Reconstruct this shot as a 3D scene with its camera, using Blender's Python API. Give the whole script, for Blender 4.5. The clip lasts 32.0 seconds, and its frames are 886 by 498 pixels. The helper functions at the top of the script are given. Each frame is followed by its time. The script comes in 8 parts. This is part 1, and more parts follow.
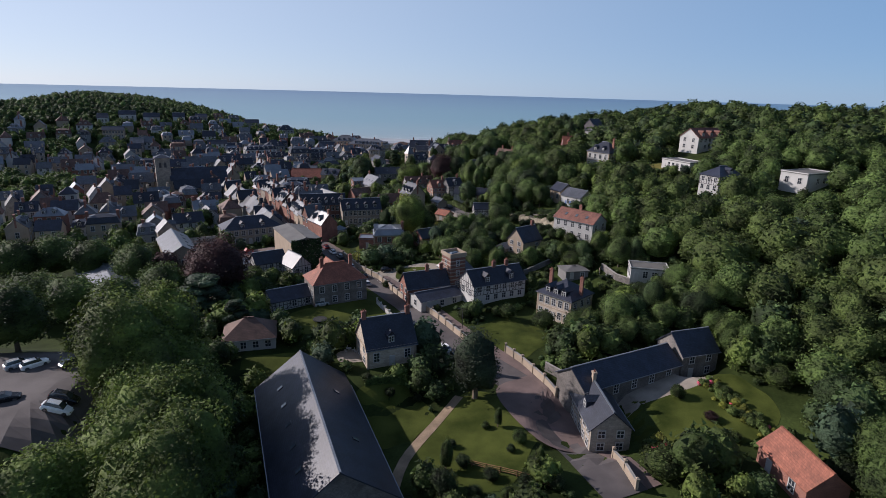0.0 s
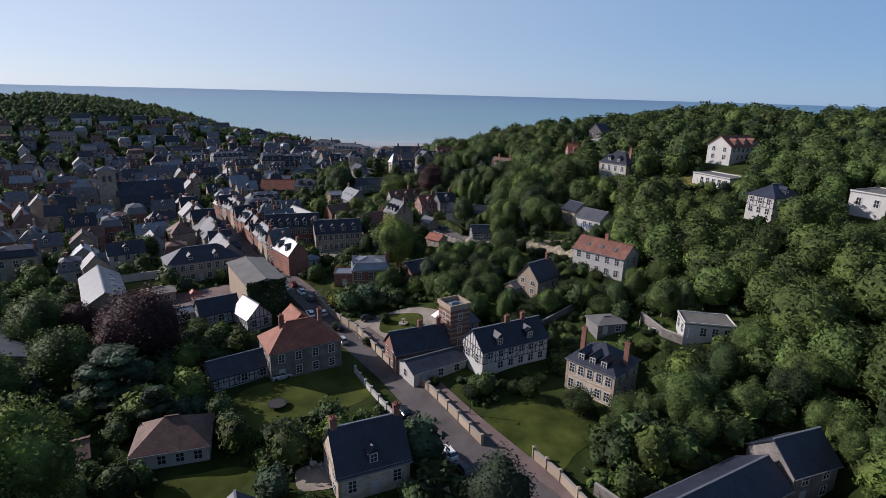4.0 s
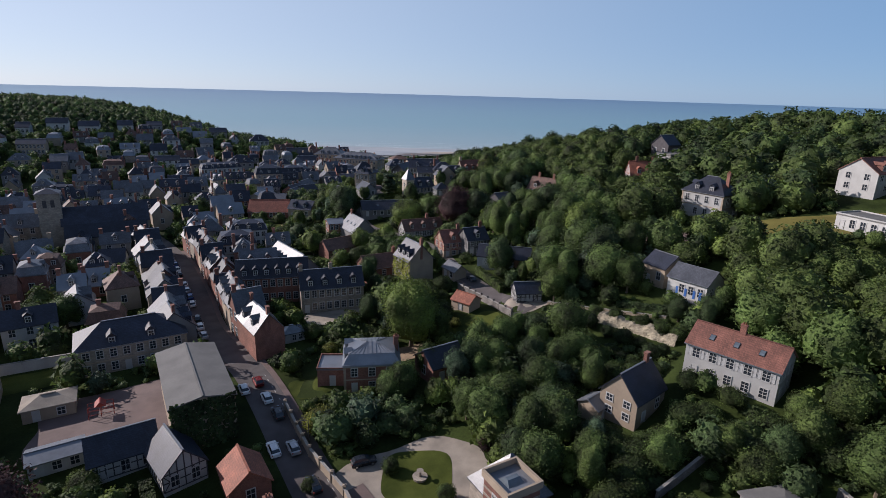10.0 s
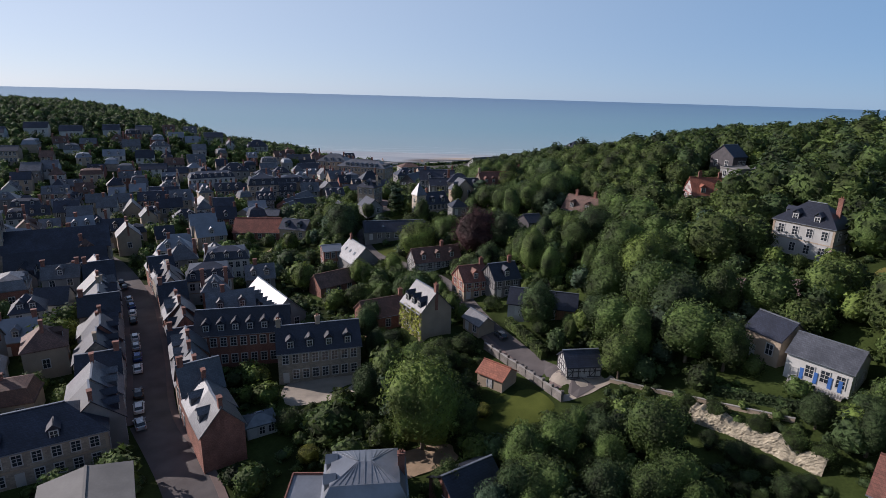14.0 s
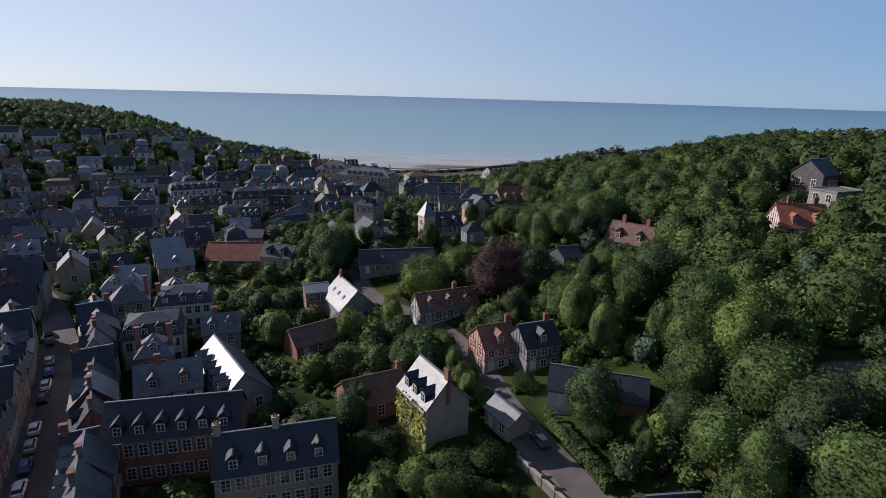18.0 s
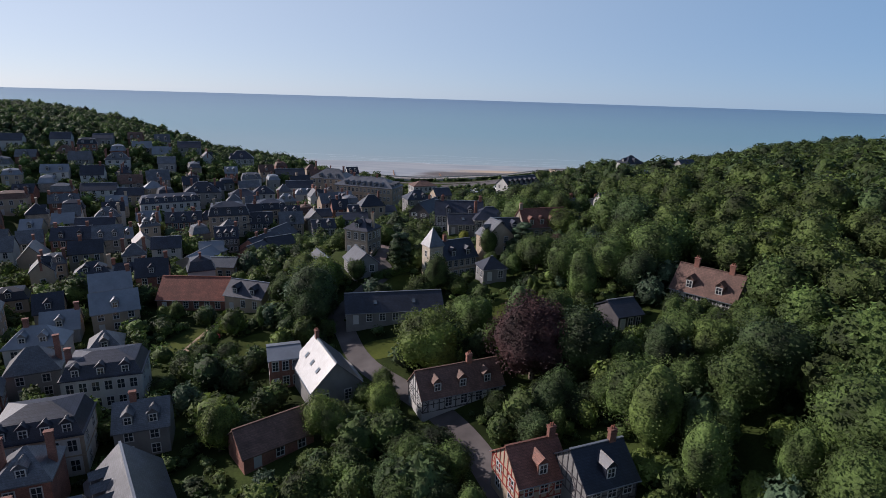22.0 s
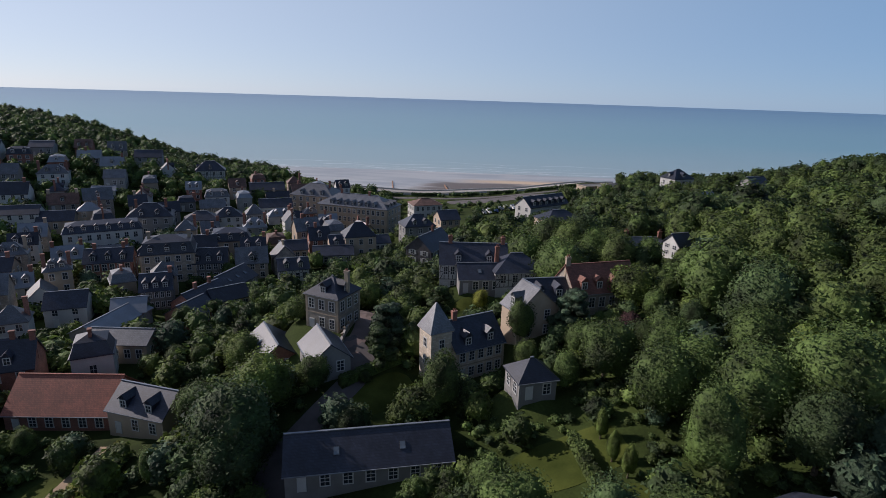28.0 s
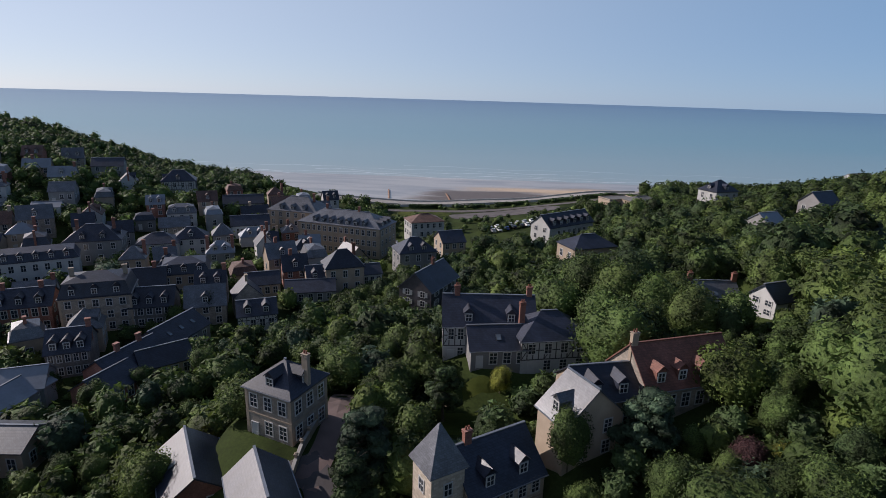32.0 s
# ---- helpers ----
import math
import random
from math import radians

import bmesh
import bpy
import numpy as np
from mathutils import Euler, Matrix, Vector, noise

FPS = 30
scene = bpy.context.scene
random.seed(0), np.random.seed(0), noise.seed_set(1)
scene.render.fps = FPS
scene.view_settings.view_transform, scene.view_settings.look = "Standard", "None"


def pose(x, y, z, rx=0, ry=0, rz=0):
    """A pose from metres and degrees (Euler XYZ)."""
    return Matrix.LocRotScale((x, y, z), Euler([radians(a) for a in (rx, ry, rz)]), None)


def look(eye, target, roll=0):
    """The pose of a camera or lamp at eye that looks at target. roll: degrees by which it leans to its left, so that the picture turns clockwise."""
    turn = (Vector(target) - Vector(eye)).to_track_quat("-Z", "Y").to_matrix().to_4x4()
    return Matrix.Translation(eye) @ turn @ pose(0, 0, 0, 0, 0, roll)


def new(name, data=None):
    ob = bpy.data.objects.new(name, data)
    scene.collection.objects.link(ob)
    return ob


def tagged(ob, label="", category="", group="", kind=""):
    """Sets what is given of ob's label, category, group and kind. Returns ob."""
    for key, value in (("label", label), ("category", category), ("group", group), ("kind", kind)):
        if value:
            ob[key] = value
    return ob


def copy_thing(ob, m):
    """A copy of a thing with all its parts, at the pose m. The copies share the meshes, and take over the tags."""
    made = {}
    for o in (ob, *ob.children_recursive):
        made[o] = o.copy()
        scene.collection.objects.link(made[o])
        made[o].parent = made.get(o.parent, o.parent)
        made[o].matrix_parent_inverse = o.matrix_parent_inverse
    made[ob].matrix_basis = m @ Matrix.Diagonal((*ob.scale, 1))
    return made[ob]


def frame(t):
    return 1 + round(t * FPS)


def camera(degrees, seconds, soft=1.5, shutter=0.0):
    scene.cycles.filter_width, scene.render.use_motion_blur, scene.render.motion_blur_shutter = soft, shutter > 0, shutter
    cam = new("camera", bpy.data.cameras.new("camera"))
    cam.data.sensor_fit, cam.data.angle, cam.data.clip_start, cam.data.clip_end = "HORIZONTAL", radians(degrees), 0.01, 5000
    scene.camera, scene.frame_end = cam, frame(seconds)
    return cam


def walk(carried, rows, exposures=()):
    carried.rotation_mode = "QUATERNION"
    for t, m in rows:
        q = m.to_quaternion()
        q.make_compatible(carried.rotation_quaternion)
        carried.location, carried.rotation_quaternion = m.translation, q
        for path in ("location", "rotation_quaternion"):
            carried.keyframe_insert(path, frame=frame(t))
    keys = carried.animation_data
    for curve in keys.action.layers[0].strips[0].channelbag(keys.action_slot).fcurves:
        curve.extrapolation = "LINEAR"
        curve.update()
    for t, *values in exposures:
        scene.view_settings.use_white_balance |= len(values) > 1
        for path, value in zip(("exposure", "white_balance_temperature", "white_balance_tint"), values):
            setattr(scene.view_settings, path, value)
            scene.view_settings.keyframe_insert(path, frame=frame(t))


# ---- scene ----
cam = camera(78.0, 32.0, soft=0.55)
METRES, EYE, TILT, LEAN, TURN = 300.0, 60.0, -16.22, -1.5, 0.0
ROWS = [
    (0.0, 0.0, 0.0, 0.0, 0.0, 0.0, -0.0),
    (0.5, -0.0018, 0.0122, 0.0038, -0.08, -0.01, 0.03),
    (1.0, -0.0037, 0.0257, 0.0079, -0.06, -0.04, 0.07),
    (1.5, -0.0052, 0.0405, 0.0122, -0.18, -0.04, 0.16),
    (2.0, -0.0063, 0.0564, 0.0169, -0.46, -0.04, 0.26),
    (2.5, -0.007, 0.0725, 0.0217, -0.87, -0.04, 0.37),
    (3.0, -0.0078, 0.0882, 0.0267, -1.3, -0.02, 0.44),
    (3.5, -0.0087, 0.1037, 0.0317, -1.61, -0.02, 0.48),
    (5.5, -0.0119, 0.1628, 0.0519, -1.72, -0.05, 0.55),
    (6.0, -0.0124, 0.1779, 0.0565, -1.5, -0.01, 0.44),
    (6.5, -0.0128, 0.1929, 0.061, -1.3, 0.02, 0.3),
    (7.0, -0.0132, 0.208, 0.0658, -1.03, 0.04, 0.18),
    (7.5, -0.0141, 0.223, 0.0703, -0.79, 0.05, 0.07),
    (8.0, -0.015, 0.2382, 0.075, -0.64, 0.04, 0.02),
    (8.5, -0.016, 0.2534, 0.0793, -0.49, 0.06, -0.01),
    (9.0, -0.0171, 0.2687, 0.0837, -0.32, 0.04, -0.05),
    (9.5, -0.0181, 0.2837, 0.0878, -0.25, 0.03, -0.03),
    (10.0, -0.0191, 0.299, 0.0919, -0.16, 0.06, 0.01),
    (10.5, -0.0204, 0.3143, 0.0961, -0.06, 0.09, 0.02),
    (11.0, -0.0213, 0.3292, 0.1007, 0.1, 0.09, -0.0),
    (11.5, -0.0223, 0.3444, 0.1047, 0.23, 0.12, -0.03),
    (12.0, -0.0234, 0.3594, 0.1089, 0.32, 0.13, -0.04),
    (12.5, -0.0246, 0.3744, 0.113, 0.43, 0.19, -0.1),
    (13.0, -0.0255, 0.3896, 0.1171, 0.59, 0.21, -0.17),
    (13.5, -0.0267, 0.4047, 0.1213, 0.72, 0.22, -0.2),
    (14.0, -0.0277, 0.4198, 0.1255, 0.84, 0.27, -0.26),
    (14.5, -0.0285, 0.4348, 0.1299, 0.99, 0.29, -0.32),
    (16.5, -0.0302, 0.4953, 0.1475, 1.54, 0.33, -0.46),
    (17.0, -0.0309, 0.5105, 0.1518, 1.65, 0.35, -0.49),
    (17.5, -0.0317, 0.5257, 0.1563, 1.76, 0.36, -0.53),
    (18.0, -0.0325, 0.5408, 0.1606, 1.85, 0.36, -0.58),
    (18.5, -0.0333, 0.556, 0.1648, 1.94, 0.4, -0.63),
    (19.0, -0.0341, 0.5712, 0.169, 2.03, 0.43, -0.68),
    (19.5, -0.0348, 0.5864, 0.1733, 2.18, 0.45, -0.74),
    (20.0, -0.0356, 0.6014, 0.1775, 2.28, 0.46, -0.78),
    (20.5, -0.0364, 0.6166, 0.1816, 2.39, 0.47, -0.83),
    (21.0, -0.0376, 0.6315, 0.186, 2.45, 0.47, -0.88),
    (21.5, -0.0384, 0.6467, 0.1903, 2.52, 0.48, -0.9),
    (22.0, -0.039, 0.662, 0.1944, 2.64, 0.52, -0.96),
    (22.5, -0.0397, 0.677, 0.1987, 2.75, 0.54, -1.02),
    (23.0, -0.0405, 0.6919, 0.2028, 2.82, 0.55, -1.05),
    (23.5, -0.0415, 0.707, 0.2068, 2.89, 0.59, -1.09),
    (24.0, -0.0425, 0.7217, 0.2111, 2.92, 0.59, -1.13),
    (24.5, -0.0435, 0.7366, 0.2154, 2.96, 0.61, -1.16),
    (25.0, -0.0444, 0.7515, 0.2195, 3.02, 0.66, -1.18),
    (25.5, -0.0455, 0.7662, 0.2237, 3.07, 0.68, -1.21),
    (27.5, -0.0496, 0.8248, 0.2418, 3.12, 0.52, -1.14),
    (28.0, -0.0508, 0.8397, 0.2458, 3.1, 0.55, -1.14),
    (28.5, -0.0521, 0.8545, 0.25, 3.13, 0.55, -1.15),
    (29.0, -0.0531, 0.8694, 0.2541, 3.15, 0.55, -1.14),
    (29.5, -0.0543, 0.884, 0.2582, 3.13, 0.57, -1.16),
    (30.0, -0.0553, 0.899, 0.2623, 3.18, 0.58, -1.14),
    (30.5, -0.0564, 0.9137, 0.2665, 3.17, 0.58, -1.14),
    (31.0, -0.0575, 0.9285, 0.2706, 3.19, 0.57, -1.12),
    (31.5, -0.0589, 0.9433, 0.2747, 3.16, 0.58, -1.09),
    (32.0, -0.0601, 0.9581, 0.2788, 3.15, 0.57, -1.05),
]
walk(cam, [(t, pose(0, 0, EYE, TILT, LEAN, TURN) @ pose(METRES * x, METRES * y, METRES * z, 90 + pitch, roll, yaw)) for t, x, y, z, yaw, pitch, roll in ROWS],
     [(0.0, 0.13, 5930, 19.0), (18.0, 0.11, 6000, 19.0), (32.0, 0.03, 6060, 19.0)])

# ---- light ----
SUN_TO = Vector((-0.95, 0.30, 0.0)).normalized() * math.cos(radians(27)) + Vector((0, 0, math.sin(radians(27))))
world = bpy.data.worlds.new("sky")
scene.world = world
world.use_nodes = True
wn = world.node_tree.nodes
sky = wn.new("ShaderNodeTexSky")
sky.sky_type, sky.sun_disc = "NISHITA", False
sky.sun_elevation, sky.sun_rotation = radians(27), math.atan2(SUN_TO.x, SUN_TO.y)
sky.air_density, sky.dust_density, sky.ozone_density = 0.65, 0.15, 1.0
# thin haze, paler towards the sun's side
glow, haze, pale = wn.new("ShaderNodeTexGradient"), wn.new("ShaderNodeMix"), wn.new("ShaderNodeMix")
glow.texture_mapping.scale, glow.texture_mapping.translation = (-0.5, 1, 1), (0.5, 0, 0)
haze.data_type = pale.data_type = "RGBA"
haze.inputs[6].default_value, haze.inputs[7].default_value = (0.85, 2.8, 5.0, 1), (7.9, 8.5, 8.6, 1)
height, thin = wn.new("ShaderNodeTexGradient"), wn.new("ShaderNodeMapRange")
height.texture_mapping.mapping_x = "Z"
thin.inputs[1].default_value, thin.inputs[2].default_value, thin.inputs[3].default_value, thin.inputs[4].default_value = 0.16, 0.55, 0.75, 0.2
link = world.node_tree.links.new
link(glow.outputs["Fac"], haze.inputs[0])
link(height.outputs["Fac"], thin.inputs[0])
link(thin.outputs[0], pale.inputs[0])
link(sky.outputs[0], pale.inputs[6])
link(haze.outputs[2], pale.inputs[7])
link(pale.outputs[2], wn["Background"].inputs[0])
wn["Background"].inputs[1].default_value = 0.09
sun = new("sun", bpy.data.lights.new("sun", "SUN"))
sun.data.energy, sun.data.angle, sun.data.color = 5.4, radians(0.6), (1.0, 0.90, 0.77)
sun.matrix_world = look(SUN_TO * 900, (0, 0, 0))

# ---- materials ----
def material(name, col, rough=0.8, metal=0.0, vary=0.25, grain=6.0, blotch=0.25, bump=0.3, tint=None, per_object=0.0, per_island=0.0,
             stretch=(1, 1, 1), spec=0.5, courses=None, mottle=None, relief=0.05):
    """A surface with two scales of variation: grain and blotches, with relief; courses=(height, width) adds rows of slates, tiles, bricks or stones."""
    m = bpy.data.materials.new(name)
    m.use_nodes = True
    n, k = m.node_tree.nodes, m.node_tree.links
    b = n["Principled BSDF"]
    b.inputs["Metallic"].default_value, b.inputs["Specular IOR Level"].default_value = metal, spec
    tc, mp = n.new("ShaderNodeTexCoord"), n.new("ShaderNodeMapping")
    mp.inputs["Scale"].default_value = stretch
    k.new(tc.outputs["Object"], mp.inputs[0])
    fine, wide = n.new("ShaderNodeTexNoise"), n.new("ShaderNodeTexNoise")
    fine.inputs["Scale"].default_value, fine.inputs["Detail"].default_value = grain, 5
    wide.inputs["Scale"].default_value, wide.inputs["Detail"].default_value = blotch, 4
    k.new(mp.outputs[0], fine.inputs[0])
    k.new(mp.outputs[0], wide.inputs[0])
    dark = [c * (1 - vary) for c in col]
    light = [min(1, c * (1 + vary)) for c in (tint or col)]
    ramp = n.new("ShaderNodeMix")
    ramp.data_type = "RGBA"
    ramp.inputs[6].default_value, ramp.inputs[7].default_value = (*dark, 1), (*light, 1)
    s = n.new("ShaderNodeMapRange")
    s.inputs[1].default_value, s.inputs[2].default_value = 0.3, 0.7
    k.new(wide.outputs[0], s.inputs[0])
    k.new(s.outputs[0], ramp.inputs[0])
    out = ramp.outputs[2]

    def times(value_socket, low, high, colour):
        r = n.new("ShaderNodeMapRange")
        r.inputs[3].default_value, r.inputs[4].default_value = low, high
        k.new(value_socket, r.inputs[0])
        h = n.new("ShaderNodeMix")
        h.data_type, h.blend_type = "RGBA", "MULTIPLY"
        h.inputs[0].default_value = 1
        k.new(colour, h.inputs[6])
        k.new(r.outputs[0], h.inputs[7])
        return h.outputs[2]

    out = times(fine.outputs[0], 1 - vary, 1 + vary, out)
    if per_object:
        out = times(n.new("ShaderNodeObjectInfo").outputs["Random"], 1 - per_object, 1 + per_object, out)
    if per_island:
        out = times(n.new("ShaderNodeNewGeometry").outputs["Random Per Island"], 1 - per_island, 1 + per_island, out)
    height = fine.outputs[0]
    if courses:
        br = n.new("ShaderNodeTexBrick")
        br.inputs["Scale"].default_value = 1
        br.inputs["Row Height"].default_value, br.inputs["Brick Width"].default_value = courses
        br.inputs["Mortar Size"].default_value = courses[0] * 0.06
        br.inputs["Color1"].default_value, br.inputs["Color2"].default_value = (0.75, 0.75, 0.75, 1), (1.1, 1.1, 1.1, 1)
        br.inputs["Mortar"].default_value = mottle or (0.5, 0.5, 0.5, 1)
        sp, cb, ad = n.new("ShaderNodeSeparateXYZ"), n.new("ShaderNodeCombineXYZ"), n.new("ShaderNodeMath")
        k.new(tc.outputs["Object"], sp.inputs[0])
        k.new(sp.outputs[0], ad.inputs[0])
        k.new(sp.outputs[1], ad.inputs[1])
        k.new(ad.outputs[0], cb.inputs[0])
        k.new(sp.outputs[2], cb.inputs[1])
        k.new(cb.outputs[0], br.inputs[0])
        h = n.new("ShaderNodeMix")
        h.data_type, h.blend_type = "RGBA", "MULTIPLY"
        h.inputs[0].default_value = 1
        k.new(out, h.inputs[6])
        k.new(br.outputs[0], h.inputs[7])
        out = h.outputs[2]
    k.new(out, b.inputs["Base Color"])
    rr = n.new("ShaderNodeMapRange")
    rr.inputs[3].default_value, rr.inputs[4].default_value = max(0.02, rough - 0.12), min(1, rough + 0.12)
    k.new(fine.outputs[0], rr.inputs[0])
    k.new(rr.outputs[0], b.inputs["Roughness"])
    if bump:
        bp = n.new("ShaderNodeBump")
        bp.inputs["Strength"].default_value, bp.inputs["Distance"].default_value = bump, relief
        k.new(height, bp.inputs["Height"])
        k.new(bp.outputs[0], b.inputs["Normal"])
    return m


SLATE = material("slate", (0.025, 0.029, 0.045), 0.45, spec=0.42, vary=0.3, grain=3, blotch=0.4, bump=0.25, per_object=0.25, courses=(0.22, 0.3))
# paler slate: on sun-facing roofs the sun's glare is partly put into its tone
SLATE_PALE = material("slate_pale", (0.090, 0.094, 0.108), 0.4, spec=0.7, vary=0.3, grain=3, blotch=0.5, bump=0.3, per_object=0.2, courses=(0.22, 0.3))
ZINC = material("zinc", (0.2, 0.215, 0.24), 0.42, metal=0.5, vary=0.15, grain=2, blotch=0.3, bump=0.1)
TILE_RED = material("tile_red", (0.165, 0.068, 0.048), 0.75, vary=0.3, grain=4, blotch=0.5, bump=0.4, per_object=0.15, courses=(0.24, 0.26))
TILE_BROWN = material("tile_brown", (0.12, 0.066, 0.05), 0.75, vary=0.3, grain=4, blotch=0.5, bump=0.4, per_object=0.2, courses=(0.24, 0.26))
TILE_BRIGHT = material("tile_bright", (0.23, 0.072, 0.045), 0.75, vary=0.22, grain=4, blotch=0.5, bump=0.4, courses=(0.24, 0.26))
TILE_ORANGE = material("tile_orange", (0.255, 0.088, 0.052), 0.75, vary=0.25, grain=4, blotch=0.5, bump=0.4, per_object=0.1, courses=(0.24, 0.26))
FELT = material("roof_felt", (0.12, 0.116, 0.11), 0.8, vary=0.2, grain=3, blotch=0.25, bump=0.15)
STONE = material("limestone", (0.27, 0.232, 0.19), 0.85, vary=0.22, grain=4, blotch=0.5, bump=0.4, per_object=0.15, courses=(0.3, 0.6), mottle=(0.8, 0.8, 0.8, 1))
LIMESTONE = material("pale_limestone", (0.43, 0.365, 0.29), 0.85, vary=0.16, grain=4, blotch=0.5, bump=0.3, courses=(0.3, 0.6), mottle=(0.85, 0.85, 0.85, 1))
FLINT = material("flint", (0.145, 0.132, 0.122), 0.8, vary=0.35, grain=7, blotch=0.6, bump=0.6, per_object=0.2, courses=(0.18, 0.24), mottle=(1.15, 1.1, 1.05, 1))
BRICK = material("brick_wall", (0.19, 0.083, 0.06), 0.85, vary=0.25, grain=5, blotch=0.5, bump=0.4, per_object=0.2, courses=(0.075, 0.22), mottle=(1.3, 1.5, 1.6, 1))
RENDER = material("white_render", (0.385, 0.38, 0.365), 0.85, vary=0.1, grain=5, blotch=0.4, bump=0.15, per_object=0.12)
CREAM = material("cream_render", (0.29, 0.23, 0.17), 0.85, vary=0.14, grain=5, blotch=0.4, bump=0.2, per_object=0.15)
GREYW = material("grey_render", (0.18, 0.175, 0.17), 0.85, vary=0.15, grain=5, blotch=0.4, bump=0.2, per_object=0.2)
WHITE = material("white_paint", (0.40, 0.395, 0.385), 0.55, vary=0.06, grain=8, blotch=1, bump=0.05)
TIMBER = material("dark_timber", (0.05, 0.045, 0.05), 0.7, vary=0.3, grain=6, blotch=1, bump=0.3)
TIMBER_RED = material("red_timber", (0.24, 0.04, 0.03), 0.65, vary=0.2, grain=6, blotch=1, bump=0.2)
WOOD = material("brown_wood", (0.20, 0.10, 0.05), 0.75, vary=0.3, grain=5, blotch=0.8, bump=0.4, stretch=(6, 6, 0.6))
GLASS = material("window_glass", (0.03, 0.036, 0.045), 0.08, vary=0.3, grain=1, blotch=0.5, bump=0.02, spec=0.7)
SKYLIGHT = material("skylight_glass", (0.10, 0.12, 0.14), 0.06, vary=0.2, grain=1, blotch=0.5, bump=0.02, spec=0.9)
ASPHALT = material("asphalt", (0.066, 0.055, 0.055), 0.88, vary=0.25, grain=14, blotch=0.18, bump=0.3, tint=(0.085, 0.074, 0.072))
PAVING = material("paving", (0.125, 0.088, 0.080), 0.85, vary=0.2, grain=8, blotch=0.3, bump=0.3)
GRAVEL = material("gravel", (0.25, 0.215, 0.175), 0.9, vary=0.25, grain=16, blotch=0.3, bump=0.5)
DIRT = material("earth_path", (0.25, 0.18, 0.115), 0.95, vary=0.3, grain=6, blotch=0.4, bump=0.5)
LAWN = material("lawn", (0.036, 0.054, 0.009), 0.95, spec=0.08, vary=0.45, grain=9, blotch=0.14, bump=0.6, tint=(0.056, 0.066, 0.014))
DRYGRASS = material("dry_grass", (0.13, 0.115, 0.035), 0.95, spec=0.08, vary=0.3, grain=5, blotch=0.12, bump=0.6)
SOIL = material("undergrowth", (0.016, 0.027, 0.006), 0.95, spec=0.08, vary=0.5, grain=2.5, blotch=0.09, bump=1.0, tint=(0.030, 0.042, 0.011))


def beach_sand():
    """Tidal beach: dry sand at one end, dark wet shingle by the wall, shining wet flats with long pools."""
    m = bpy.data.materials.new("beach")
    m.use_nodes = True
    n, k = m.node_tree.nodes, m.node_tree.links
    b, tc, sp, mp = n["Principled BSDF"], n.new("ShaderNodeTexCoord"), n.new("ShaderNodeSeparateXYZ"), n.new("ShaderNodeMapping")
    k.new(tc.outputs["Object"], sp.inputs[0])
    k.new(tc.outputs["Object"], mp.inputs[0])
    mp.inputs["Scale"].default_value = (0.012, 0.05, 1)
    flats, grain = n.new("ShaderNodeTexNoise"), n.new("ShaderNodeTexNoise")
    flats.inputs["Scale"].default_value, flats.inputs["Detail"].default_value, flats.inputs["Distortion"].default_value = 1.0, 6, 0.6
    grain.inputs["Scale"].default_value, grain.inputs["Detail"].default_value = 0.5, 5
    k.new(mp.outputs[0], flats.inputs[0])
    k.new(tc.outputs["Object"], grain.inputs[0])

    def spread_of(socket, lo, hi):
        r = n.new("ShaderNodeMapRange")
        r.interpolation_type = "SMOOTHSTEP"
        r.inputs[1].default_value, r.inputs[2].default_value = lo, hi
        k.new(socket, r.inputs[0])
        return r.outputs[0]

    def maths(kind, a, c):
        h = n.new("ShaderNodeMath")
        h.operation, h.use_clamp = kind, kind == "MULTIPLY"
        for i, v in enumerate((a, c)):
            if isinstance(v, float):
                h.inputs[i].default_value = v
            else:
                k.new(v, h.inputs[i])
        return h.outputs[0]

    def blend(fac, one, two):
        h = n.new("ShaderNodeMix")
        h.data_type = "RGBA"
        k.new(fac, h.inputs[0])
        for i, v in ((6, one), (7, two)):
            if isinstance(v, tuple):
                h.inputs[i].default_value = (*v, 1)
            else:
                k.new(v, h.inputs[i])
        return h.outputs[2]
    wob = maths("MULTIPLY_ADD", flats.outputs[0], 90.0)
    x, y = maths("ADD", sp.outputs[0], wob), maths("ADD", sp.outputs[1], maths("MULTIPLY_ADD", flats.outputs[0], 40.0))
    dry = maths("MULTIPLY", spread_of(x, 68, 105), spread_of(y, 716, 690))
    bar = maths("MULTIPLY", maths("MULTIPLY", spread_of(x, 10, 60), spread_of(y, 676, 684)), spread_of(y, 708, 694))
    dark = maths("MULTIPLY", maths("MULTIPLY", spread_of(x, -10, 15), spread_of(x, 100, 72)), spread_of(y, 688, 672))
    wet = blend(spread_of(flats.outputs[0], 0.4, 0.6), (0.21, 0.20, 0.195), (0.34, 0.31, 0.28))
    sandy = maths("MAXIMUM", dry, bar)
    col = blend(dark, blend(sandy, wet, (0.46, 0.35, 0.245)), (0.10, 0.085, 0.08))
    tone = n.new("ShaderNodeMapRange")
    tone.inputs[3].default_value, tone.inputs[4].default_value = 0.8, 1.2
    k.new(grain.outputs[0], tone.inputs[0])
    h = n.new("ShaderNodeMix")
    h.data_type, h.blend_type = "RGBA", "MULTIPLY"
    h.inputs[0].default_value = 1
    k.new(col, h.inputs[6])
    k.new(tone.outputs[0], h.inputs[7])
    k.new(h.outputs[2], b.inputs["Base Color"])
    rough = n.new("ShaderNodeMapRange")
    rough.inputs[3].default_value, rough.inputs[4].default_value = 0.3, 0.8
    k.new(maths("MAXIMUM", sandy, dark), rough.inputs[0])
    k.new(rough.outputs[0], b.inputs["Roughness"])
    return m


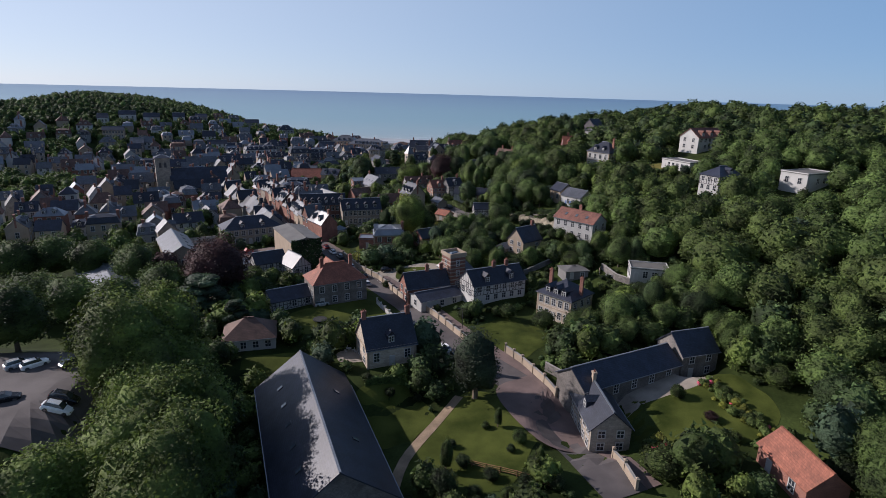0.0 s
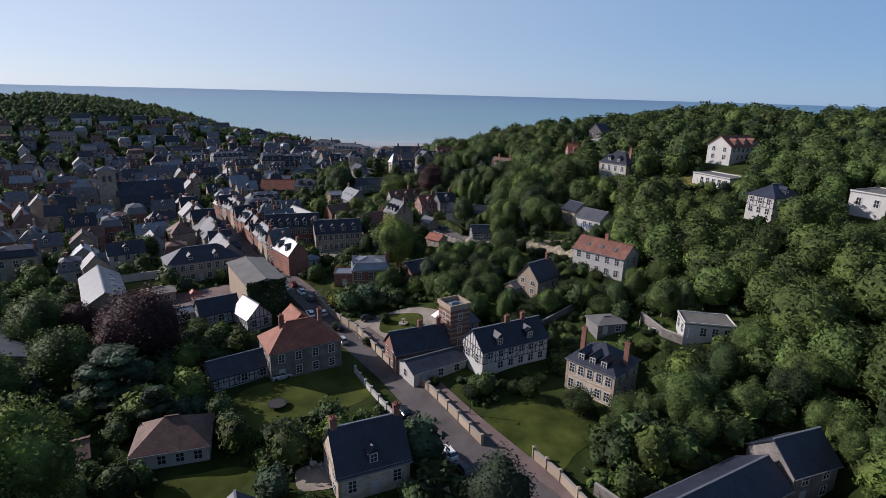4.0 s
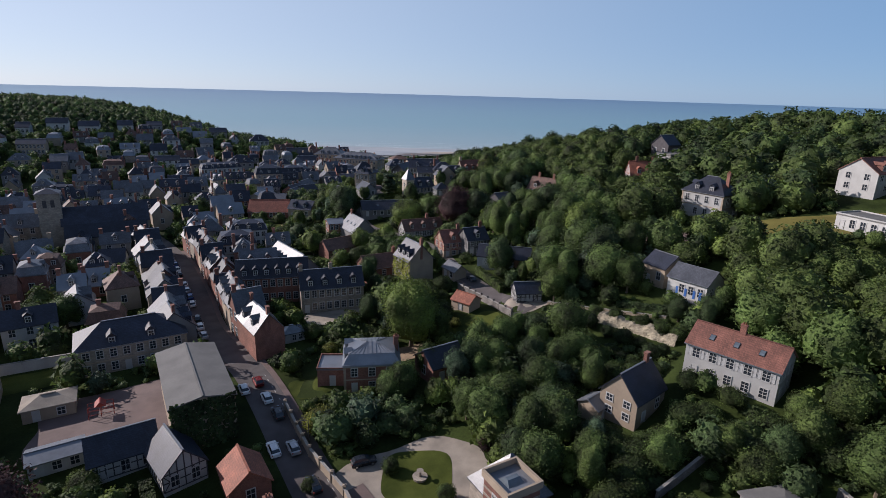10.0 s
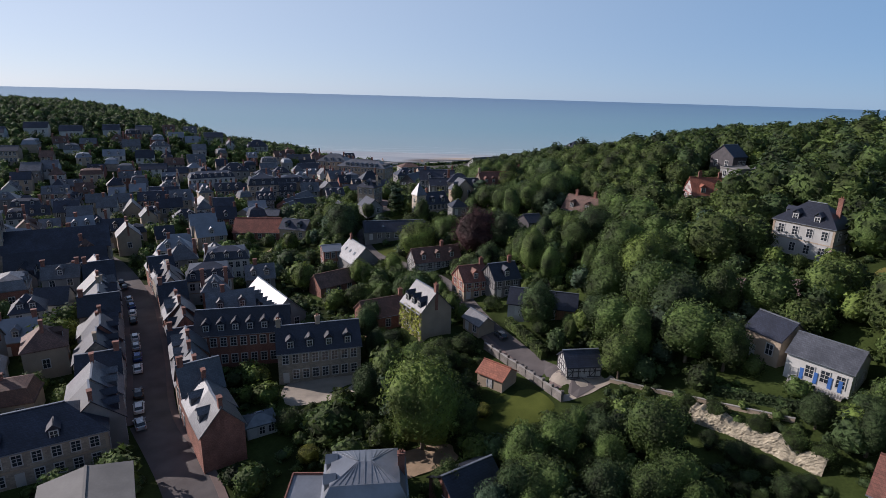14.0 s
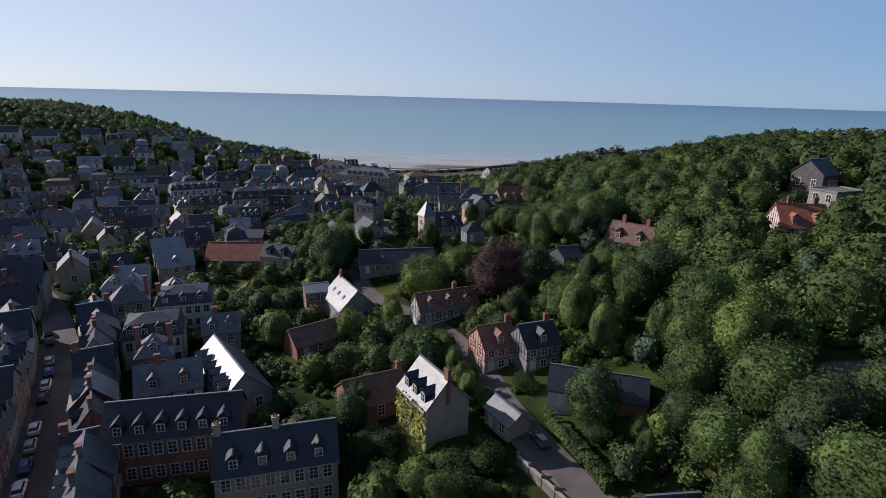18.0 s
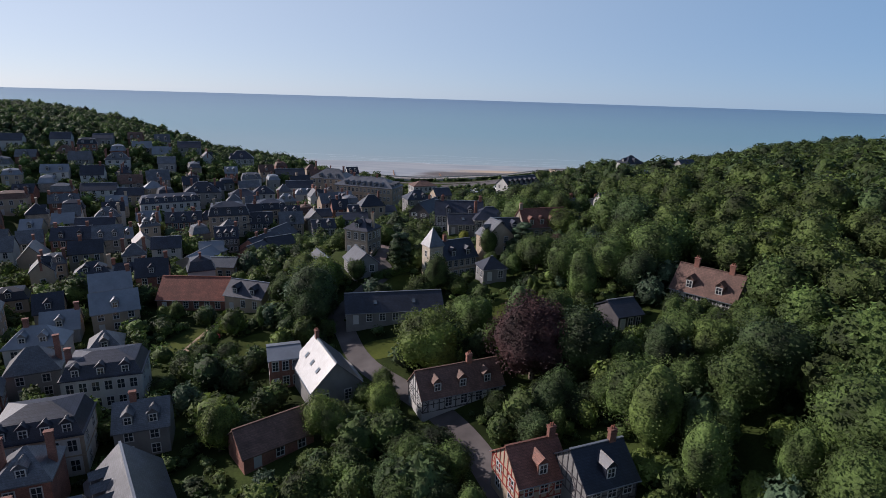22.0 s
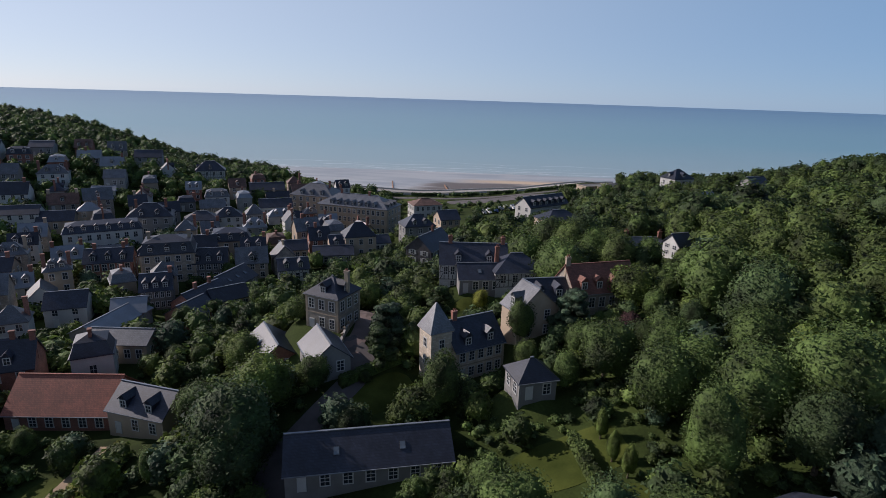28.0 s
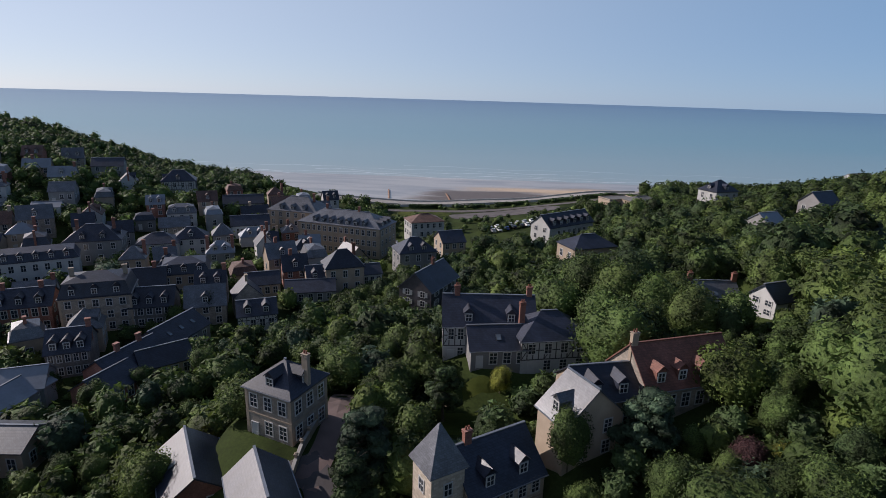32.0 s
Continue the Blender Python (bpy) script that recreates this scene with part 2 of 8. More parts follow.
BEACH = beach_sand()
SHINGLE = material("shingle", (0.34, 0.31, 0.28), 0.9, vary=0.25, grain=4, blotch=0.1, bump=0.5)
CONCRETE = material("concrete", (0.25, 0.235, 0.215), 0.85, vary=0.2, grain=4, blotch=0.3, bump=0.2)
CHALK = material("chalk", (0.33, 0.29, 0.22), 0.9, vary=0.35, grain=2.2, blotch=0.5, bump=0.8)
RUBBLE = material("rubble", (0.27, 0.235, 0.17), 0.95, vary=0.4, grain=5, blotch=0.9, bump=0.9, mottle=(0.45, 0.5, 0.35, 1))
BARK = material("bark", (0.11, 0.085, 0.06), 0.9, vary=0.35, grain=5, blotch=1, bump=0.8, stretch=(1, 1, 0.3))
METAL = material("dark_metal", (0.07, 0.07, 0.075), 0.4, metal=0.7, vary=0.1, bump=0)
CHROME = material("chrome", (0.6, 0.6, 0.6), 0.15, metal=1.0, vary=0.05, bump=0)
RUBBER = material("rubber", (0.02, 0.02, 0.02), 0.85, vary=0.2, bump=0.1)
REDPAINT = material("red_paint", (0.24, 0.03, 0.02), 0.5, vary=0.1, bump=0)
BLUEPAINT = material("blue_paint", (0.04, 0.12, 0.35), 0.5, vary=0.1, bump=0)
MARKING = material("road_marking", (0.4, 0.4, 0.38), 0.8, vary=0.25, grain=5, bump=0.1)


def foliage(name, col, per_object=0.3, shine=0.25):
    m = material(name, col, 0.7, vary=0.75, grain=2.4, blotch=0.22, bump=1.0, relief=0.4, per_object=per_object, per_island=0.42, spec=shine)
    n, k = m.node_tree.nodes, m.node_tree.links
    b, tr, mx = n["Principled BSDF"], n.new("ShaderNodeBsdfTranslucent"), n.new("ShaderNodeMixShader")
    src = b.inputs["Base Color"].links[0].from_socket
    k.new(src, tr.inputs[0])
    mx.inputs[0].default_value = 0.28
    k.new(b.outputs[0], mx.inputs[1])
    k.new(tr.outputs[0], mx.inputs[2])
    k.new(mx.outputs[0], n["Material Output"].inputs[0])
    return m


LEAF = foliage("leaf_green", (0.056, 0.086, 0.022))
LEAF_LIGHT = foliage("leaf_light", (0.070, 0.100, 0.025), 0.2)
LEAF_FRESH = foliage("leaf_fresh", (0.092, 0.128, 0.027), 0.15)
LEAF_PINE = foliage("leaf_pine", (0.022, 0.033, 0.017), 0.1)
LEAF_DARK = foliage("leaf_dark", (0.040, 0.064, 0.022))
LEAF_BLUE = foliage("leaf_bluish", (0.050, 0.080, 0.045), 0.2)
LEAF_PURPLE = foliage("leaf_purple", (0.046, 0.022, 0.022), 0.15)
LEAF_YELLOW = foliage("leaf_yellow", (0.17, 0.18, 0.03), 0.15)
FLOWER = foliage("flower_pink", (0.50, 0.09, 0.14), 0.3)



def sea_water():
    """Shallow sandy water at the beach, teal further out, blue in the distance, with faint long swells."""
    m = bpy.data.materials.new("sea")
    m.use_nodes = True
    n, k = m.node_tree.nodes, m.node_tree.links
    b, tc, sp, far, ramp = n["Principled BSDF"], n.new("ShaderNodeTexCoord"), n.new("ShaderNodeSeparateXYZ"), n.new("ShaderNodeMapRange"), n.new("ShaderNodeValToRGB")
    mp, swell, add = n.new("ShaderNodeMapping"), n.new("ShaderNodeTexNoise"), n.new("ShaderNodeMath")
    k.new(tc.outputs["Object"], sp.inputs[0])
    k.new(tc.outputs["Object"], mp.inputs[0])
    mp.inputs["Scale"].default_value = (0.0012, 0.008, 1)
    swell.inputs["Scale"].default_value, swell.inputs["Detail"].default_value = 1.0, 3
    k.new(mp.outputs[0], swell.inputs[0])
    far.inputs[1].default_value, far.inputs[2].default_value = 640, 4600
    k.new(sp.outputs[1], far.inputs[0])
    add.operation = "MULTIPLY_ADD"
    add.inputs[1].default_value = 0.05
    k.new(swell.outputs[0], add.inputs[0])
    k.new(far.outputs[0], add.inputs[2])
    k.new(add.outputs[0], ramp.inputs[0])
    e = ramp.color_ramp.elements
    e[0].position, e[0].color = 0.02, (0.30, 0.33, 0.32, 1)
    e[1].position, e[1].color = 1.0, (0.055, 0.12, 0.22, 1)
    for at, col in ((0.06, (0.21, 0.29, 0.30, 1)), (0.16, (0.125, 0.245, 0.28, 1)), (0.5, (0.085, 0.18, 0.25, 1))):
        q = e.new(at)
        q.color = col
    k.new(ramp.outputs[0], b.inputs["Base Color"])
    b.inputs["Roughness"].default_value, b.inputs["Specular IOR Level"].default_value = 0.3, 0.5
    return m


SEA = sea_water()
FOAM = material("surf", (0.62, 0.65, 0.66), 0.7, vary=0.15, grain=0.4, blotch=0.05, bump=0.2)

# ---- building tools ----
class Shape:
    """Gathers faces for one mesh."""

    def __init__(self):
        self.v, self.f, self.m = [], [], []

    def face(self, pts, mat=0):
        i = len(self.v)
        self.v += [tuple(p) for p in pts]
        self.f.append(tuple(range(i, i + len(pts))))
        self.m.append(mat)
        return self

    def hull(self, low, high, mat=0):
        """A closed solid between two rings of as many points."""
        n, i = len(low), len(self.v)
        self.v += [tuple(p) for p in low] + [tuple(p) for p in high]
        self.f.append(tuple(range(i + n - 1, i - 1, -1)))
        self.f.append(tuple(range(i + n, i + 2 * n)))
        for a in range(n):
            b = (a + 1) % n
            self.f.append((i + a, i + b, i + n + b, i + n + a))
        self.m += [mat] * (n + 2)
        return self

    def box(self, cx, cy, cz, sx, sy, sz, mat=0, rz=0.0, taper=1.0):
        c, s = math.cos(rz), math.sin(rz)
        ring = [(-sx / 2, -sy / 2), (sx / 2, -sy / 2), (sx / 2, sy / 2), (-sx / 2, sy / 2)]
        turn = lambda q, k, z: (cx + (q[0] * c - q[1] * s) * k, cy + (q[0] * s + q[1] * c) * k, z)
        return self.hull([turn(q, 1, cz - sz / 2) for q in ring], [turn(q, taper, cz + sz / 2) for q in ring], mat)

    def tube(self, a, b, r0, r1, n=8, mat=0):
        a, b = Vector(a), Vector(b)
        d = (b - a).normalized()
        u = d.orthogonal().normalized()
        w = d.cross(u)
        ring = lambda p, r: [p + (u * math.cos(2 * math.pi * i / n) + w * math.sin(2 * math.pi * i / n)) * r for i in range(n)]
        return self.hull(ring(a, r0), ring(b, r1), mat)

    def slab(self, quad, thick, mat=0):
        """A flat piece with thickness below the given outline."""
        p = [Vector(q) for q in quad]
        n = (p[1] - p[0]).cross(p[2] - p[0]).normalized() * thick
        return self.hull([q - n for q in p], p, mat)

    def mesh(self, name, *mats):
        me = bpy.data.meshes.new(name)
        me.from_pydata(self.v, [], self.f)
        for m in mats:
            me.materials.append(m)
        if len(mats) > 1:
            me.polygons.foreach_set("material_index", self.m)
        me.update()
        return me


def part(name, shape, mats, parent=None, label="", at=None):
    me = shape if isinstance(shape, bpy.types.Mesh) else shape.mesh(name, *(mats if isinstance(mats, (list, tuple)) else [mats]))
    ob = new(name, me)
    if parent is not None:
        ob.parent = parent
    if at is not None:
        ob.matrix_basis = at
    if label:
        ob["label"] = label
    return ob


def thing(name, m, label, category, group=""):
    ob = new(name)
    ob.empty_display_size = 0.5
    ob.matrix_basis = m
    return tagged(ob, label, category, group)


KEEP = {}


def kept(key, make):
    if key not in KEEP:
        KEEP[key] = make()
    return KEEP[key]

# ---- lay of the land ----
def ease(a, b, v):
    t = np.clip((v - a) / (b - a), 0, 1)
    return t * t * (3 - 2 * t)


def valley(y):
    """The line of the valley's floor."""
    return np.interp(y, [-200, 40, 85, 115, 150, 185, 205, 300, 350, 400, 450, 500, 640], [40, 28, 10, -5, -22, -38, -48, -80, -92, -95, -88, -80, -70])


def land(x, y):
    """The height of the ground."""
    x, y = np.asarray(x, float), np.asarray(y, float)
    r = x - valley(y) - 15
    up = 0
    for k in (-8, -4, 0, 4, 8):
        up = up + np.interp(r + k, [-60, 0, 33, 58, 70, 82, 125, 160, 230, 350, 700], [0, 0.3, 3.5, 8, 11, 15, 28, 36, 46, 54, 56]) / 5
    fall = np.interp(y, [-100, 370, 400, 440, 520, 590, 650], [1, 1, 0.88, 0.78, 0.58, 0.42, 0.3])
    up = up * (fall + (1 - fall) * 0.8 * ease(60, 150, x) * (1 - ease(470, 590, y)))
    s = -(x + 120) * 0.75 + (np.minimum(y, 520) - 440) * 0.66
    left = 0
    for k in (-15, -5, 5, 15):
        left = left + np.interp(s + k, [0, 35, 75, 120, 180, 230, 300, 800], [0, 1, 10, 22, 38.5, 45.5, 47, 45]) / 4
    up = up - ease(330, 400, y) * np.minimum(up * 0.6, np.interp(x, [50, 95, 120, 165, 210, 260], [0, 4, 6, 6, 11, 17])) - ease(260, 320, y) * (1 - ease(330, 400, y)) * np.interp(x, [160, 200, 240], [0, 9, 14])
    left = left - ease(540, 600, y) * np.interp(s, [60, 108, 133, 165, 200, 300], [0, 6.5, 2.5, 2, 2.5, 3.5]) - 14 * ease(-330, -400, x)
    spur = 7.5 * np.exp(-((x + 42) / 17) ** 2 - ((y - 362) / 30) ** 2)
    bank = 11 * ease(-40, -60, x) * (1 - ease(84, 116, y))
    z = 2 + up + left + spur + bank + 0.25 * np.sin(x * 0.11) * np.cos(y * 0.09)
    edge = np.interp(x, [-400, -190, -150, -115, -60, 60, 110, 160, 400], [622, 618, 612, 600, 594, 594, 612, 632, 645])
    c = ease(0, 1, (y - edge) / np.interp(z, [2, 20], [14, 40]))
    shore = 0.4 - (y - 600) * 0.024
    return z * (1 - c) + np.minimum(shore, 0.6) * c

# ---- the ground ----
PADS = []


def plot(x, y, r, z):
    """A levelled plot."""
    PADS.append((x, y, r, z))


def ground_at(x, y):
    z = land(x, y)
    for px, py, r, pz in PADS:
        d = np.hypot(np.asarray(x) - px, np.asarray(y) - py)
        w = 1 - ease(r, r * 1.8, d)
        z = z * (1 - w) + pz * w
    return z


def gz(x, y):
    x, y = float(x), float(y)
    z = float(land(x, y))
    for px, py, r, pz in PADS:
        if abs(x - px) < r * 1.8 and abs(y - py) < r * 1.8:
            w = 1 - float(ease(r, r * 1.8, math.hypot(x - px, y - py)))
            z = z * (1 - w) + pz * w
    return z


plot(-19.5, 79.3, 20.4, 0.5)
plot(-15.5, 104.5, 8, 4.0)
plot(-11.0, 108.0, 5.9, 4.0)
plot(-44.1, 116.6, 7.9, 2.5)
plot(-29.0, 145.6, 8.2, 2.5)
plot(-33.9, 163.4, 3.8, 2.5)
plot(32.5, 133.5, 10, 3.0)
plot(28.2, 87.2, 6.6, 0.5)
plot(53.7, 106.7, 5.0, 3.5)
plot(55.3, 69.7, 5.9, 4.2)
plot(47.4, 180.4, 8.3, 13.3)
plot(53.9, 212.7, 5.0, 17.0)
plot(49.5, 220.2, 3.9, 17.5)
plot(1.9, 225.4, 3.1, 7.6)
plot(17.3, 225.4, 3.6, 10.4)
plot(-18.7, 195.3, 6.1, 3.0)
plot(-26.3, 195.1, 3.3, 3.5)
plot(-12.7, 247.5, 4.8, 8.4)
plot(-35.4, 238.5, 9.3, 2.0)
plot(-55.3, 243.9, 13.4, 1.5)
plot(70.2, 297.9, 5.8, 27.0)
plot(75.3, 254.7, 7.2, 27.0)
plot(94.6, 214.3, 8.2, 32.4)
plot(-49.1, 182.3, 11.9, 2.8)
plot(-42.5, 366, 7, 14.0)
plot(-14.2, 391.5, 8.8, 14.5)
plot(-12.9, 385.7, 5.4, 16.3)
plot(-3.9, 387.9, 6.6, 15.0)
plot(-3.1, 361.6, 5.0, 16.0)
plot(0.0, 366.9, 4.5, 17.5)
plot(30.8, 406.5, 5.2, 16.2)
plot(36.7, 311.1, 5.5, 21.3)
plot(-4.7, 340.4, 3.4, 15.6)
plot(-14.8, 356.1, 5.6, 11.0)
plot(-66.1, 505.9, 19.0, -0.5)
plot(-89.9, 522.1, 12.1, -1.0)


def axis(lo, near_lo, near_hi, hi, step, coarse):
    a = list(np.arange(near_lo, near_hi + step, step))
    return np.array([*np.arange(lo, near_lo - 0.1, coarse), *a, *np.arange(near_hi + coarse, hi + 1, coarse)])


gx, gy = axis(-1500, -330, 210, 1500, 3.0, 15.0), axis(-330, 30, 690, 780, 3.0, 15.0)
XX, YY = np.meshgrid(gx, gy)
ZZ = ground_at(XX, YY)
nx, ny = len(gx), len(gy)
gm = bpy.data.meshes.new("ground")
quads = [(j * nx + i, j * nx + i + 1, j * nx + nx + i + 1, j * nx + nx + i) for j in range(ny - 1) for i in range(nx - 1)]
gm.from_pydata(np.stack([XX, YY, ZZ], -1).reshape(-1, 3).tolist(), [], quads)
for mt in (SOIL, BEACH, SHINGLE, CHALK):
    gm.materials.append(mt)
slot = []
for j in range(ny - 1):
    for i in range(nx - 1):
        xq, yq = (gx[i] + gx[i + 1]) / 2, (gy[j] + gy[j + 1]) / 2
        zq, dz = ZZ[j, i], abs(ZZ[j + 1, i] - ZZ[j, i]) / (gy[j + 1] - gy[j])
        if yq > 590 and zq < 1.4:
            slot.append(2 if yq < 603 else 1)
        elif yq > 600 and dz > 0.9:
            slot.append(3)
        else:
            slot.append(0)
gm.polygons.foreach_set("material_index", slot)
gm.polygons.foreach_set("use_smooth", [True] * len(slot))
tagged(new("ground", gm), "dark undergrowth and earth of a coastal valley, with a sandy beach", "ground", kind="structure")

# the sea, out to the horizon
sea = Shape()
rings = [0, 200, 500, 900, 1500, 2200, 3000, 3800, 4600]
arc = [radians(a) for a in range(-80, 81, 8)]
sea_at = lambda d, a: (d * math.sin(a) * 1.0, 560 + d * math.cos(a) * (1 if d < 4400 else 0.93), -2.6 + 26 * (max(0, d - 1500) / 3100) ** 2)
for d0, d1 in zip(rings[1:], rings[2:]):
    for a0, a1 in zip(arc, arc[1:]):
        sea.face([sea_at(d0, a0), sea_at(d0, a1), sea_at(d1, a1), sea_at(d1, a0)][::-1])
for a0, a1 in zip(arc, arc[1:]):
    sea.face([(0, 560, -2.6), sea_at(200, a0), sea_at(200, a1)][::-1])
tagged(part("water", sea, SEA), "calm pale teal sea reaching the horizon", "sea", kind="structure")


def ribbon(name, pts, width, mat, lift, label, category, kind="structure", side=0.0, thick=0.0, closed=False):
    """A strip laid on the ground along a line; side shifts it, thick gives it an edge."""
    line, s = [], [Vector(p) for p in pts]
    for i in range(len(s) - 1):
        p0, p1, p2, p3 = s[max(i - 1, 0)], s[i], s[i + 1], s[min(i + 2, len(s) - 1)]
        n = max(2, int((p2 - p1).length / 2))
        for j in range(n):
            t = j / n
            line.append(0.5 * (2 * p1 + (p2 - p0) * t + (2 * p0 - 5 * p1 + 4 * p2 - p3) * t * t + (3 * p1 - p0 - 3 * p2 + p3) * t ** 3))
    line.append(s[-1])
    sh, cuts = Shape(), [-0.5, 0, 0.5] if width > 1 else [-0.5, 0.5]
    rows = []
    for i, p in enumerate(line):
        d = (line[min(i + 1, len(line) - 1)] - line[max(i - 1, 0)]).normalized()
        nrm = Vector((-d.y, d.x))
        q = [p + nrm * (side + c * width) for c in cuts]
        z = [gz(a.x, a.y) + lift for a in q]
        rows.append([(a.x, a.y, b) for a, b in zip(q, z)])
    for a, b in zip(rows, rows[1:]):
        for c in range(len(cuts) - 1):
            sh.face([a[c], b[c], b[c + 1], a[c + 1]][::-1])
        if thick:
            for c in (0, -1):
                lo = lambda v: (v[0], v[1], v[2] - thick)
                sh.face([a[c], b[c], lo(b[c]), lo(a[c])])
    if kind == "structure":
        for p in line[::2]:
            FOOT.append((p.x, p.y, width / 2 + abs(side) + 1.0))
    return tagged(part(name, sh, mat), label, category, kind=kind)


FOOT, VIEW = [], []


def patch(name, x, y, rx, ry, rz, mat, lift, label, category, wob=0.12):
    """A round-edged sheet laid on the ground: lawn, yard or drive."""
    sh, c, s = Shape(), math.cos(radians(rz)), math.sin(radians(rz))
    n, rings = 40, 7
    pts = []
    for k in range(rings + 1):
        for i in range(n):
            a = 2 * math.pi * i / n
            e = (abs(math.cos(a)) ** 4 + abs(math.sin(a)) ** 4) ** -0.25
            f = k / rings * e * (1 + wob * noise.noise((x + math.cos(a) * 1.5, y + math.sin(a) * 1.5, 3)))
            u, w = rx * f * math.cos(a), ry * f * math.sin(a)
            px, py = x + u * c - w * s, y + u * s + w * c
            pts.append((px, py, gz(px, py) + lift))
    sh.v = pts
    for k in range(rings):
        for i in range(n):
            j = (i + 1) % n
            sh.f.append((k * n + i, k * n + n + i, k * n + n + j, k * n + j))
            sh.m.append(0)
    for u in np.arange(-rx + 1, rx, 3):
        for w in np.arange(-ry + 1, ry, 3):
            FOOT.append((x + u * c - w * s, y + u * s + w * c, 2.6))
    return tagged(part(name, sh, mat), label, category, kind="structure")


def clear(x, y, r):
    return all((x - a) ** 2 + (y - b) ** 2 > (r + c) ** 2 for a, b, c in near_feet(x, y))


CELLS = {}


def near_feet(x, y):
    if CELLS.get("n") != len(FOOT):
        for a, b, c in FOOT[CELLS.get("n", 0):]:
            CELLS.setdefault((int(a // 12), int(b // 12)), []).append((a, b, c))
        CELLS["n"] = len(FOOT)
    i, j = int(x // 12), int(y // 12)
    for p in (-1, 0, 1):
        for q in (-1, 0, 1):
            yield from CELLS.get((i + p, j + q), ())

# ---- houses ----
def lattice(s, xs, zs, solid, y0, y1, mat=0):
    """A flat frame of bars with openings, joined at the crossings."""
    ids = {}

    def v(i, j, y):
        if (i, j, y) not in ids:
            ids[i, j, y] = len(s.v)
            s.v.append((xs[i], y, zs[j]))
        return ids[i, j, y]
    n, m = len(xs) - 1, len(zs) - 1
    full = lambda i, j: 0 <= i < n and 0 <= j < m and solid(i, j)
    for i in range(n):
        for j in range(m):
            if not full(i, j):
                continue
            fs = [(v(i, j, y0), v(i + 1, j, y0), v(i + 1, j + 1, y0), v(i, j + 1, y0))]
            if not full(i - 1, j):
                fs.append((v(i, j, y1), v(i, j, y0), v(i, j + 1, y0), v(i, j + 1, y1)))
            if not full(i + 1, j):
                fs.append((v(i + 1, j, y0), v(i + 1, j, y1), v(i + 1, j + 1, y1), v(i + 1, j + 1, y0)))
            if not full(i, j - 1):
                fs.append((v(i, j, y1), v(i + 1, j, y1), v(i + 1, j, y0), v(i, j, y0)))
            if not full(i, j + 1):
                fs.append((v(i, j + 1, y0), v(i + 1, j + 1, y0), v(i + 1, j + 1, y1), v(i, j + 1, y1)))
            s.f += fs
            s.m += [mat] * len(fs)
    return s


def window_mesh(w, h, style, glazed=False):
    def make():
        b, c = 0.15, 0.04
        xs = [-w / 2 - b, -w / 2, -c, c, w / 2, w / 2 + b]
        zs = [-0.14, 0, h * 0.34, h * 0.34 + 0.06, h * 0.67, h * 0.67 + 0.06, h, h + b] if h > 1.5 and not glazed else [-0.14, 0, h * 0.5, h * 0.5 + 0.06, h, h + b]
        s = lattice(Shape(), xs, zs, lambda i, j: i % 2 == 0 or j % 2 == 0, -0.09, 0.02)
        if glazed:
            s.box(0, -0.005, h / 2, w, 0.03, h, 1)
        return s.mesh("window", WHITE, GLASS)
    return kept(("win", round(w, 1), round(h, 1), glazed), make)


def pane_mesh(w, h):
    return kept(("pane", round(w, 1), round(h, 1)), lambda: Shape().box(0, -0.005, h / 2, w, 0.03, h).mesh("pane", GLASS))


def shutter_mesh(w, h):
    def make():
        zs = [0, 0.08, h / 2 - 0.04, h / 2 + 0.04, h - 0.08, h]
        s = lattice(Shape(), [-w / 2, -w / 2 + 0.07, w / 2 - 0.07, w / 2], zs, lambda i, j: i != 1 or j % 2 == 0, -0.07, 0.0)
        return s.box(0, -0.02, h / 2, w - 0.06, 0.04, h - 0.06).mesh("shutter", WHITE)
    return kept(("shut", round(w, 1), round(h, 1)), make)


SIDES = {"f": 0, "r": 90, "b": 180, "l": 270}


def put_window(root, side, u, z, L, W, w, h, style, detail, out=0.0, name="window"):
    far = (W if side in "fb" else L) / 2 + out
    at = pose(0, 0, 0, 0, 0, SIDES[side]) @ pose(u, -far, z)
    win = part(name, window_mesh(w, h, style, not detail), None, root, at=at)
    if detail:
        part("pane", pane_mesh(w, h), None, win)
    if style == "shutters":
        for e in (-1, 1):
            part("shutter", shutter_mesh(w * 0.5, h), None, win, at=pose(e * (w * 0.75 + 0.2), 0, 0))
    return win


def chimney(root, u, v, z0, z1, mat, pots, cw=0.95, cd=0.6):
    s = Shape().box(0, 0, (z0 + z1) / 2, cw, cd, z1 - z0).box(0, 0, z1 - 0.25, cw + 0.16, cd + 0.16, 0.14).box(0, 0, z1 + 0.05, cw + 0.2, cd + 0.2, 0.1)
    c = part("chimney", s, mat, root, at=pose(u, v, 0))
    for i in range(pots):
        px = (i - (pots - 1) / 2) * 0.36
        part("chimney_pot", kept("pot", lambda: Shape().tube((0, 0, 0), (0, 0, 0.45), 0.13, 0.1, 8).mesh("chimney_pot", TILE_ORANGE)), None, c, at=pose(px, 0, z1 + 0.1))
    return c


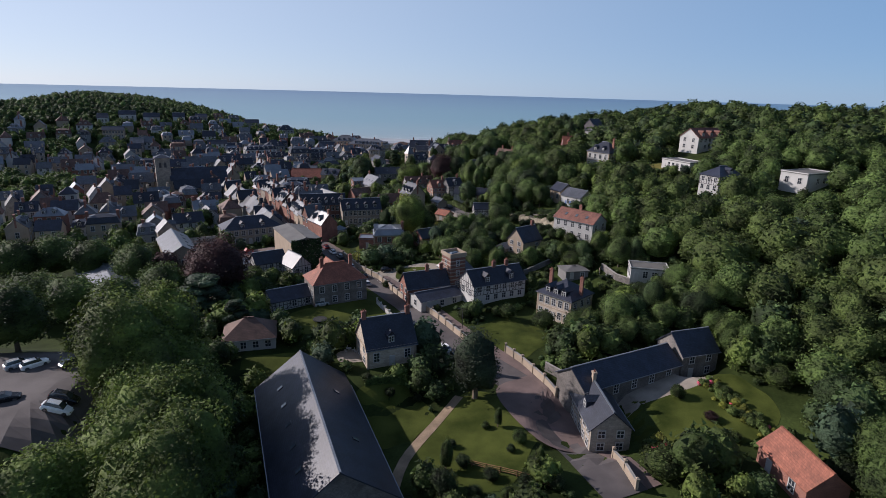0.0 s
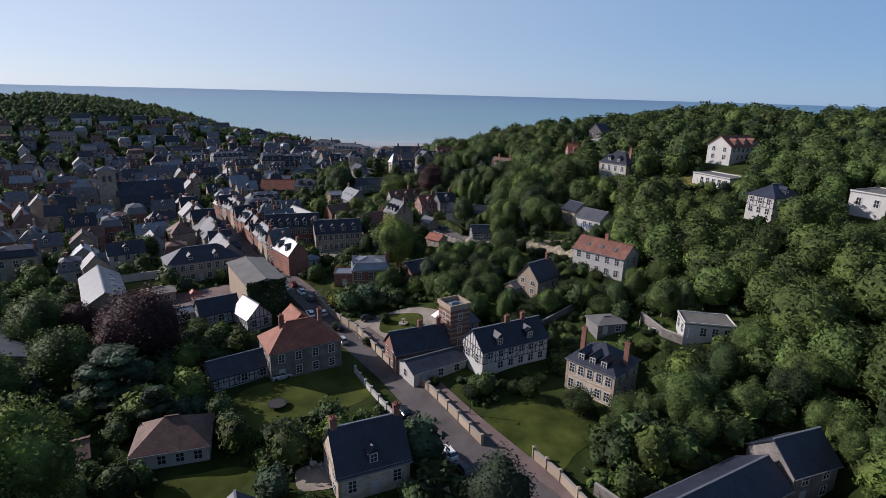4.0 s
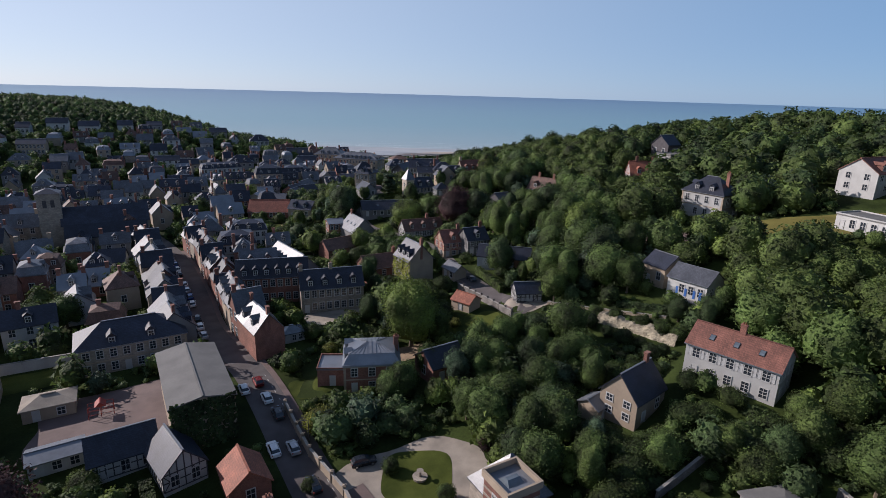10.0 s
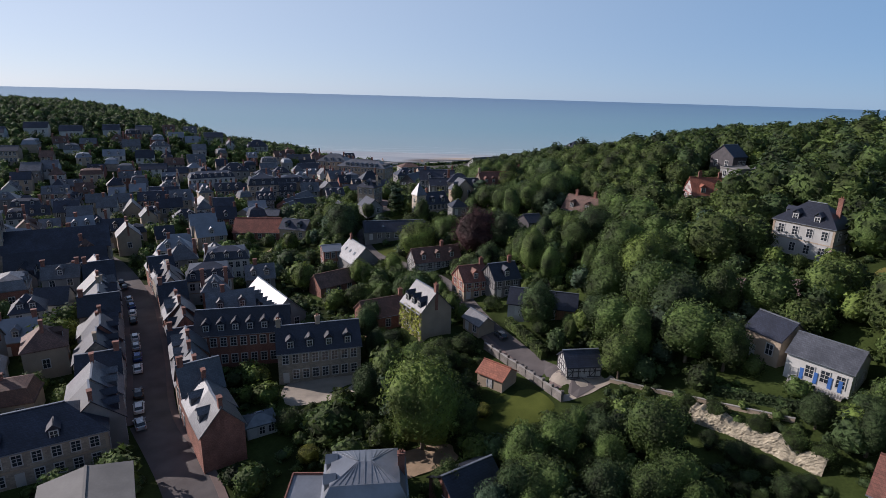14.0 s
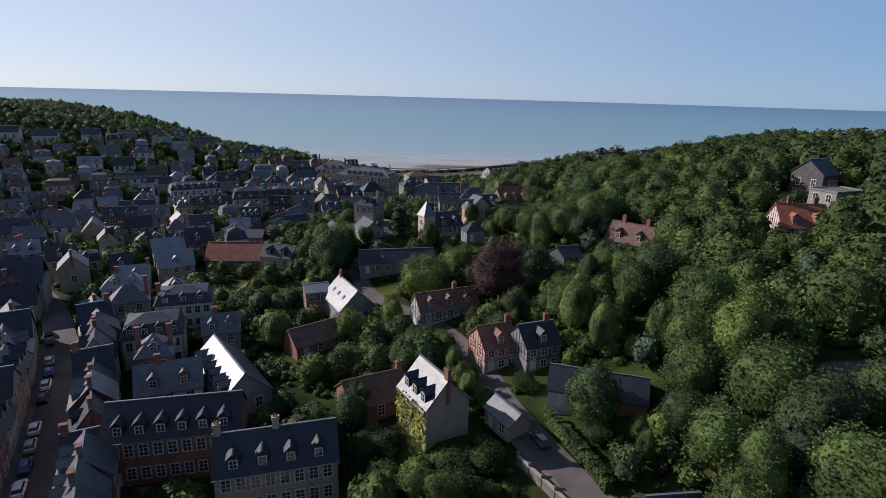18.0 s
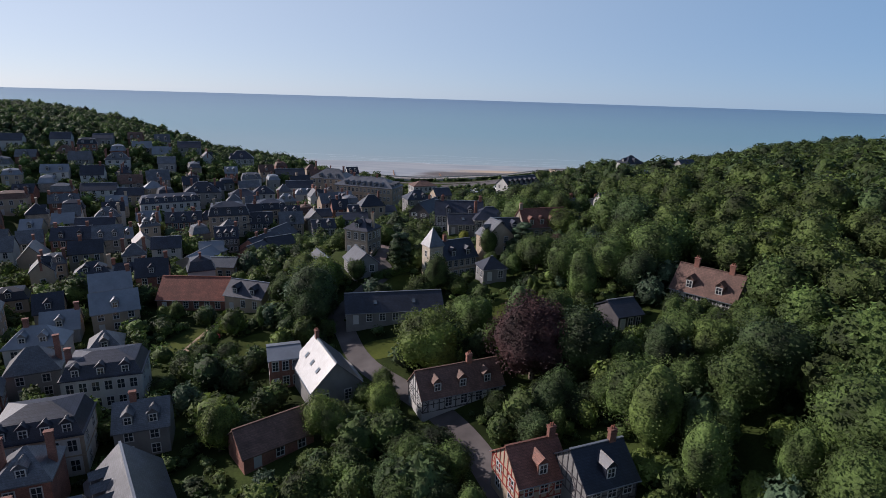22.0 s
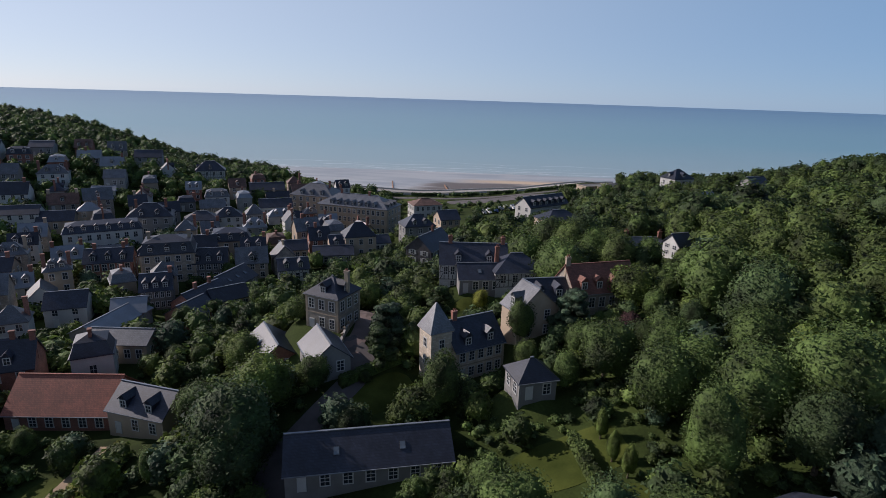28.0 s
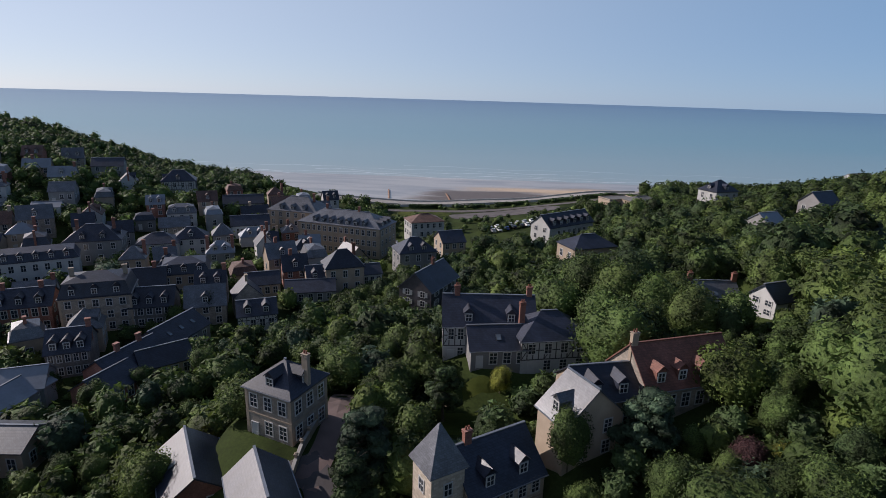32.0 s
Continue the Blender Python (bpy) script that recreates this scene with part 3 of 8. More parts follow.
def dormer(root, side, u, L, W, He, slope, wall, tile, w=1.25, h=1.5, back=0.55, flat=False, lift=0.0):
    """A dormer that stands on a roof slope, with its own gable, cheeks and window."""
    depth = (h + 0.5) / max(slope, 0.3)
    depth = min(depth, 3.0)
    z0 = He + back * slope - 0.1 + lift
    far = (W if side in "fb" else L) / 2 - back
    at = pose(0, 0, 0, 0, 0, SIDES[side]) @ pose(u, -far, z0)
    s = Shape()
    s.hull([(-w / 2 - .1, 0, -0.5), (w / 2 + .1, 0, -0.5), (w / 2 + .1, depth, -0.5), (-w / 2 - .1, depth, -0.5)],
           [(-w / 2 - .1, 0, h + .15), (w / 2 + .1, 0, h + .15), (w / 2 + .1, depth, h + .15), (-w / 2 - .1, depth, h + .15)], 0)
    pk = h + (0.35 if flat else 0.15 + w * 0.55)
    if not flat:
        s.face([(-w / 2 - .1, 0, h + .15), (w / 2 + .1, 0, h + .15), (0, 0, pk)], 0)
    run = pk / max(slope, 0.35) + 0.3
    e = w / 2 + 0.28
    zl = h + 0.15 - 0.1
    s.slab([(-e, -0.22, zl), (0, -0.22, pk + .05), (0, run, pk + .05), (-e, run, zl)][::-1], 0.1, 1)
    s.slab([(e, -0.22, zl), (e, run, zl), (0, run, pk + .05), (0, -0.22, pk + .05)][::-1], 0.1, 1)
    d = part("dormer", s, [wall, tile], root, at=at)
    part("window", window_mesh(w * 0.75, h * 0.8, "plain", True), None, d, at=pose(0, -0.02, 0.15))
    return d


def gable_roof(L, W, He, Hr, oe=0.35, og=0.3, thick=0.2):
    """Two slopes, bent over the ridge in one piece."""
    s, k = Shape(), (Hr - He) / (W / 2)
    a, b, z = L / 2 + og, W / 2 + oe, He - oe * k + 0.08
    sec = [(-b, z), (0, Hr + 0.08), (b, z), (b, z - thick), (0, Hr + 0.08 - thick * 1.2), (-b, z - thick)]
    for e in (-a, a):
        s.v += [(e, p, q) for p, q in sec]
    s.f += [(i, (i + 1) % 6, (i + 1) % 6 + 6, i + 6)[::-1] for i in range(6)] + [(0, 1, 4, 5), (1, 2, 3, 4), (11, 10, 7, 6), (10, 9, 8, 7)]
    s.m += [0] * 10
    return s


def hip_roof(L, W, He, Hr, oe=0.35, k=1.0):
    s = Shape()
    a, b = L / 2 + oe, W / 2 + oe
    r = max(0.15, L / 2 - W / 2 * k)
    z = He - 0.1
    for h in (z, z + 0.2):
        s.v += [(-a, -b, h), (a, -b, h), (a, b, h), (-a, b, h)]
    s.v += [(-r, 0, Hr), (r, 0, Hr)]
    s.f += [(3, 2, 1, 0), (0, 1, 5, 4), (1, 2, 6, 5), (2, 3, 7, 6), (3, 0, 4, 7), (4, 5, 9, 8), (5, 6, 9), (6, 7, 8, 9), (7, 4, 8)]
    s.m += [0] * 9
    return s


def mansard_roof(L, W, He, Hr, oe=0.3):
    s = Shape()
    zb = He + (Hr - He) * 0.68
    i = min(1.0, W * 0.12)
    r = max(0.2, L / 2 - W / 2)
    for a, b, h in ((L / 2 + oe, W / 2 + oe, He), (L / 2 + oe, W / 2 + oe, He + 0.2), (L / 2 + .05, W / 2 + .05, He + 0.3), (L / 2 - i, W / 2 - i, zb), (L / 2 - i + .15, W / 2 - i + .15, zb + .1)):
        s.v += [(-a, -b, h), (a, -b, h), (a, b, h), (-a, b, h)]
    s.v += [(-r, 0, Hr), (r, 0, Hr)]
    s.f.append((3, 2, 1, 0))
    for k in range(0, 16, 4):
        s.f += [(k + j, k + (j + 1) % 4, k + 4 + (j + 1) % 4, k + 4 + j) for j in range(4)]
    s.f += [(16, 17, 21, 20), (17, 18, 21), (18, 19, 20, 21), (19, 16, 20)]
    s.m += [0] * len(s.f)
    return s, (zb - He) / i


def timber_frame(L, W, He, Hr, gabled, z0):
    s = Shape()
    for side, (n, d) in {"f": (L, W), "b": (L, W), "l": (W, L), "r": (W, L)}.items():
        m = pose(0, 0, 0, 0, 0, SIDES[side])

        def bar(u0, za, u1, zb, w=0.17):
            a, b = Vector((u0, 0, za)), Vector((u1, 0, zb))
            q = (b - a).normalized().cross(Vector((0, 1, 0))) * w / 2
            f = [a - q, b - q, b + q, a + q]
            low = [m @ Vector((p.x, -d / 2 + 0.02, p.z)) for p in f]
            top = [m @ Vector((p.x, -d / 2 - 0.06, p.z)) for p in f]
            s.hull(low, top)
        for z in (z0, (z0 + He) / 2, He - 0.1):
            bar(-n / 2, z, n / 2, z)
        k = max(3, int(n / 1.0))
        for i in range(k + 1):
            u = -n / 2 + n * i / k
            top = He
            if gabled and side in "lr":
                top = He + (Hr - He) * (1 - abs(u) / (n / 2)) - 0.1
            bar(u, z0, u, max(top, z0 + .1))
            if i % 4 == 0 and i < k:
                bar(u, z0, u + n / k, (z0 + He) / 2, 0.13)
                bar(u + n / k, (z0 + He) / 2, u, He, 0.13)
    return s


def house(label, x, y, z, rz, L, W, He, Hr, roof="gable", wall=STONE, tile=SLATE, d=1, chim=(), dorm="", win=None, timber=None, style="", door="f0",
          lights="", base=None, name="house", category="house", group="", back=False, trim=None):
    """A house. win: sides with columns x rows, as 'f5x2 r2x1'; dorm: sides with counts, as 'f3'; chim: places along the ridge; lights: skylights in the front slope."""
    if z is None:
        z = gz(x, y)
    root = thing(name, pose(x, y, z, 0, 0, rz), label, category, group)
    c, sn = math.cos(radians(rz)), math.sin(radians(rz))
    for u in np.arange(-L / 2, L / 2 + 0.1, 2.5):
        for v in np.arange(-W / 2, W / 2 + 0.1, 2.5):
            FOOT.append((x + u * c - v * sn, y + u * sn + v * c, 2.8))
    if d:
        way = Vector((-x, -110)).normalized()
        for v in (5, 9, 13, 17, 22, 27):
            VIEW.append((x + way.x * v, y + way.y * v, L * 0.4 + 1, 2.4 + v * 0.35))
    body = Shape()
    ring = [(-L / 2, -W / 2), (L / 2, -W / 2), (L / 2, W / 2), (-L / 2, W / 2)]
    body.hull([(a, b, -3.5) for a, b in ring], [(a, b, He) for a, b in ring])
    if roof == "gable":
        for e in (-1, 1):
            q = [(e * L / 2, -W / 2, He), (e * L / 2, W / 2, He), (e * L / 2, 0, Hr)]
            q2 = [(e * (L / 2 - 0.4), b, h) for _, b, h in q]
            body.hull(q2 if e > 0 else q, q if e > 0 else q2)
    part("wall", body, wall, root)
    if base:
        part("plinth", Shape().box(0, 0, -1.0, L + 0.12, W + 0.12, 5.0 if isinstance(base, bool) else base), STONE if wall is not STONE else FLINT, root)
    slope = (Hr - He) / (W / 2)
    if roof == "gable":
        part("roof", gable_roof(L, W, He, Hr), tile, root)
    elif roof == "hip":
        part("roof", hip_roof(L, W, He, Hr), tile, root)
    elif roof == "pyramid":
        part("roof", hip_roof(L, W, He, Hr, k=3), tile, root)
    elif roof == "mansard":
        s, slope = mansard_roof(L, W, He, Hr)
        part("roof", s, tile, root)
    elif roof == "flat":
        s = Shape().box(0, 0, He + 0.1, L + 0.3, W + 0.3, 0.25)
        part("roof", s, tile, root)
        for e in (-1, 1):
            part("parapet", Shape().box(0, e * (W / 2 + 0.05), He + 0.35, L + 0.3, 0.2, 0.3), wall, root)
            part("parapet", Shape().box(e * (L / 2 + 0.05), 0, He + 0.35, 0.2, W, 0.3), wall, root)
    if d and roof in ("gable", "hip"):
        r = L / 2 + 0.3 if roof == "gable" else max(0.2, L / 2 - W / 2)
        part("ridge", Shape().box(0, 0, Hr + 0.12, 2 * r, 0.32, 0.14), ZINC if tile in (SLATE, SLATE_PALE) else tile, root)
    if d > 1 and roof != "flat":
        for e in (-1, 1):
            zz = He - (0.35 * slope if roof == "gable" else 0.0)
            part("gutter", Shape().box(0, e * (W / 2 + 0.42), zz, L + 0.6, 0.13, 0.12), ZINC, root)
    if trim is not None and d:
        for a, b in ring:
            part("quoin", Shape().box(a - math.copysign(0.2, a), b - math.copysign(0.2, b), He / 2, 0.48, 0.48, He), trim, root)
        s = Shape()
        s.box(0, 0, He - 0.2, L + 0.3, W + 0.3, 0.3)
        if He > 5:
            s.box(0, 0, He / 2, L + 0.12, W + 0.12, 0.22)
        part("cornice", s, trim, root)
    if timber is not None:
        part("timber_frame", timber_frame(L, W, He, Hr, roof == "gable", 0.3 if He < 4 else He * 0.45), timber, root)
    rows_auto = max(1, int(He / 2.6))
    if win is None:
        a, b = max(1, int(L / 2.9)), max(1, int(W / 3.6))
        win = f"f{a}x{rows_auto} r{b}x{rows_auto} l{b}x{rows_auto}" + (f" b{a}x{rows_auto}" if back else "")
    for spec in win.split():
        side, (cols, rows) = spec[0], [int(q) for q in spec[1:].split("x")]
        n = L if side in "fb" else W
        sh = He / rows
        h = min(1.9, sh * 0.55)
        for i in range(cols):
            u = n * ((i + 0.5) / cols - 0.5) * 0.94
            for j in range(rows):
                if door == f"{side}{i}" and j == 0:
                    at = pose(0, 0, 0, 0, 0, SIDES[side]) @ pose(u, -(W if side in "fb" else L) / 2, 0.1)
                    dm = kept("door", lambda: Shape().box(-0.55, -0.04, 1.1, 0.12, 0.16, 2.2).box(0.55, -0.04, 1.1, 0.12, 0.16, 2.2).box(0, -0.04, 2.2, 1.22, 0.16, 0.12).box(0, -0.02, 1.05, 1.0, 0.06, 2.1).box(0, -0.06, 0.5, 0.7, 0.04, 0.6).mesh("door", WHITE))
                    part("door", dm, None, root, at=at)
                    continue
                put_window(root, side, u, j * sh + (sh - h) * 0.55, L, W, min(1.15, n / cols * 0.5), h, style if j else "", d > 1)
    for u in chim:
        v = 0
        if isinstance(u, tuple):
            u, v = u
        zc = Hr - abs(v) * slope * W / 2 if roof in ("gable", "hip") else Hr - 0.6
        chimney(root, u * L / 2, v * W / 2, min(He, zc - 1), max(Hr + 1.0, zc + 1.6), BRICK if wall is not STONE else CREAM, 2 if d > 1 else 0)
    for spec in dorm.split():
        side, n = spec[0], int(spec[1:])
        run = (L if side in "fb" else W) * (0.92 if roof in ("gable", "mansard") else 0.7)
        for i in range(n):
            dormer(root, side, run * ((i + 0.5) / n - 0.5), L, W, He, slope, tile, tile, back=0.25 if roof == "mansard" else 0.6)
    for spec in lights.split():
        side, n = spec[0], int(spec[1:])
        for i in range(n):
            u = L * ((i + 0.5) / n - 0.5) * 0.8
            f = 0.45
            at = pose(0, 0, 0, 0, 0, SIDES[side]) @ pose(u, -W / 2 * (1 - f), He + (Hr - He) * f + 0.12, math.degrees(math.atan(slope)), 0, 0)
            part("skylight", kept("skylight", lambda: Shape().box(0, 0, 0, 0.9, 1.2, 0.14).box(0, 0, 0.05, 0.74, 1.04, 0.1, 1).mesh("skylight", METAL, SKYLIGHT)), None, root, at=at)
    return root


def ivy(root, side, L, W, z0, z1, leaf, label="dark green ivy", cover=1.0, n=700):
    """Ivy over one wall of a house."""
    rnd, sh = random.Random(n), Shape()
    m = pose(0, 0, 0, 0, 0, SIDES[side])
    run, far = (L, W / 2) if side in "fb" else (W, L / 2)
    for _ in range(n):
        u, z = rnd.uniform(-run / 2, run / 2), rnd.uniform(z0, z1)
        if noise.noise((u * 0.5, z * 0.5, n)) > cover * 0.8 - 0.1:
            continue
        p = Vector((u, -far - rnd.uniform(0.06, 0.35), z))
        nrm = Vector((rnd.gauss(0, .4), -1, rnd.gauss(0.3, .4))).normalized()
        a = nrm.orthogonal().normalized() * rnd.uniform(0.2, 0.4)
        b = nrm.cross(a)
        sh.face([m @ (p - a), m @ (p - b), m @ (p + a), m @ (p + b)])
    part("ivy", sh, leaf, root, label)


# ---- roads and houses ----
MAIN_LINE = [(29.1, 68.1), (23.0, 83.4), (17.7, 98.4), (9.7, 110.7), (0.4, 125.7), (-9.1, 143.1), (-21.6, 161.2), (-31.5, 177.5), (-45.1, 199.0), (-60.7, 217.4), (-73.6, 240.1), (-82.5, 254.8), (-91.5, 269.5), (-101.8, 283.8), (-119, 303.8), (-136, 318)]
ribbon("road", MAIN_LINE[:10], 7.5, ASPHALT, 0.12, "worn grey asphalt village street", "road")
ribbon("road", MAIN_LINE[9:], 6.4, ASPHALT, 0.13, "narrow asphalt street between terraced houses", "road")
ribbon("lane", [(17.3, 218.9), (10.3, 230.2), (5.5, 240.8), (0.3, 253.0), (-5.0, 269.6), (-13.5, 287.3), (-30.7, 307.5), (-38.6, 322.7), (-42.0, 329.1), (-33.4, 349.7), (-38.6, 359.0)], 4.5, ASPHALT, 0.14, "narrow asphalt lane climbing between gardens", "road")
house("large slate-roofed hall with skylights beside a lawn", -19.5, 79.3, 0.5, 112, 37.2, 17.0, 3.5, 10, "gable", FLINT, SLATE, d=2, lights='b5 f2', win='f6x1 r3x1 l3x1')
house("pale stone cottage with slate roof and gabled dormer", -11.0, 108.0, 4.0, 23, 10.7, 9.0, 4.5, 9.5, "gable", LIMESTONE, SLATE, d=2, dorm='f1', chim=(-0.9, 0.9), trim=CREAM, win='f3x1 l2x2 r1x1', door='f1')
house("low bungalow with brown hipped roof and white walls", -43.2, 116.2, 2.5, 16, 11.2, 9.0, 2.7, 6.2, "hip", RENDER, TILE_BROWN, d=2, win='f4x1 r2x1 l2x1')
house("striped brick house with hipped orange tile roof", -29.0, 145.6, 2.5, 29, 15.0, 9.5, 6.2, 10.5, "hip", FLINT, TILE_ORANGE, d=2, chim=(-0.5, 0.6), win='f4x2 r3x2 l3x1')
house("small garage with orange tile roof by the street", -33.9, 163.4, 2.5, 123, 6.9, 6.0, 3, 5.5, "gable", BRICK, TILE_ORANGE, win='l1x1')
house("low outbuilding with dark slate roof and timbered wall", -40.6, 140.4, None, 35, 12.1, 7.0, 2.8, 5, "gable", RENDER, SLATE, timber=TIMBER, win='f3x1')
house("brick wing with slate roof beside a square tower", -3.9, 147.5, None, 23, 12.5, 7.0, 4.5, 8, "gable", BRICK, SLATE, d=2, chim=(0.1, 0.8), win='f4x1 l2x2')
house("low white annex with slate roof", -0.6, 142.7, None, 31, 12.9, 7.0, 2.8, 4.2, "gable", RENDER, SLATE, d=2, win='f3x1 l1x1')
house("white half-timbered house with long slate roof", 15.3, 145.3, None, 27, 16.7, 8.0, 5.2, 8.5, "gable", RENDER, SLATE, d=2, timber=TIMBER, chim=(0.0, 0.5), dorm='f2', win='f6x2 l2x1')
house("stately limestone house with hipped slate roof and dormers", 33.6, 135.5, 3.0, -46, 10.4, 10, 6.6, 10.2, "hip", LIMESTONE, SLATE, d=2, dorm="f3", chim=(-0.9, 0.9), trim=CREAM, win="f5x2 r3x2 l3x2", door="f2")
house("long stone house with grey slate roof beside the road", 29.9, 87.0, 0.5, 93, 12.0, 7.0, 4.8, 8, "gable", STONE, SLATE, d=2, dorm='b1', chim=(0.8,), win='f5x2 b5x2 l2x2')
house("long barn with blue slate roof", 36.9, 98.7, None, 27, 25.1, 8.0, 3.2, 6, "gable", FLINT, SLATE, d=2, win='f5x1')
house("tall stone end of the barn with slate roof", 53.7, 106.7, 3.5, 18, 9.1, 8.0, 5.5, 9, "gable", FLINT, SLATE, d=2, win='f2x2')
house("brick shed with bright orange tile roof", 55.3, 69.7, 4.2, -86, 10.7, 6.5, 3.4, 6, "gable", BRICK, TILE_ORANGE, win='f2x1')
house("white flat-roofed bungalow on a terrace", 58.3, 144.4, None, -12, 10.0, 6.5, 3.2, 3.4, "flat", RENDER, FELT, d=2, win='f4x1 l2x1')
house("grey square garden pavilion with felt roof", 39.7, 153.1, None, 12, 7.0, 5.5, 2.4, 3.2, "hip", GREYW, FELT, win='f2x1')
house("long white house with brown-red tile roof", 47.4, 180.4, 13.3, -46, 15.0, 8.5, 6.2, 9, "gable", RENDER, TILE_RED, d=2, chim=(0.0,), lights='f3', style='shutters', win='f5x2 r2x2 l2x2')
white_house = \
house("white house with grey slate roof on the slope", 53.9, 212.7, 17.0, -51, 9.2, 8.0, 4.6, 7, "gable", RENDER, SLATE_PALE, d=2, win='f4x1 r2x1 l1x1')
house("grey slate-roofed wing of the white house", 49.5, 220.2, 17.5, -63, 6.5, 7.0, 5, 7.5, "gable", CREAM, SLATE, win='f2x1 l2x1')
house("small red-tiled garden shed", 1.9, 225.4, 7.6, -38, 5.6, 5.0, 2.5, 4, "gable", CREAM, TILE_ORANGE, win='f1x1')
house("small white timbered garage with slate roof", 17.3, 225.4, 10.4, 9, 6.5, 5.0, 2.6, 4.6, "gable", RENDER, SLATE, timber=TIMBER, win='f1x1')
zinc_villa = \
house("brick villa with zinc mansard roof", -18.7, 195.3, 3.0, 8, 11.0, 9.0, 6, 9, "mansard", BRICK, ZINC, d=2, chim=(0.9,), win='f3x2 l3x2 r2x2', dorm='l2', trim=CREAM)
house("low brick annex with zinc flat roof", -26.3, 195.1, 3.5, 3, 6.0, 6.0, 3.6, 4, "flat", BRICK, ZINC, win='f1x1 l1x1')
house("small brick house with dark slate roof", -4.6, 196.8, None, 34, 8.1, 7.0, 3.5, 6, "gable", BRICK, SLATE, win='f2x1 l1x1')
ivy_house = \
house("ivy-clad house with steep slate roof", -12.7, 247.5, 8.4, -57, 8.7, 8.0, 6.2, 10.5, "gable", CREAM, SLATE, d=2, dorm='f3', chim=(0.95,), win='f4x2 l2x2')
house("long stone house with slate roof and four dormers", -35.4, 238.5, 2.0, 18, 16.9, 8.5, 7, 11, "gable", STONE, SLATE, d=2, dorm='f4', chim=(-0.95, 0.0), win='f8x2 r2x2')
house("long brick building with arched dormers", -53.3, 244.4, 1.5, 15, 19.5, 9.0, 8, 12, "gable", BRICK, SLATE, d=2, dorm='f6', win='f9x2')
house("dark red-roofed house behind trees", -41.6, 282.4, None, 42, 11.5, 7.0, 2.7, 5.6, "gable", BRICK, TILE_BROWN, win='f3x1 r1x1')
house("half-timbered house with red gable and brown roof", -1.9, 269.5, None, 24, 7.2, 7.5, 4.8, 8, "gable", CREAM, TILE_RED, d=2, timber=TIMBER_RED, chim=(0.8,), dorm='f1', win='f3x2 l2x2')
house("slate-roofed half of the timbered twin house", 5.9, 267.4, None, 24, 7.4, 7.5, 4.8, 8, "gable", GREYW, SLATE, d=2, timber=TIMBER, chim=(0.6,), dorm='f1', win='f3x2 r2x2')
house("brick and timber house with brown tile roof", -12.2, 293.6, None, 26, 15.3, 6.6, 3.0, 6.4, "gable", RENDER, TILE_BROWN, d=2, timber=TIMBER, dorm='f3', chim=(0.3,), win='f5x1 l2x2')
house("small lane shed with a pale grey roof and blue door", -0.6, 248.2, None, -58, 6.5, 4.2, 2.8, 4.4, "gable", CREAM, SLATE_PALE, win="f2x1")
lane_house = \
house("long white-gabled house with a timber-clad end and grey roof", 14.6, 252.2, None, -14, 15.5, 7.5, 3.0, 5.6, "gable", RENDER, SLATE, win="f4x1 l2x1")
part("timber_cladding", Shape().box(7.81, 0, 1.3, 0.1, 7.3, 3.2).box(5.5, -3.8, 1.3, 4.6, 0.1, 3.2), WOOD, lane_house, "brown upright boards")
house("red-roofed half-timbered villa on the hillside", 70.2, 297.9, 27.0, -4, 10.6, 9.0, 6.5, 11, "gable", RENDER, TILE_ORANGE, d=2, timber=TIMBER_RED, dorm='f2', chim=(-0.5, 0.6))
house("tall white villa with steep slate roof", 75.3, 254.7, 27.0, -57, 13.0, 9.0, 7.5, 12, "hip", RENDER, SLATE, d=2, dorm='f2 l1', chim=(0.7,), trim=CREAM)
house("long low white flat-roofed house on a terrace", 94.6, 214.3, 32.4, -70, 14.9, 8.0, 3.4, 3.6, "flat", RENDER, FELT, win='f6x1 l2x1')
house("large white house with red tile roof on the hill", 114.4, 244.2, None, 24, 15.7, 10.0, 5.5, 9, "gable", RENDER, TILE_RED, d=1, dorm='f3', win='f6x2 r3x2 l2x2', timber=None)
house("white timbered villa with slate roof", 96.9, 188.3, None, 24, 11.5, 8.0, 5.4, 8.5, "hip", RENDER, SLATE, d=1, timber=TIMBER, dorm='f1', win='f4x2 l3x2')
house("white modern flat-roofed house on the hillside", 118.8, 176.8, None, 24, 13.6, 9.0, 4.6, 5, "flat", RENDER, FELT, win='f4x1 l2x1')
house("grey-stone school with hipped slate roof", -73.1, 205.1, None, 32, 21.0, 10.5, 6.0, 9.8, "hip", STONE, SLATE, d=2, dorm='f2', trim=CREAM, win='f8x2 r2x2 l2x2', door='f3')
hall = \
house("flat-gabled hall with ivy on its end", -49.1, 182.3, 2.8, 121, 21.7, 10.0, 8.6, 9.6, "gable", CREAM, FELT, win='f4x1')
house("long hall with grey metal roof", -88.1, 177.1, None, 123, 25.0, 9.5, 5.5, 8.5, "gable", CREAM, SLATE_PALE, lights='f4', win='f5x1 l3x1')
house("timbered outbuilding with slate roof", -55.2, 169.0, None, 34, 9.6, 7.0, 3.2, 6, "gable", RENDER, SLATE, timber=TIMBER, win='f3x1')
house("white timber-gabled house end", -45.8, 166.9, None, 133, 8.2, 6.4, 3.2, 6.4, "gable", RENDER, SLATE, timber=TIMBER, win='l2x1')
house("white two-storey house with mansard slate roof and dormers", -78.5, 297.6, None, 22, 13.0, 9.0, 6.5, 10, "mansard", RENDER, SLATE, dorm='f3', chim=(-0.9,), win='f6x2 r2x2 l2x2')
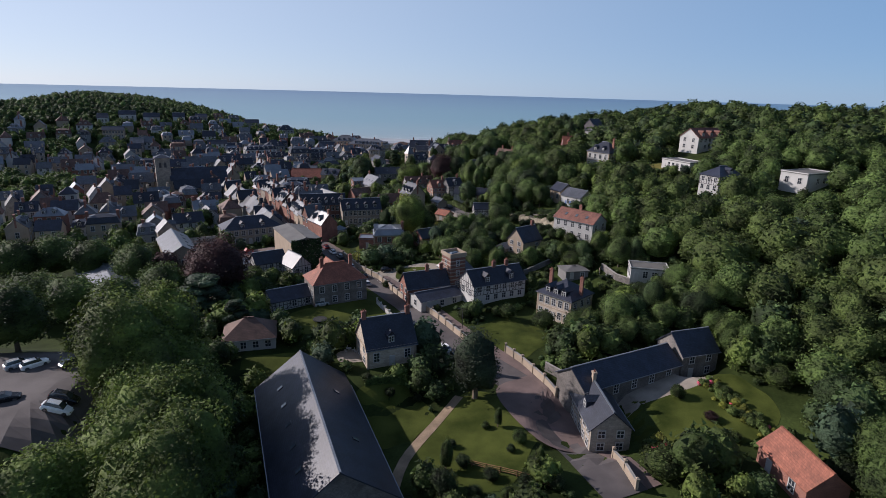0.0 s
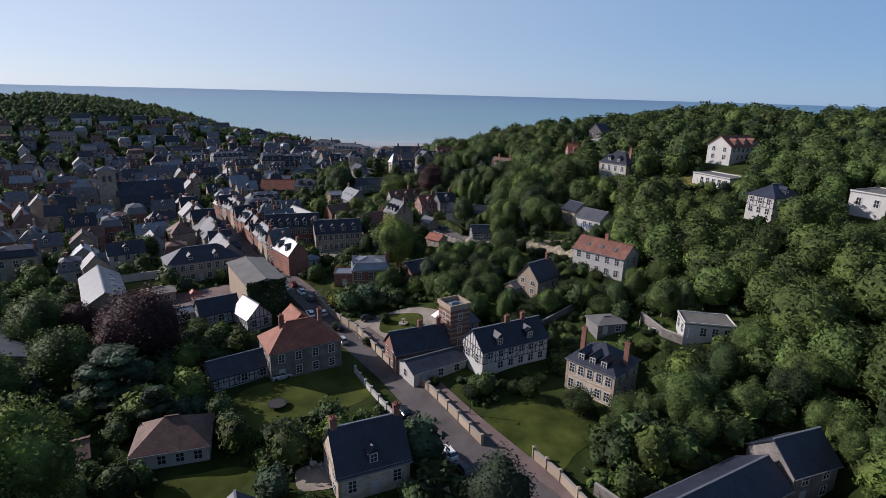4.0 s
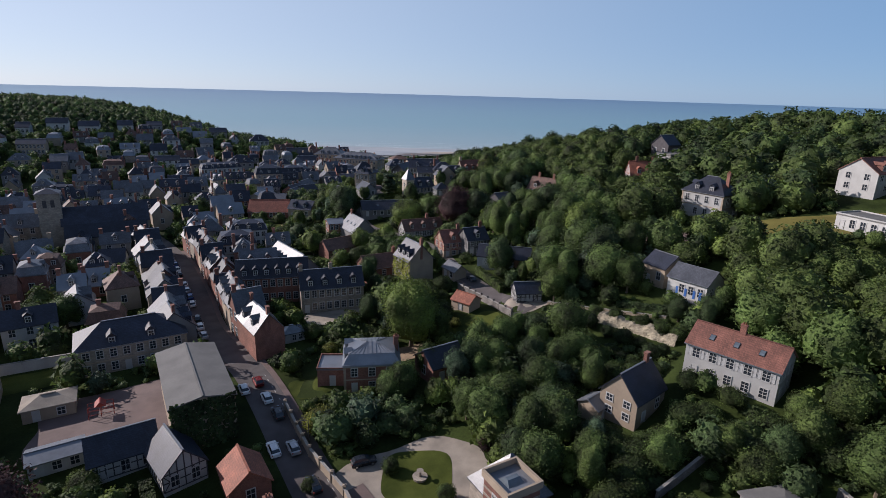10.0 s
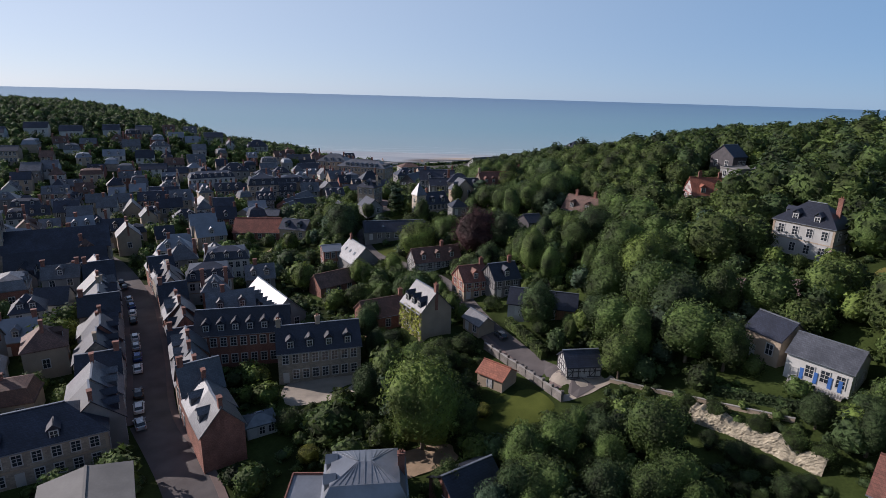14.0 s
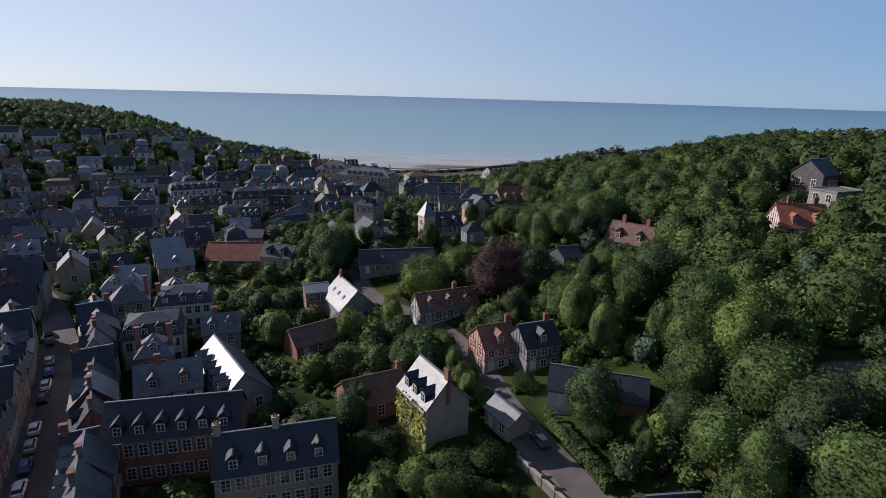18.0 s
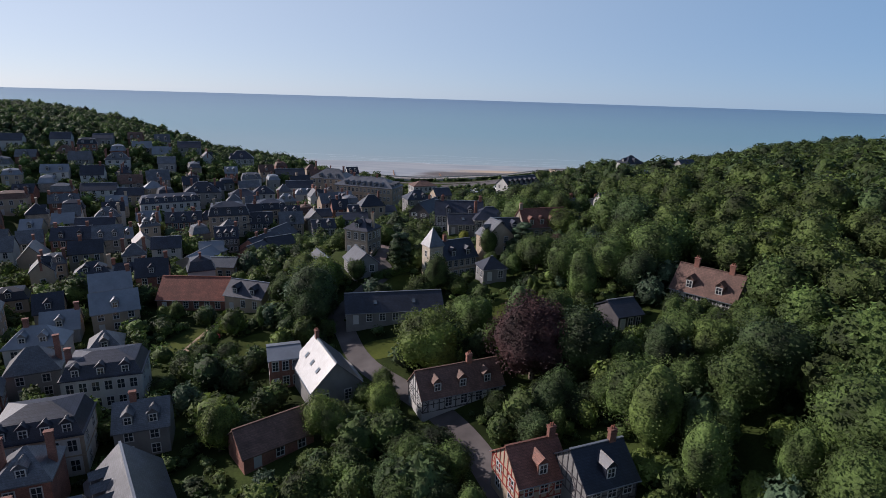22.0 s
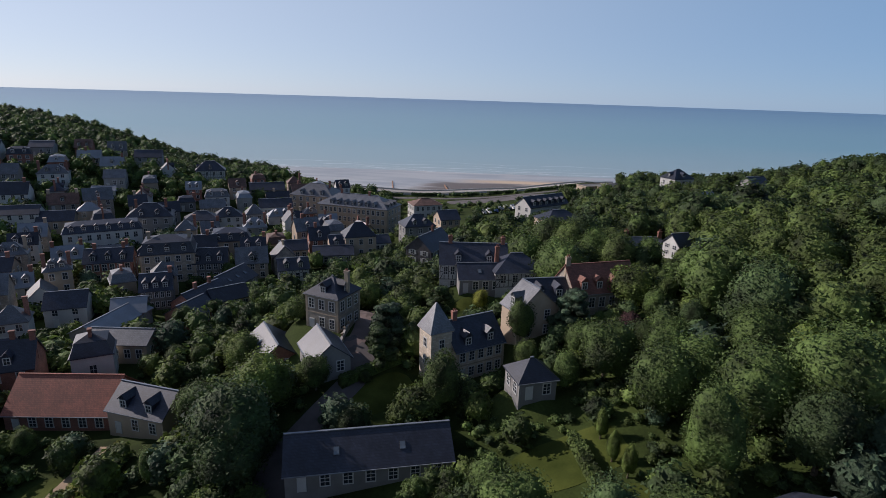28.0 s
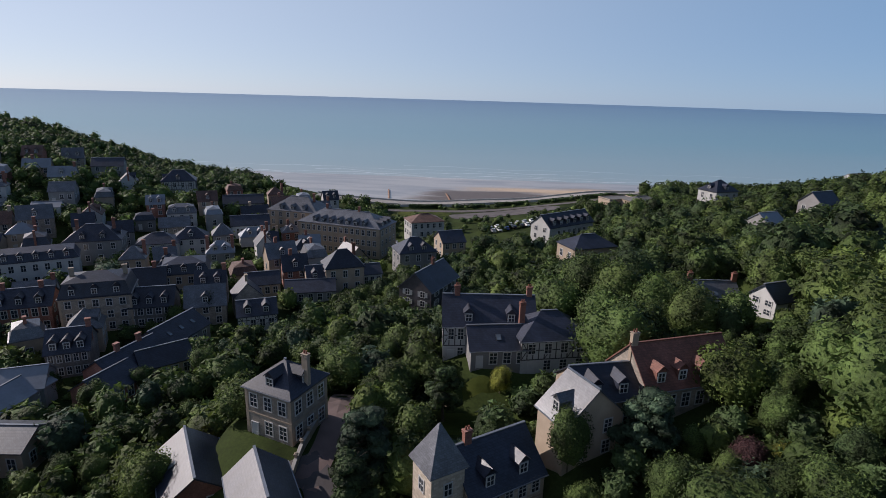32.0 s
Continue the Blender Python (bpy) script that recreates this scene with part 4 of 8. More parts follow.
house("pale mansard house with four dormers", -75.8, 278.3, None, 24, 12.0, 9.0, 7, 11, "mansard", RENDER, SLATE, dorm='f4', win='f5x2 l2x2 r2x2', trim=CREAM)
house("hall with a long pale slate roof and a row of dormers", -53.6, 264.9, None, 129, 19.5, 9.5, 4, 8.6, "gable", GREYW, SLATE_PALE, dorm='b6', win='l2x1')
house("small two-storey brick house with ribbed zinc roof", -46.5, 304.1, None, 22, 6.0, 7.0, 6.4, 7.5, "gable", BRICK, ZINC, d=2, win='f3x2 l2x2 r1x2')
# pale slates stand for the sunlit slope, grey walls for the dark gable
house("house with pale grey slate roof and three skylights", -36.9, 299.0, None, 122, 12.8, 9.0, 4.5, 9, "gable", GREYW, SLATE_PALE, d=2, lights='b3', chim=(0.8,), win='l2x1 f3x1')
house("brick garden house with brown tile roof", -24.0, 256.8, None, 30, 11.1, 8.0, 4, 7, "gable", BRICK, TILE_BROWN, d=2, chim=(0.9,), win='f3x1 l1x1')
house("long building with bright orange-red tile roof", -84.9, 346.5, None, 5, 17.9, 11.0, 3.2, 7.8, "gable", BRICK, TILE_BRIGHT, d=2, win='f6x1')
house("blue-slated house with two gabled dormers", -68.6, 343.2, None, -12, 11.1, 8.0, 4.4, 7.5, "gable", CREAM, SLATE, d=2, dorm='f2', win='f3x1 r1x1')
house("cream house with low grey roof", -90.1, 369.1, None, 4, 13.4, 8.0, 4.6, 6.5, "gable", CREAM, SLATE_PALE, win='f5x1 l2x1 r2x1')
house("workshop with pale zinc roof", -99.5, 379.2, None, 85, 17.3, 8.0, 4, 6, "gable", GREYW, ZINC, win='f3x1')
house("white gabled house end-on to the lane", -115.0, 385.6, None, 24, 9.0, 8.0, 5, 8, "gable", RENDER, SLATE, win='f2x2 l2x2')
house("terrace house with slate roof", -149.7, 387.5, None, 24, 11.9, 9.0, 6.5, 10, "gable", BRICK, SLATE, chim=(-0.8, 0.8), dorm='f2', win='f5x2 r2x2')
house("two-storey house with slate roof", -152.8, 404.5, None, 24, 13.0, 8.0, 6, 9, "gable", CREAM, SLATE, chim=(0.8,), win='f4x2 r2x2')
house("pale villa with steep slate roof", -195.1, 466.9, None, 24, 9.8, 8.0, 6, 10, "gable", RENDER, SLATE, chim=(0.7,), win='f3x2 l2x2')
house("white villa with slate roof on the slope", -183.1, 452.7, None, 24, 14.5, 8.0, 5.4, 8, "gable", RENDER, SLATE, win='f4x2 l2x2')
house("slate-roofed house on the slope", -170.9, 456.1, None, 24, 11.8, 8.0, 4.6, 7.5, "gable", CREAM, SLATE, win='f3x1 l2x1')
house("house with bright slate roof on the hill", -178.0, 503.5, None, 24, 8.5, 8.0, 5, 8, "gable", GREYW, SLATE_PALE, win='f3x1 r2x1')
house("white low wing on the hillside", -175.8, 491.5, None, 24, 9.2, 7.0, 3.4, 5, "gable", RENDER, ZINC, win='f3x1')
house("large villa with hipped slate roof and gables", -140.9, 467.0, None, 24, 16.0, 11.0, 7.5, 12, "hip", GREYW, SLATE, dorm='f2 r1', chim=(-0.6, 0.7), win='f4x2 r3x2')
house("white villa with hipped slate roof", -124.8, 475.4, None, 24, 13.0, 9.0, 5.5, 8.5, "hip", RENDER, SLATE, win='f4x2 l2x2')
house("white villa with slate roof and dormer", -117.0, 483.0, None, 24, 11.0, 8.0, 5.6, 9, "hip", RENDER, SLATE, dorm='f1', win='f3x2')
house("long terrace with mansard roof and pale walls", -146.1, 445.5, None, 34, 24.0, 9.0, 7.5, 11, "mansard", RENDER, SLATE, dorm='f6', win='f8x2 r2x2')
house("four-storey stone house with mansard roof", -108.0, 420.7, None, 24, 15.0, 11.0, 9, 14, "mansard", STONE, SLATE, dorm='f3', chim=(-0.7, 0.8), trim=CREAM, win='f5x3 r3x3')
house("grey-rendered town house with slate roof", -106.2, 436.0, None, 24, 11.0, 9.0, 6.5, 10, "gable", GREYW, SLATE, chim=(0.5,), win='f4x2')
house("mansard town house beside the square", -99.7, 445.7, None, 24, 13.0, 10.0, 7, 11, "mansard", CREAM, SLATE, dorm='f3', win='f4x2 r2x2')
house("long slate-roofed house with dormers", -97.0, 424.2, None, 19, 10.7, 9.0, 5.5, 9, "gable", FLINT, SLATE, dorm='f3', win='f5x2')
house("red-brick terrace with slate roof", -125.2, 417.8, None, 24, 12.9, 9.0, 6.8, 10, "gable", BRICK, SLATE, dorm='f3', chim=(-0.6, 0.6), win='f6x2 r2x2')
house("house with slate roof and three dormers", -99.9, 399.2, None, 26, 7.7, 9.0, 5.6, 9, "gable", FLINT, SLATE, dorm='f3', chim=(0.9,), win='f5x2 l2x2')
house("low house with ribbed pale roof", -99.5, 386.3, None, 24, 7.6, 8.0, 4.4, 7, "gable", GREYW, ZINC, win='f3x1 r1x1')
house("long low building with dark slate roof", -84.9, 388.2, None, 76, 9.1, 8.0, 3.4, 6, "gable", BRICK, SLATE, win='f4x1')
house("brick row with slate roof along an alley", -85.9, 395.7, None, 75, 13.1, 8.0, 4.2, 7, "gable", BRICK, SLATE, chim=(-0.3, 0.5), win='f6x1')
house("long workshop with slate roof", -84.3, 409.9, None, 79, 13.8, 9.0, 4, 7, "gable", GREYW, SLATE, lights='f3', win='f4x1')
house("low slate-roofed house among gardens", -80.2, 398.7, None, 44, 9.6, 8.0, 3.6, 6, "gable", CREAM, SLATE, win='f4x1')
house("square stone mansion with hipped slate roof", -42.5, 366, 13.6, -22, 7.8, 7.6, 7.4, 10.6, "hip", STONE, SLATE, d=2, dorm="r1 f1", chim=(0.9,), trim=CREAM, win="f3x2 r3x2 l3x2")
house("slate-roofed house with pale lit slope", -52.8, 358.0, None, 123, 11.5, 7.6, 2.2, 5.0, "gable", BRICK, SLATE, d=2, win='l2x1 f3x1', lights='b1')
house("house with steep slate roof beside the lane", -40.1, 350.0, None, 120, 8.9, 6.8, 3.2, 6, "gable", GREYW, SLATE, d=2, win='l2x1 f2x1')
house("white half-timbered cottage with slate roof", -70.3, 423.8, None, 24, 9.1, 8.0, 4.4, 7, "gable", RENDER, SLATE, timber=TIMBER, dorm='f2', win='f4x1 l2x1')
house("low house with slate roof behind a hedge", -77.7, 446.8, None, 24, 9.3, 8.0, 4, 6.5, "gable", CREAM, SLATE, win='f4x1')
house("long low slate-roofed building", -62.3, 442.9, None, 16, 13.4, 9.0, 3.4, 5.5, "gable", GREYW, SLATE, win='f5x1')
house("blue-slated house with two dormers", -61.2, 448.5, None, 24, 7.8, 8.0, 4.8, 8, "gable", CREAM, SLATE, dorm='f2', win='f3x1')
house("tall gabled villa with pointed roof", -55.0, 451.0, None, 24, 11.0, 8.0, 7.5, 12, "hip", CREAM, SLATE, win='f3x2 l2x2', chim=(0.6,))
house("white pavilion with low slate roof", -49.1, 456.4, None, 24, 7.8, 8.0, 4, 6, "gable", RENDER, SLATE, win='f4x1')
house("dark slate-hung house with white shutters", -27.8, 431.1, None, 66, 14.7, 9.0, 7, 11, "gable", TIMBER, SLATE, d=2, style='shutters', win='l2x3 f3x3', chim=(0.2,))
house("dark hipped house near the shore", -35.7, 467.8, None, 24, 12.0, 9.0, 7, 11, "hip", GREYW, SLATE, dorm='f2', win='f3x2 l2x2')
house("cream gabled villa near the shore", -25.0, 483.8, None, 24, 8.3, 9.0, 6, 9, "gable", CREAM, SLATE, win='f3x2 l2x2')
house("white seafront villa with brown roof", -37.2, 519.8, None, 24, 14.0, 10.0, 6.5, 9, "hip", RENDER, TILE_BROWN, win='f5x2 l3x2')
house("large half-timbered manor with slate roof", -14.2, 391.5, 14.5, 4, 16.0, 9.0, 7, 11, "gable", RENDER, SLATE, d=2, timber=TIMBER, dorm='f2', chim=(-0.7, 0.9), win='f9x2 l2x2')
house("low dark slate wing of the manor", -12.9, 385.7, 16.3, 10, 9.8, 8.0, 3.4, 6, "gable", GREYW, SLATE, d=2, lights='f1', win='f4x1')
house("timbered pavilion with pyramid slate roof", -3.9, 387.9, 15.0, 13, 12.0, 9.0, 6, 9.5, "hip", RENDER, SLATE, d=2, timber=TIMBER, chim=(-0.8,), win='f4x2 r3x2 l3x2')
house("villa with a pale steep roof and dark dormers", -3.1, 361.6, 16.0, 119, 5.6, 9.0, 6, 10, "gable", CREAM, SLATE_PALE, d=2, dorm='b1', win='l2x2 f2x2')
house("house with slate roof behind the pale-roofed villa", 0.0, 366.9, 17.5, 15, 8.3, 8.0, 5, 8, "gable", CREAM, SLATE, d=2, dorm='f2', win='f3x1')
house("timber-gabled house with red tile roof", 11.1, 370.6, None, 20, 14.5, 9.0, 4.5, 9, "gable", STONE, TILE_RED, d=2, dorm='f4', chim=(-0.95,), win='f6x1 l2x2')
house("stone house with slate roof and end chimneys", 30.8, 406.5, 16.2, 4, 9.4, 9.0, 5.4, 9, "gable", GREYW, SLATE_PALE, d=2, chim=(-0.95, 0.95), lights='f1', win='f4x1 l2x2', trim=CREAM)
house("white gabled house on the wooded slope", 34.5, 391.2, None, 24, 4.5, 5.2, 3.2, 5.5, "gable", RENDER, SLATE, d=1, win='f2x1 l2x2')
house("tall grey-blue seafront villa", 78.5, 518.3, None, 24, 11.0, 9.0, 8, 12, "hip", RENDER, SLATE, dorm='f1 l1', win='f3x2 l2x2')
house("long white seafront house with slate roof", 14.9, 492.7, None, 39, 22.4, 9.0, 5.4, 9, "gable", RENDER, SLATE, dorm='f6', win='f8x1 l2x2')
house("slate-roofed house above the shore", 15.8, 454.1, None, 24, 14.0, 9.0, 5, 8, "hip", CREAM, SLATE, win='f4x1 l2x1')
house("low flat-roofed pavilion on the seafront", 45.5, 539.0, None, 24, 14.0, 8.0, 4.2, 4.5, "flat", CREAM, FELT, win='f4x1')
house("low hip-roofed pavilion on the seafront", 54.0, 534.0, None, 24, 14.0, 8.0, 3.6, 5, "hip", CREAM, FELT, win='f4x1')
house("house with pale slate roof in the trees", 65.5, 455.6, None, 24, 6.6, 8.0, 4.2, 7, "gable", GREYW, ZINC, win='f3x1')
house("gabled house on the headland", 93.1, 478.4, None, 24, 8.7, 8.0, 4.6, 8, "gable", GREYW, SLATE, win='f4x1 l2x1')
house("red-roofed house on the headland", 329.5, 812.5, None, 24, 28.3, 9.0, 4, 7, "gable", RENDER, TILE_RED, win='f4x1')
house("half-timbered house with brown tile roof", 36.9, 311.3, 21.3, -42, 12.0, 8.0, 3.4, 7.6, "gable", RENDER, TILE_BROWN, d=2, timber=TIMBER, dorm='f2', chim=(-0.5, 0.6), win='f5x1 l2x2')
house("small house with hipped grey roof", -4.7, 340.4, 15.6, 19, 6.2, 5.6, 3.0, 5.6, "hip", GREYW, SLATE, d=2, win='f2x1 l2x1')
house("little stone castle with steep slate roof", -14.8, 356.1, 11.0, 34, 10.3, 9.0, 6, 10, "gable", LIMESTONE, SLATE, d=2, chim=(-0.6,), dorm='f2', trim=CREAM, win='f5x2 l2x2')
house("long low house with dark blue slate roof", -28.2, 329.2, None, 14, 22.6, 9.0, 3, 6, "gable", GREYW, SLATE, d=2, lights='f2', win='f7x1 l2x1')
house("dark cabin with glazed front", 19.0, 308.5, None, 24, 5.7, 7.0, 3, 5, "gable", TIMBER, SLATE, win='f3x1')
house("dark timber house on the hill", 86.9, 321.3, None, 24, 6.3, 9.0, 5.5, 9, "gable", TIMBER, SLATE, win='f3x1 l2x1')
house("modern flat-roofed house on a bare plot", 86.0, 309.7, None, 24, 11.0, 7.0, 3.2, 3.5, "flat", GREYW, FELT, win='f5x1 l2x1')
house("low metal-roofed greenhouse shed beside the car park", -95.0, 148.7, None, 128, 28.1, 13.0, 3.6, 6, "gable", GREYW, ZINC, win='l3x1')
house("low shed with brown tile roof", -57.9, 111.8, None, 30, 6.1, 6.0, 2.6, 4, "gable", CREAM, TILE_BROWN, win='f2x1')
house("white cottage on the far hill", -267.2, 477.6, None, 24, 12.4, 8.0, 5, 8, "gable", RENDER, SLATE, win='f3x1 l2x1')
house("white cottage with slate roof on the far hill", -251.2, 485.9, None, 24, 12.4, 8.0, 5, 8, "gable", RENDER, SLATE, win='f3x1 r2x1')
house("pale cottage on the far hill", -235.6, 502.9, None, 24, 9.6, 8.0, 5, 8, "gable", RENDER, SLATE, win='f3x1')
house("low cottage on the far hill", -221.9, 517.8, None, 24, 9.8, 8.0, 4.6, 7, "gable", GREYW, SLATE, win='f3x1')
house("white gabled house on the far hill", -276.6, 458.2, None, 24, 7.5, 9.0, 5, 8, "gable", RENDER, SLATE, win='f3x1 r2x1')
house("long apartment house on the slope", -254.0, 432.1, None, 24, 14.6, 9.0, 6.5, 9, "gable", CREAM, SLATE, win='f7x2')
house("house with bright slate roof on the slope", -229.4, 418.7, None, 24, 8.8, 11.0, 5.5, 9, "gable", GREYW, SLATE_PALE, win='f3x1 r2x1')
house("house with steep bright roof on the slope", -224.7, 426.3, None, 24, 7.3, 9.0, 5, 9, "gable", RENDER, SLATE_PALE, win='f3x2 r2x2', chim=(0.2,))
house("timbered villa on the headland", -151.2, 540.3, None, 24, 14.0, 9.0, 6.5, 11, "hip", RENDER, SLATE, timber=TIMBER, dorm='f1 l1', win='f4x2 l2x2')
house("long low building on the headland", -120.2, 536.2, None, 24, 16.8, 10.0, 4, 7, "gable", GREYW, SLATE, win='f7x1')
house("long white seafront building with slate roof", -105.3, 506.6, None, 24, 14.3, 9.0, 5, 8, "gable", RENDER, SLATE, win='f10x1')
house("grey house on the wooded hill", -183.7, 540.9, None, 24, 12.7, 9.0, 6, 9, "gable", GREYW, SLATE, win='f3x2')
house("grand brick seaside hotel with grey slate roof", -66.1, 505.9, -0.5, -15, 34.6, 15.0, 11.5, 16, "hip", CREAM, SLATE_PALE, d=1, dorm='f7 r3', win='f14x3 r4x3', chim=(-0.5, 0.3), name='hotel', category='hotel', trim=CREAM)
house("tall brick wing of the seaside hotel", -89.9, 522.1, -1.0, -11, 22.0, 14.0, 13, 18, "hip", CREAM, SLATE_PALE, d=1, dorm='f3', win='f6x4 l4x4 r3x4', chim=(0.6,), name='hotel', category='hotel', trim=CREAM)
patch("lawn", 8.1, 83.7, 13, 10, 60, LAWN, 0.05, "mown lawn with worn patches", "lawn", 0.12)
patch("lawn", -8.4, 89.5, 8, 8, 30, LAWN, 0.05, "mown lawn in shade", "lawn", 0.12)
patch("lawn", -25.5, 133.5, 13, 8, 30, LAWN, 0.05, "wide mown lawn behind a hedge", "lawn", 0.12)
patch("lawn", 17.2, 120.2, 11, 9, 45, LAWN, 0.05, "mown lawn before the stately house", "lawn", 0.12)
patch("lawn", 47.2, 87.0, 15, 9, 20, LAWN, 0.05, "sloping lawn with flower beds", "lawn", 0.12)
patch("forecourt", 20.5, 91.0, 11.5, 6.5, 112, PAVING, 0.16, "reddish paved forecourt beside the road", "forecourt", 0.1)
patch("driveway", 42.4, 96.4, 13, 4, 20, GRAVEL, 0.06, "pale gravel yard before the barn", "driveway", 0.12)
patch("driveway", -17.5, 107.8, 4, 3, 20, GRAVEL, 0.07, "pale gravel terrace beside the cottage", "driveway", 0.12)
patch("lawn", -34.9, 106.0, 7, 5, 20, LAWN, 0.05, "small lawn of the bungalow", "lawn", 0.12)
patch("driveway", -7.8, 164.8, 12, 9, 25, GRAVEL, 0.06, "round gravel court with a fountain", "driveway", 0.2)
patch("lawn", -8.1, 166.6, 5.5, 5.5, 0, LAWN, 0.1, "round lawn in the gravel court", "lawn", 0.02)
patch("yard", -62.0, 182.5, 15, 11, 30, PAVING, 0.06, "reddish paved school yard", "yard", 0.12)
patch("lawn", -88.4, 193.3, 7, 4, 30, LAWN, 0.05, "small green behind a white wall", "lawn", 0.12)
patch("yard", -31.6, 230.4, 9, 6, 20, GRAVEL, 0.06, "gravel yard before the long house", "yard", 0.12)
patch("lawn", -30.0, 193.4, 5, 4, 20, LAWN, 0.05, "small lawn beside the brick villa", "lawn", 0.12)
patch("lawn", 4.2, 216.4, 7, 5, 30, LAWN, 0.05, "small lawn below the red shed", "lawn", 0.12)
patch("driveway", -11.7, 206.0, 6, 3, 20, DIRT, 0.06, "earth drive behind the brick villa", "driveway", 0.12)
patch("field", 89.4, 224.0, 17, 10, -20, DRYGRASS, 0.05, "dry yellow grass on the hillside", "field", 0.12)
patch("lawn", -0.3, 326.5, 7.5, 4.5, 15, LAWN, 0.05, "lawn between clipped hedges", "lawn", 0.12)
patch("lawn", 1.2, 316.5, 6.5, 3.2, 15, LAWN, 0.05, "shaded lawn with topiary", "lawn", 0.12)
patch("lawn", -28.6, 345.0, 6, 3.4, 50, LAWN, 0.05, "sunny lawn behind the long house", "lawn", 0.12)
patch("lawn", -60.5, 319.2, 6, 4.5, 40, LAWN, 0.05, "small orchard lawn", "lawn", 0.12)
patch("lawn", -75.8, 322.0, 3.6, 8, -15, LAWN, 0.05, "narrow lawn beside an earth path", "lawn", 0.12)
patch("lawn", -27.9, 314.2, 5, 4, 10, LAWN, 0.05, "small lawn beside the lane", "lawn", 0.12)
patch("lawn", -48.0, 389.3, 6, 5, 10, LAWN, 0.05, "sunny lawn beside the stone mansion", "lawn", 0.12)
patch("lawn", -17.8, 374.3, 6, 5, 10, LAWN, 0.05, "lawn among trees behind the castle", "lawn", 0.12)
patch("field", 4.2, 492.2, 22, 8, 10, LAWN, 0.05, "open green field near the shore", "field", 0.12)
patch("lawn", -76.1, 496.6, 12, 5, -10, LAWN, 0.05, "garden of the seaside hotel", "lawn", 0.12)
patch("driveway", 55.8, 241.4, 11, 4, -30, PAVING, 0.06, "grey forecourt on the slope", "driveway", 0.12)
patch("driveway", 16.8, 222.5, 6, 4, 20, GRAVEL, 0.08, "pale gravel before the white garage", "driveway", 0.12)
patch("car_park", -63.9, 76.8, 22, 15, 10, ASPHALT, 0.3, "grey asphalt car park under trees", "car park", 0.05)
ribbon("path", [(4.7, 96.3), (0.1, 88.1), (-4.9, 77.5), (-6.4, 67.7)], 1.8, DIRT, 0.1, "brown earth path across the lawn", "path")
ribbon("path", [(-73.4, 337.1), (-73.6, 325.8), (-73.8, 314.5)], 1.8, DIRT, 0.1, "earth path through the orchard", "path")
ribbon("alley", [(-36.8, 353.9), (-36.0, 362.3), (-37.3, 378.0)], 3.5, PAVING, 0.14, "paved alley past the mansion", "road")
house("low shed with a tan hipped roof behind the school yard", -76.5, 183.0, None, 30, 8.0, 5.5, 2.6, 3.8, "hip", CREAM, GRAVEL, d=1, win="f2x1")
house("low white shed with a ribbed zinc roof", -65.6, 168.6, None, 34, 7.5, 4.6, 2.5, 3.3, "gable", RENDER, ZINC, d=1, win="f3x1")
ivy(hall, "l", 21.7, 10, 0.0, 9.0, LEAF_DARK, n=1500, cover=1.6)
ivy(ivy_house, "f", 10, 8, 0.0, 6.2, LEAF_YELLOW, n=420, cover=0.9)
ribbon("pavement", [(16.0, 221.6), (10.3, 230.2), (5.5, 240.8), (1.0, 251.0)], 1.4, PAVING, 0.2, "reddish footway along the lane", "pavement", side=3.0, thick=0.16)
ribbon("pavement", MAIN_LINE[:7], 2.6, PAVING, 0.2, "pinkish paved footway beside the street", "pavement", side=-5.1, thick=0.16)
ribbon("pavement", MAIN_LINE[7:14], 1.2, PAVING, 0.2, "paved footway beside the street", "pavement", side=-3.7, thick=0.16)
ribbon("pavement", MAIN_LINE[9:14], 1.2, PAVING, 0.2, "paved footway along the terraces", "pavement", side=3.7, thick=0.16)
house("glazed conservatory with pale blue roof", -40.4, 215.0, None, 32, 5, 4, 2.4, 3.6, "hip", RENDER, SKYLIGHT, d=1, win="f3x1 r2x1", name="conservatory", category="conservatory")
TRAMP = (-30.0, 129.5)
FRAME = (-66.5, 181.9)
BENCH = (28.0, 117.3)
SETS = (-19.3, 109.7)
LAMPS = [(6.3, 126.2), (-8.8, 148.8), (-26.7, 173.9)]

# ---- rows of houses along the street, and the rest of the town ----
rnd = random.Random(11)
STREET = [Vector(p) for p in ((-46.9, 198.2), (-53.8, 207.8), (-60.7, 217.4), (-73.6, 240.1), (-91.5, 269.5), (-101.8, 283.8), (-119, 303.8))]


def along(line, gap, off, first, last):
    """Places along a line at a distance to its right (off > 0) or left, with the heading."""
    out, run = [], 0.0
    for a, b in zip(line, line[1:]):
        d = (b - a).normalized()
        n = (b - a).length
        q = (gap - run % gap) % gap
        while q < n:
            if first <= run + q <= last:
                out.append((a + d * q + Vector((d.y, -d.x)) * off, math.degrees(math.atan2(d.y, d.x))))
            q += gap
        run += n
    return out


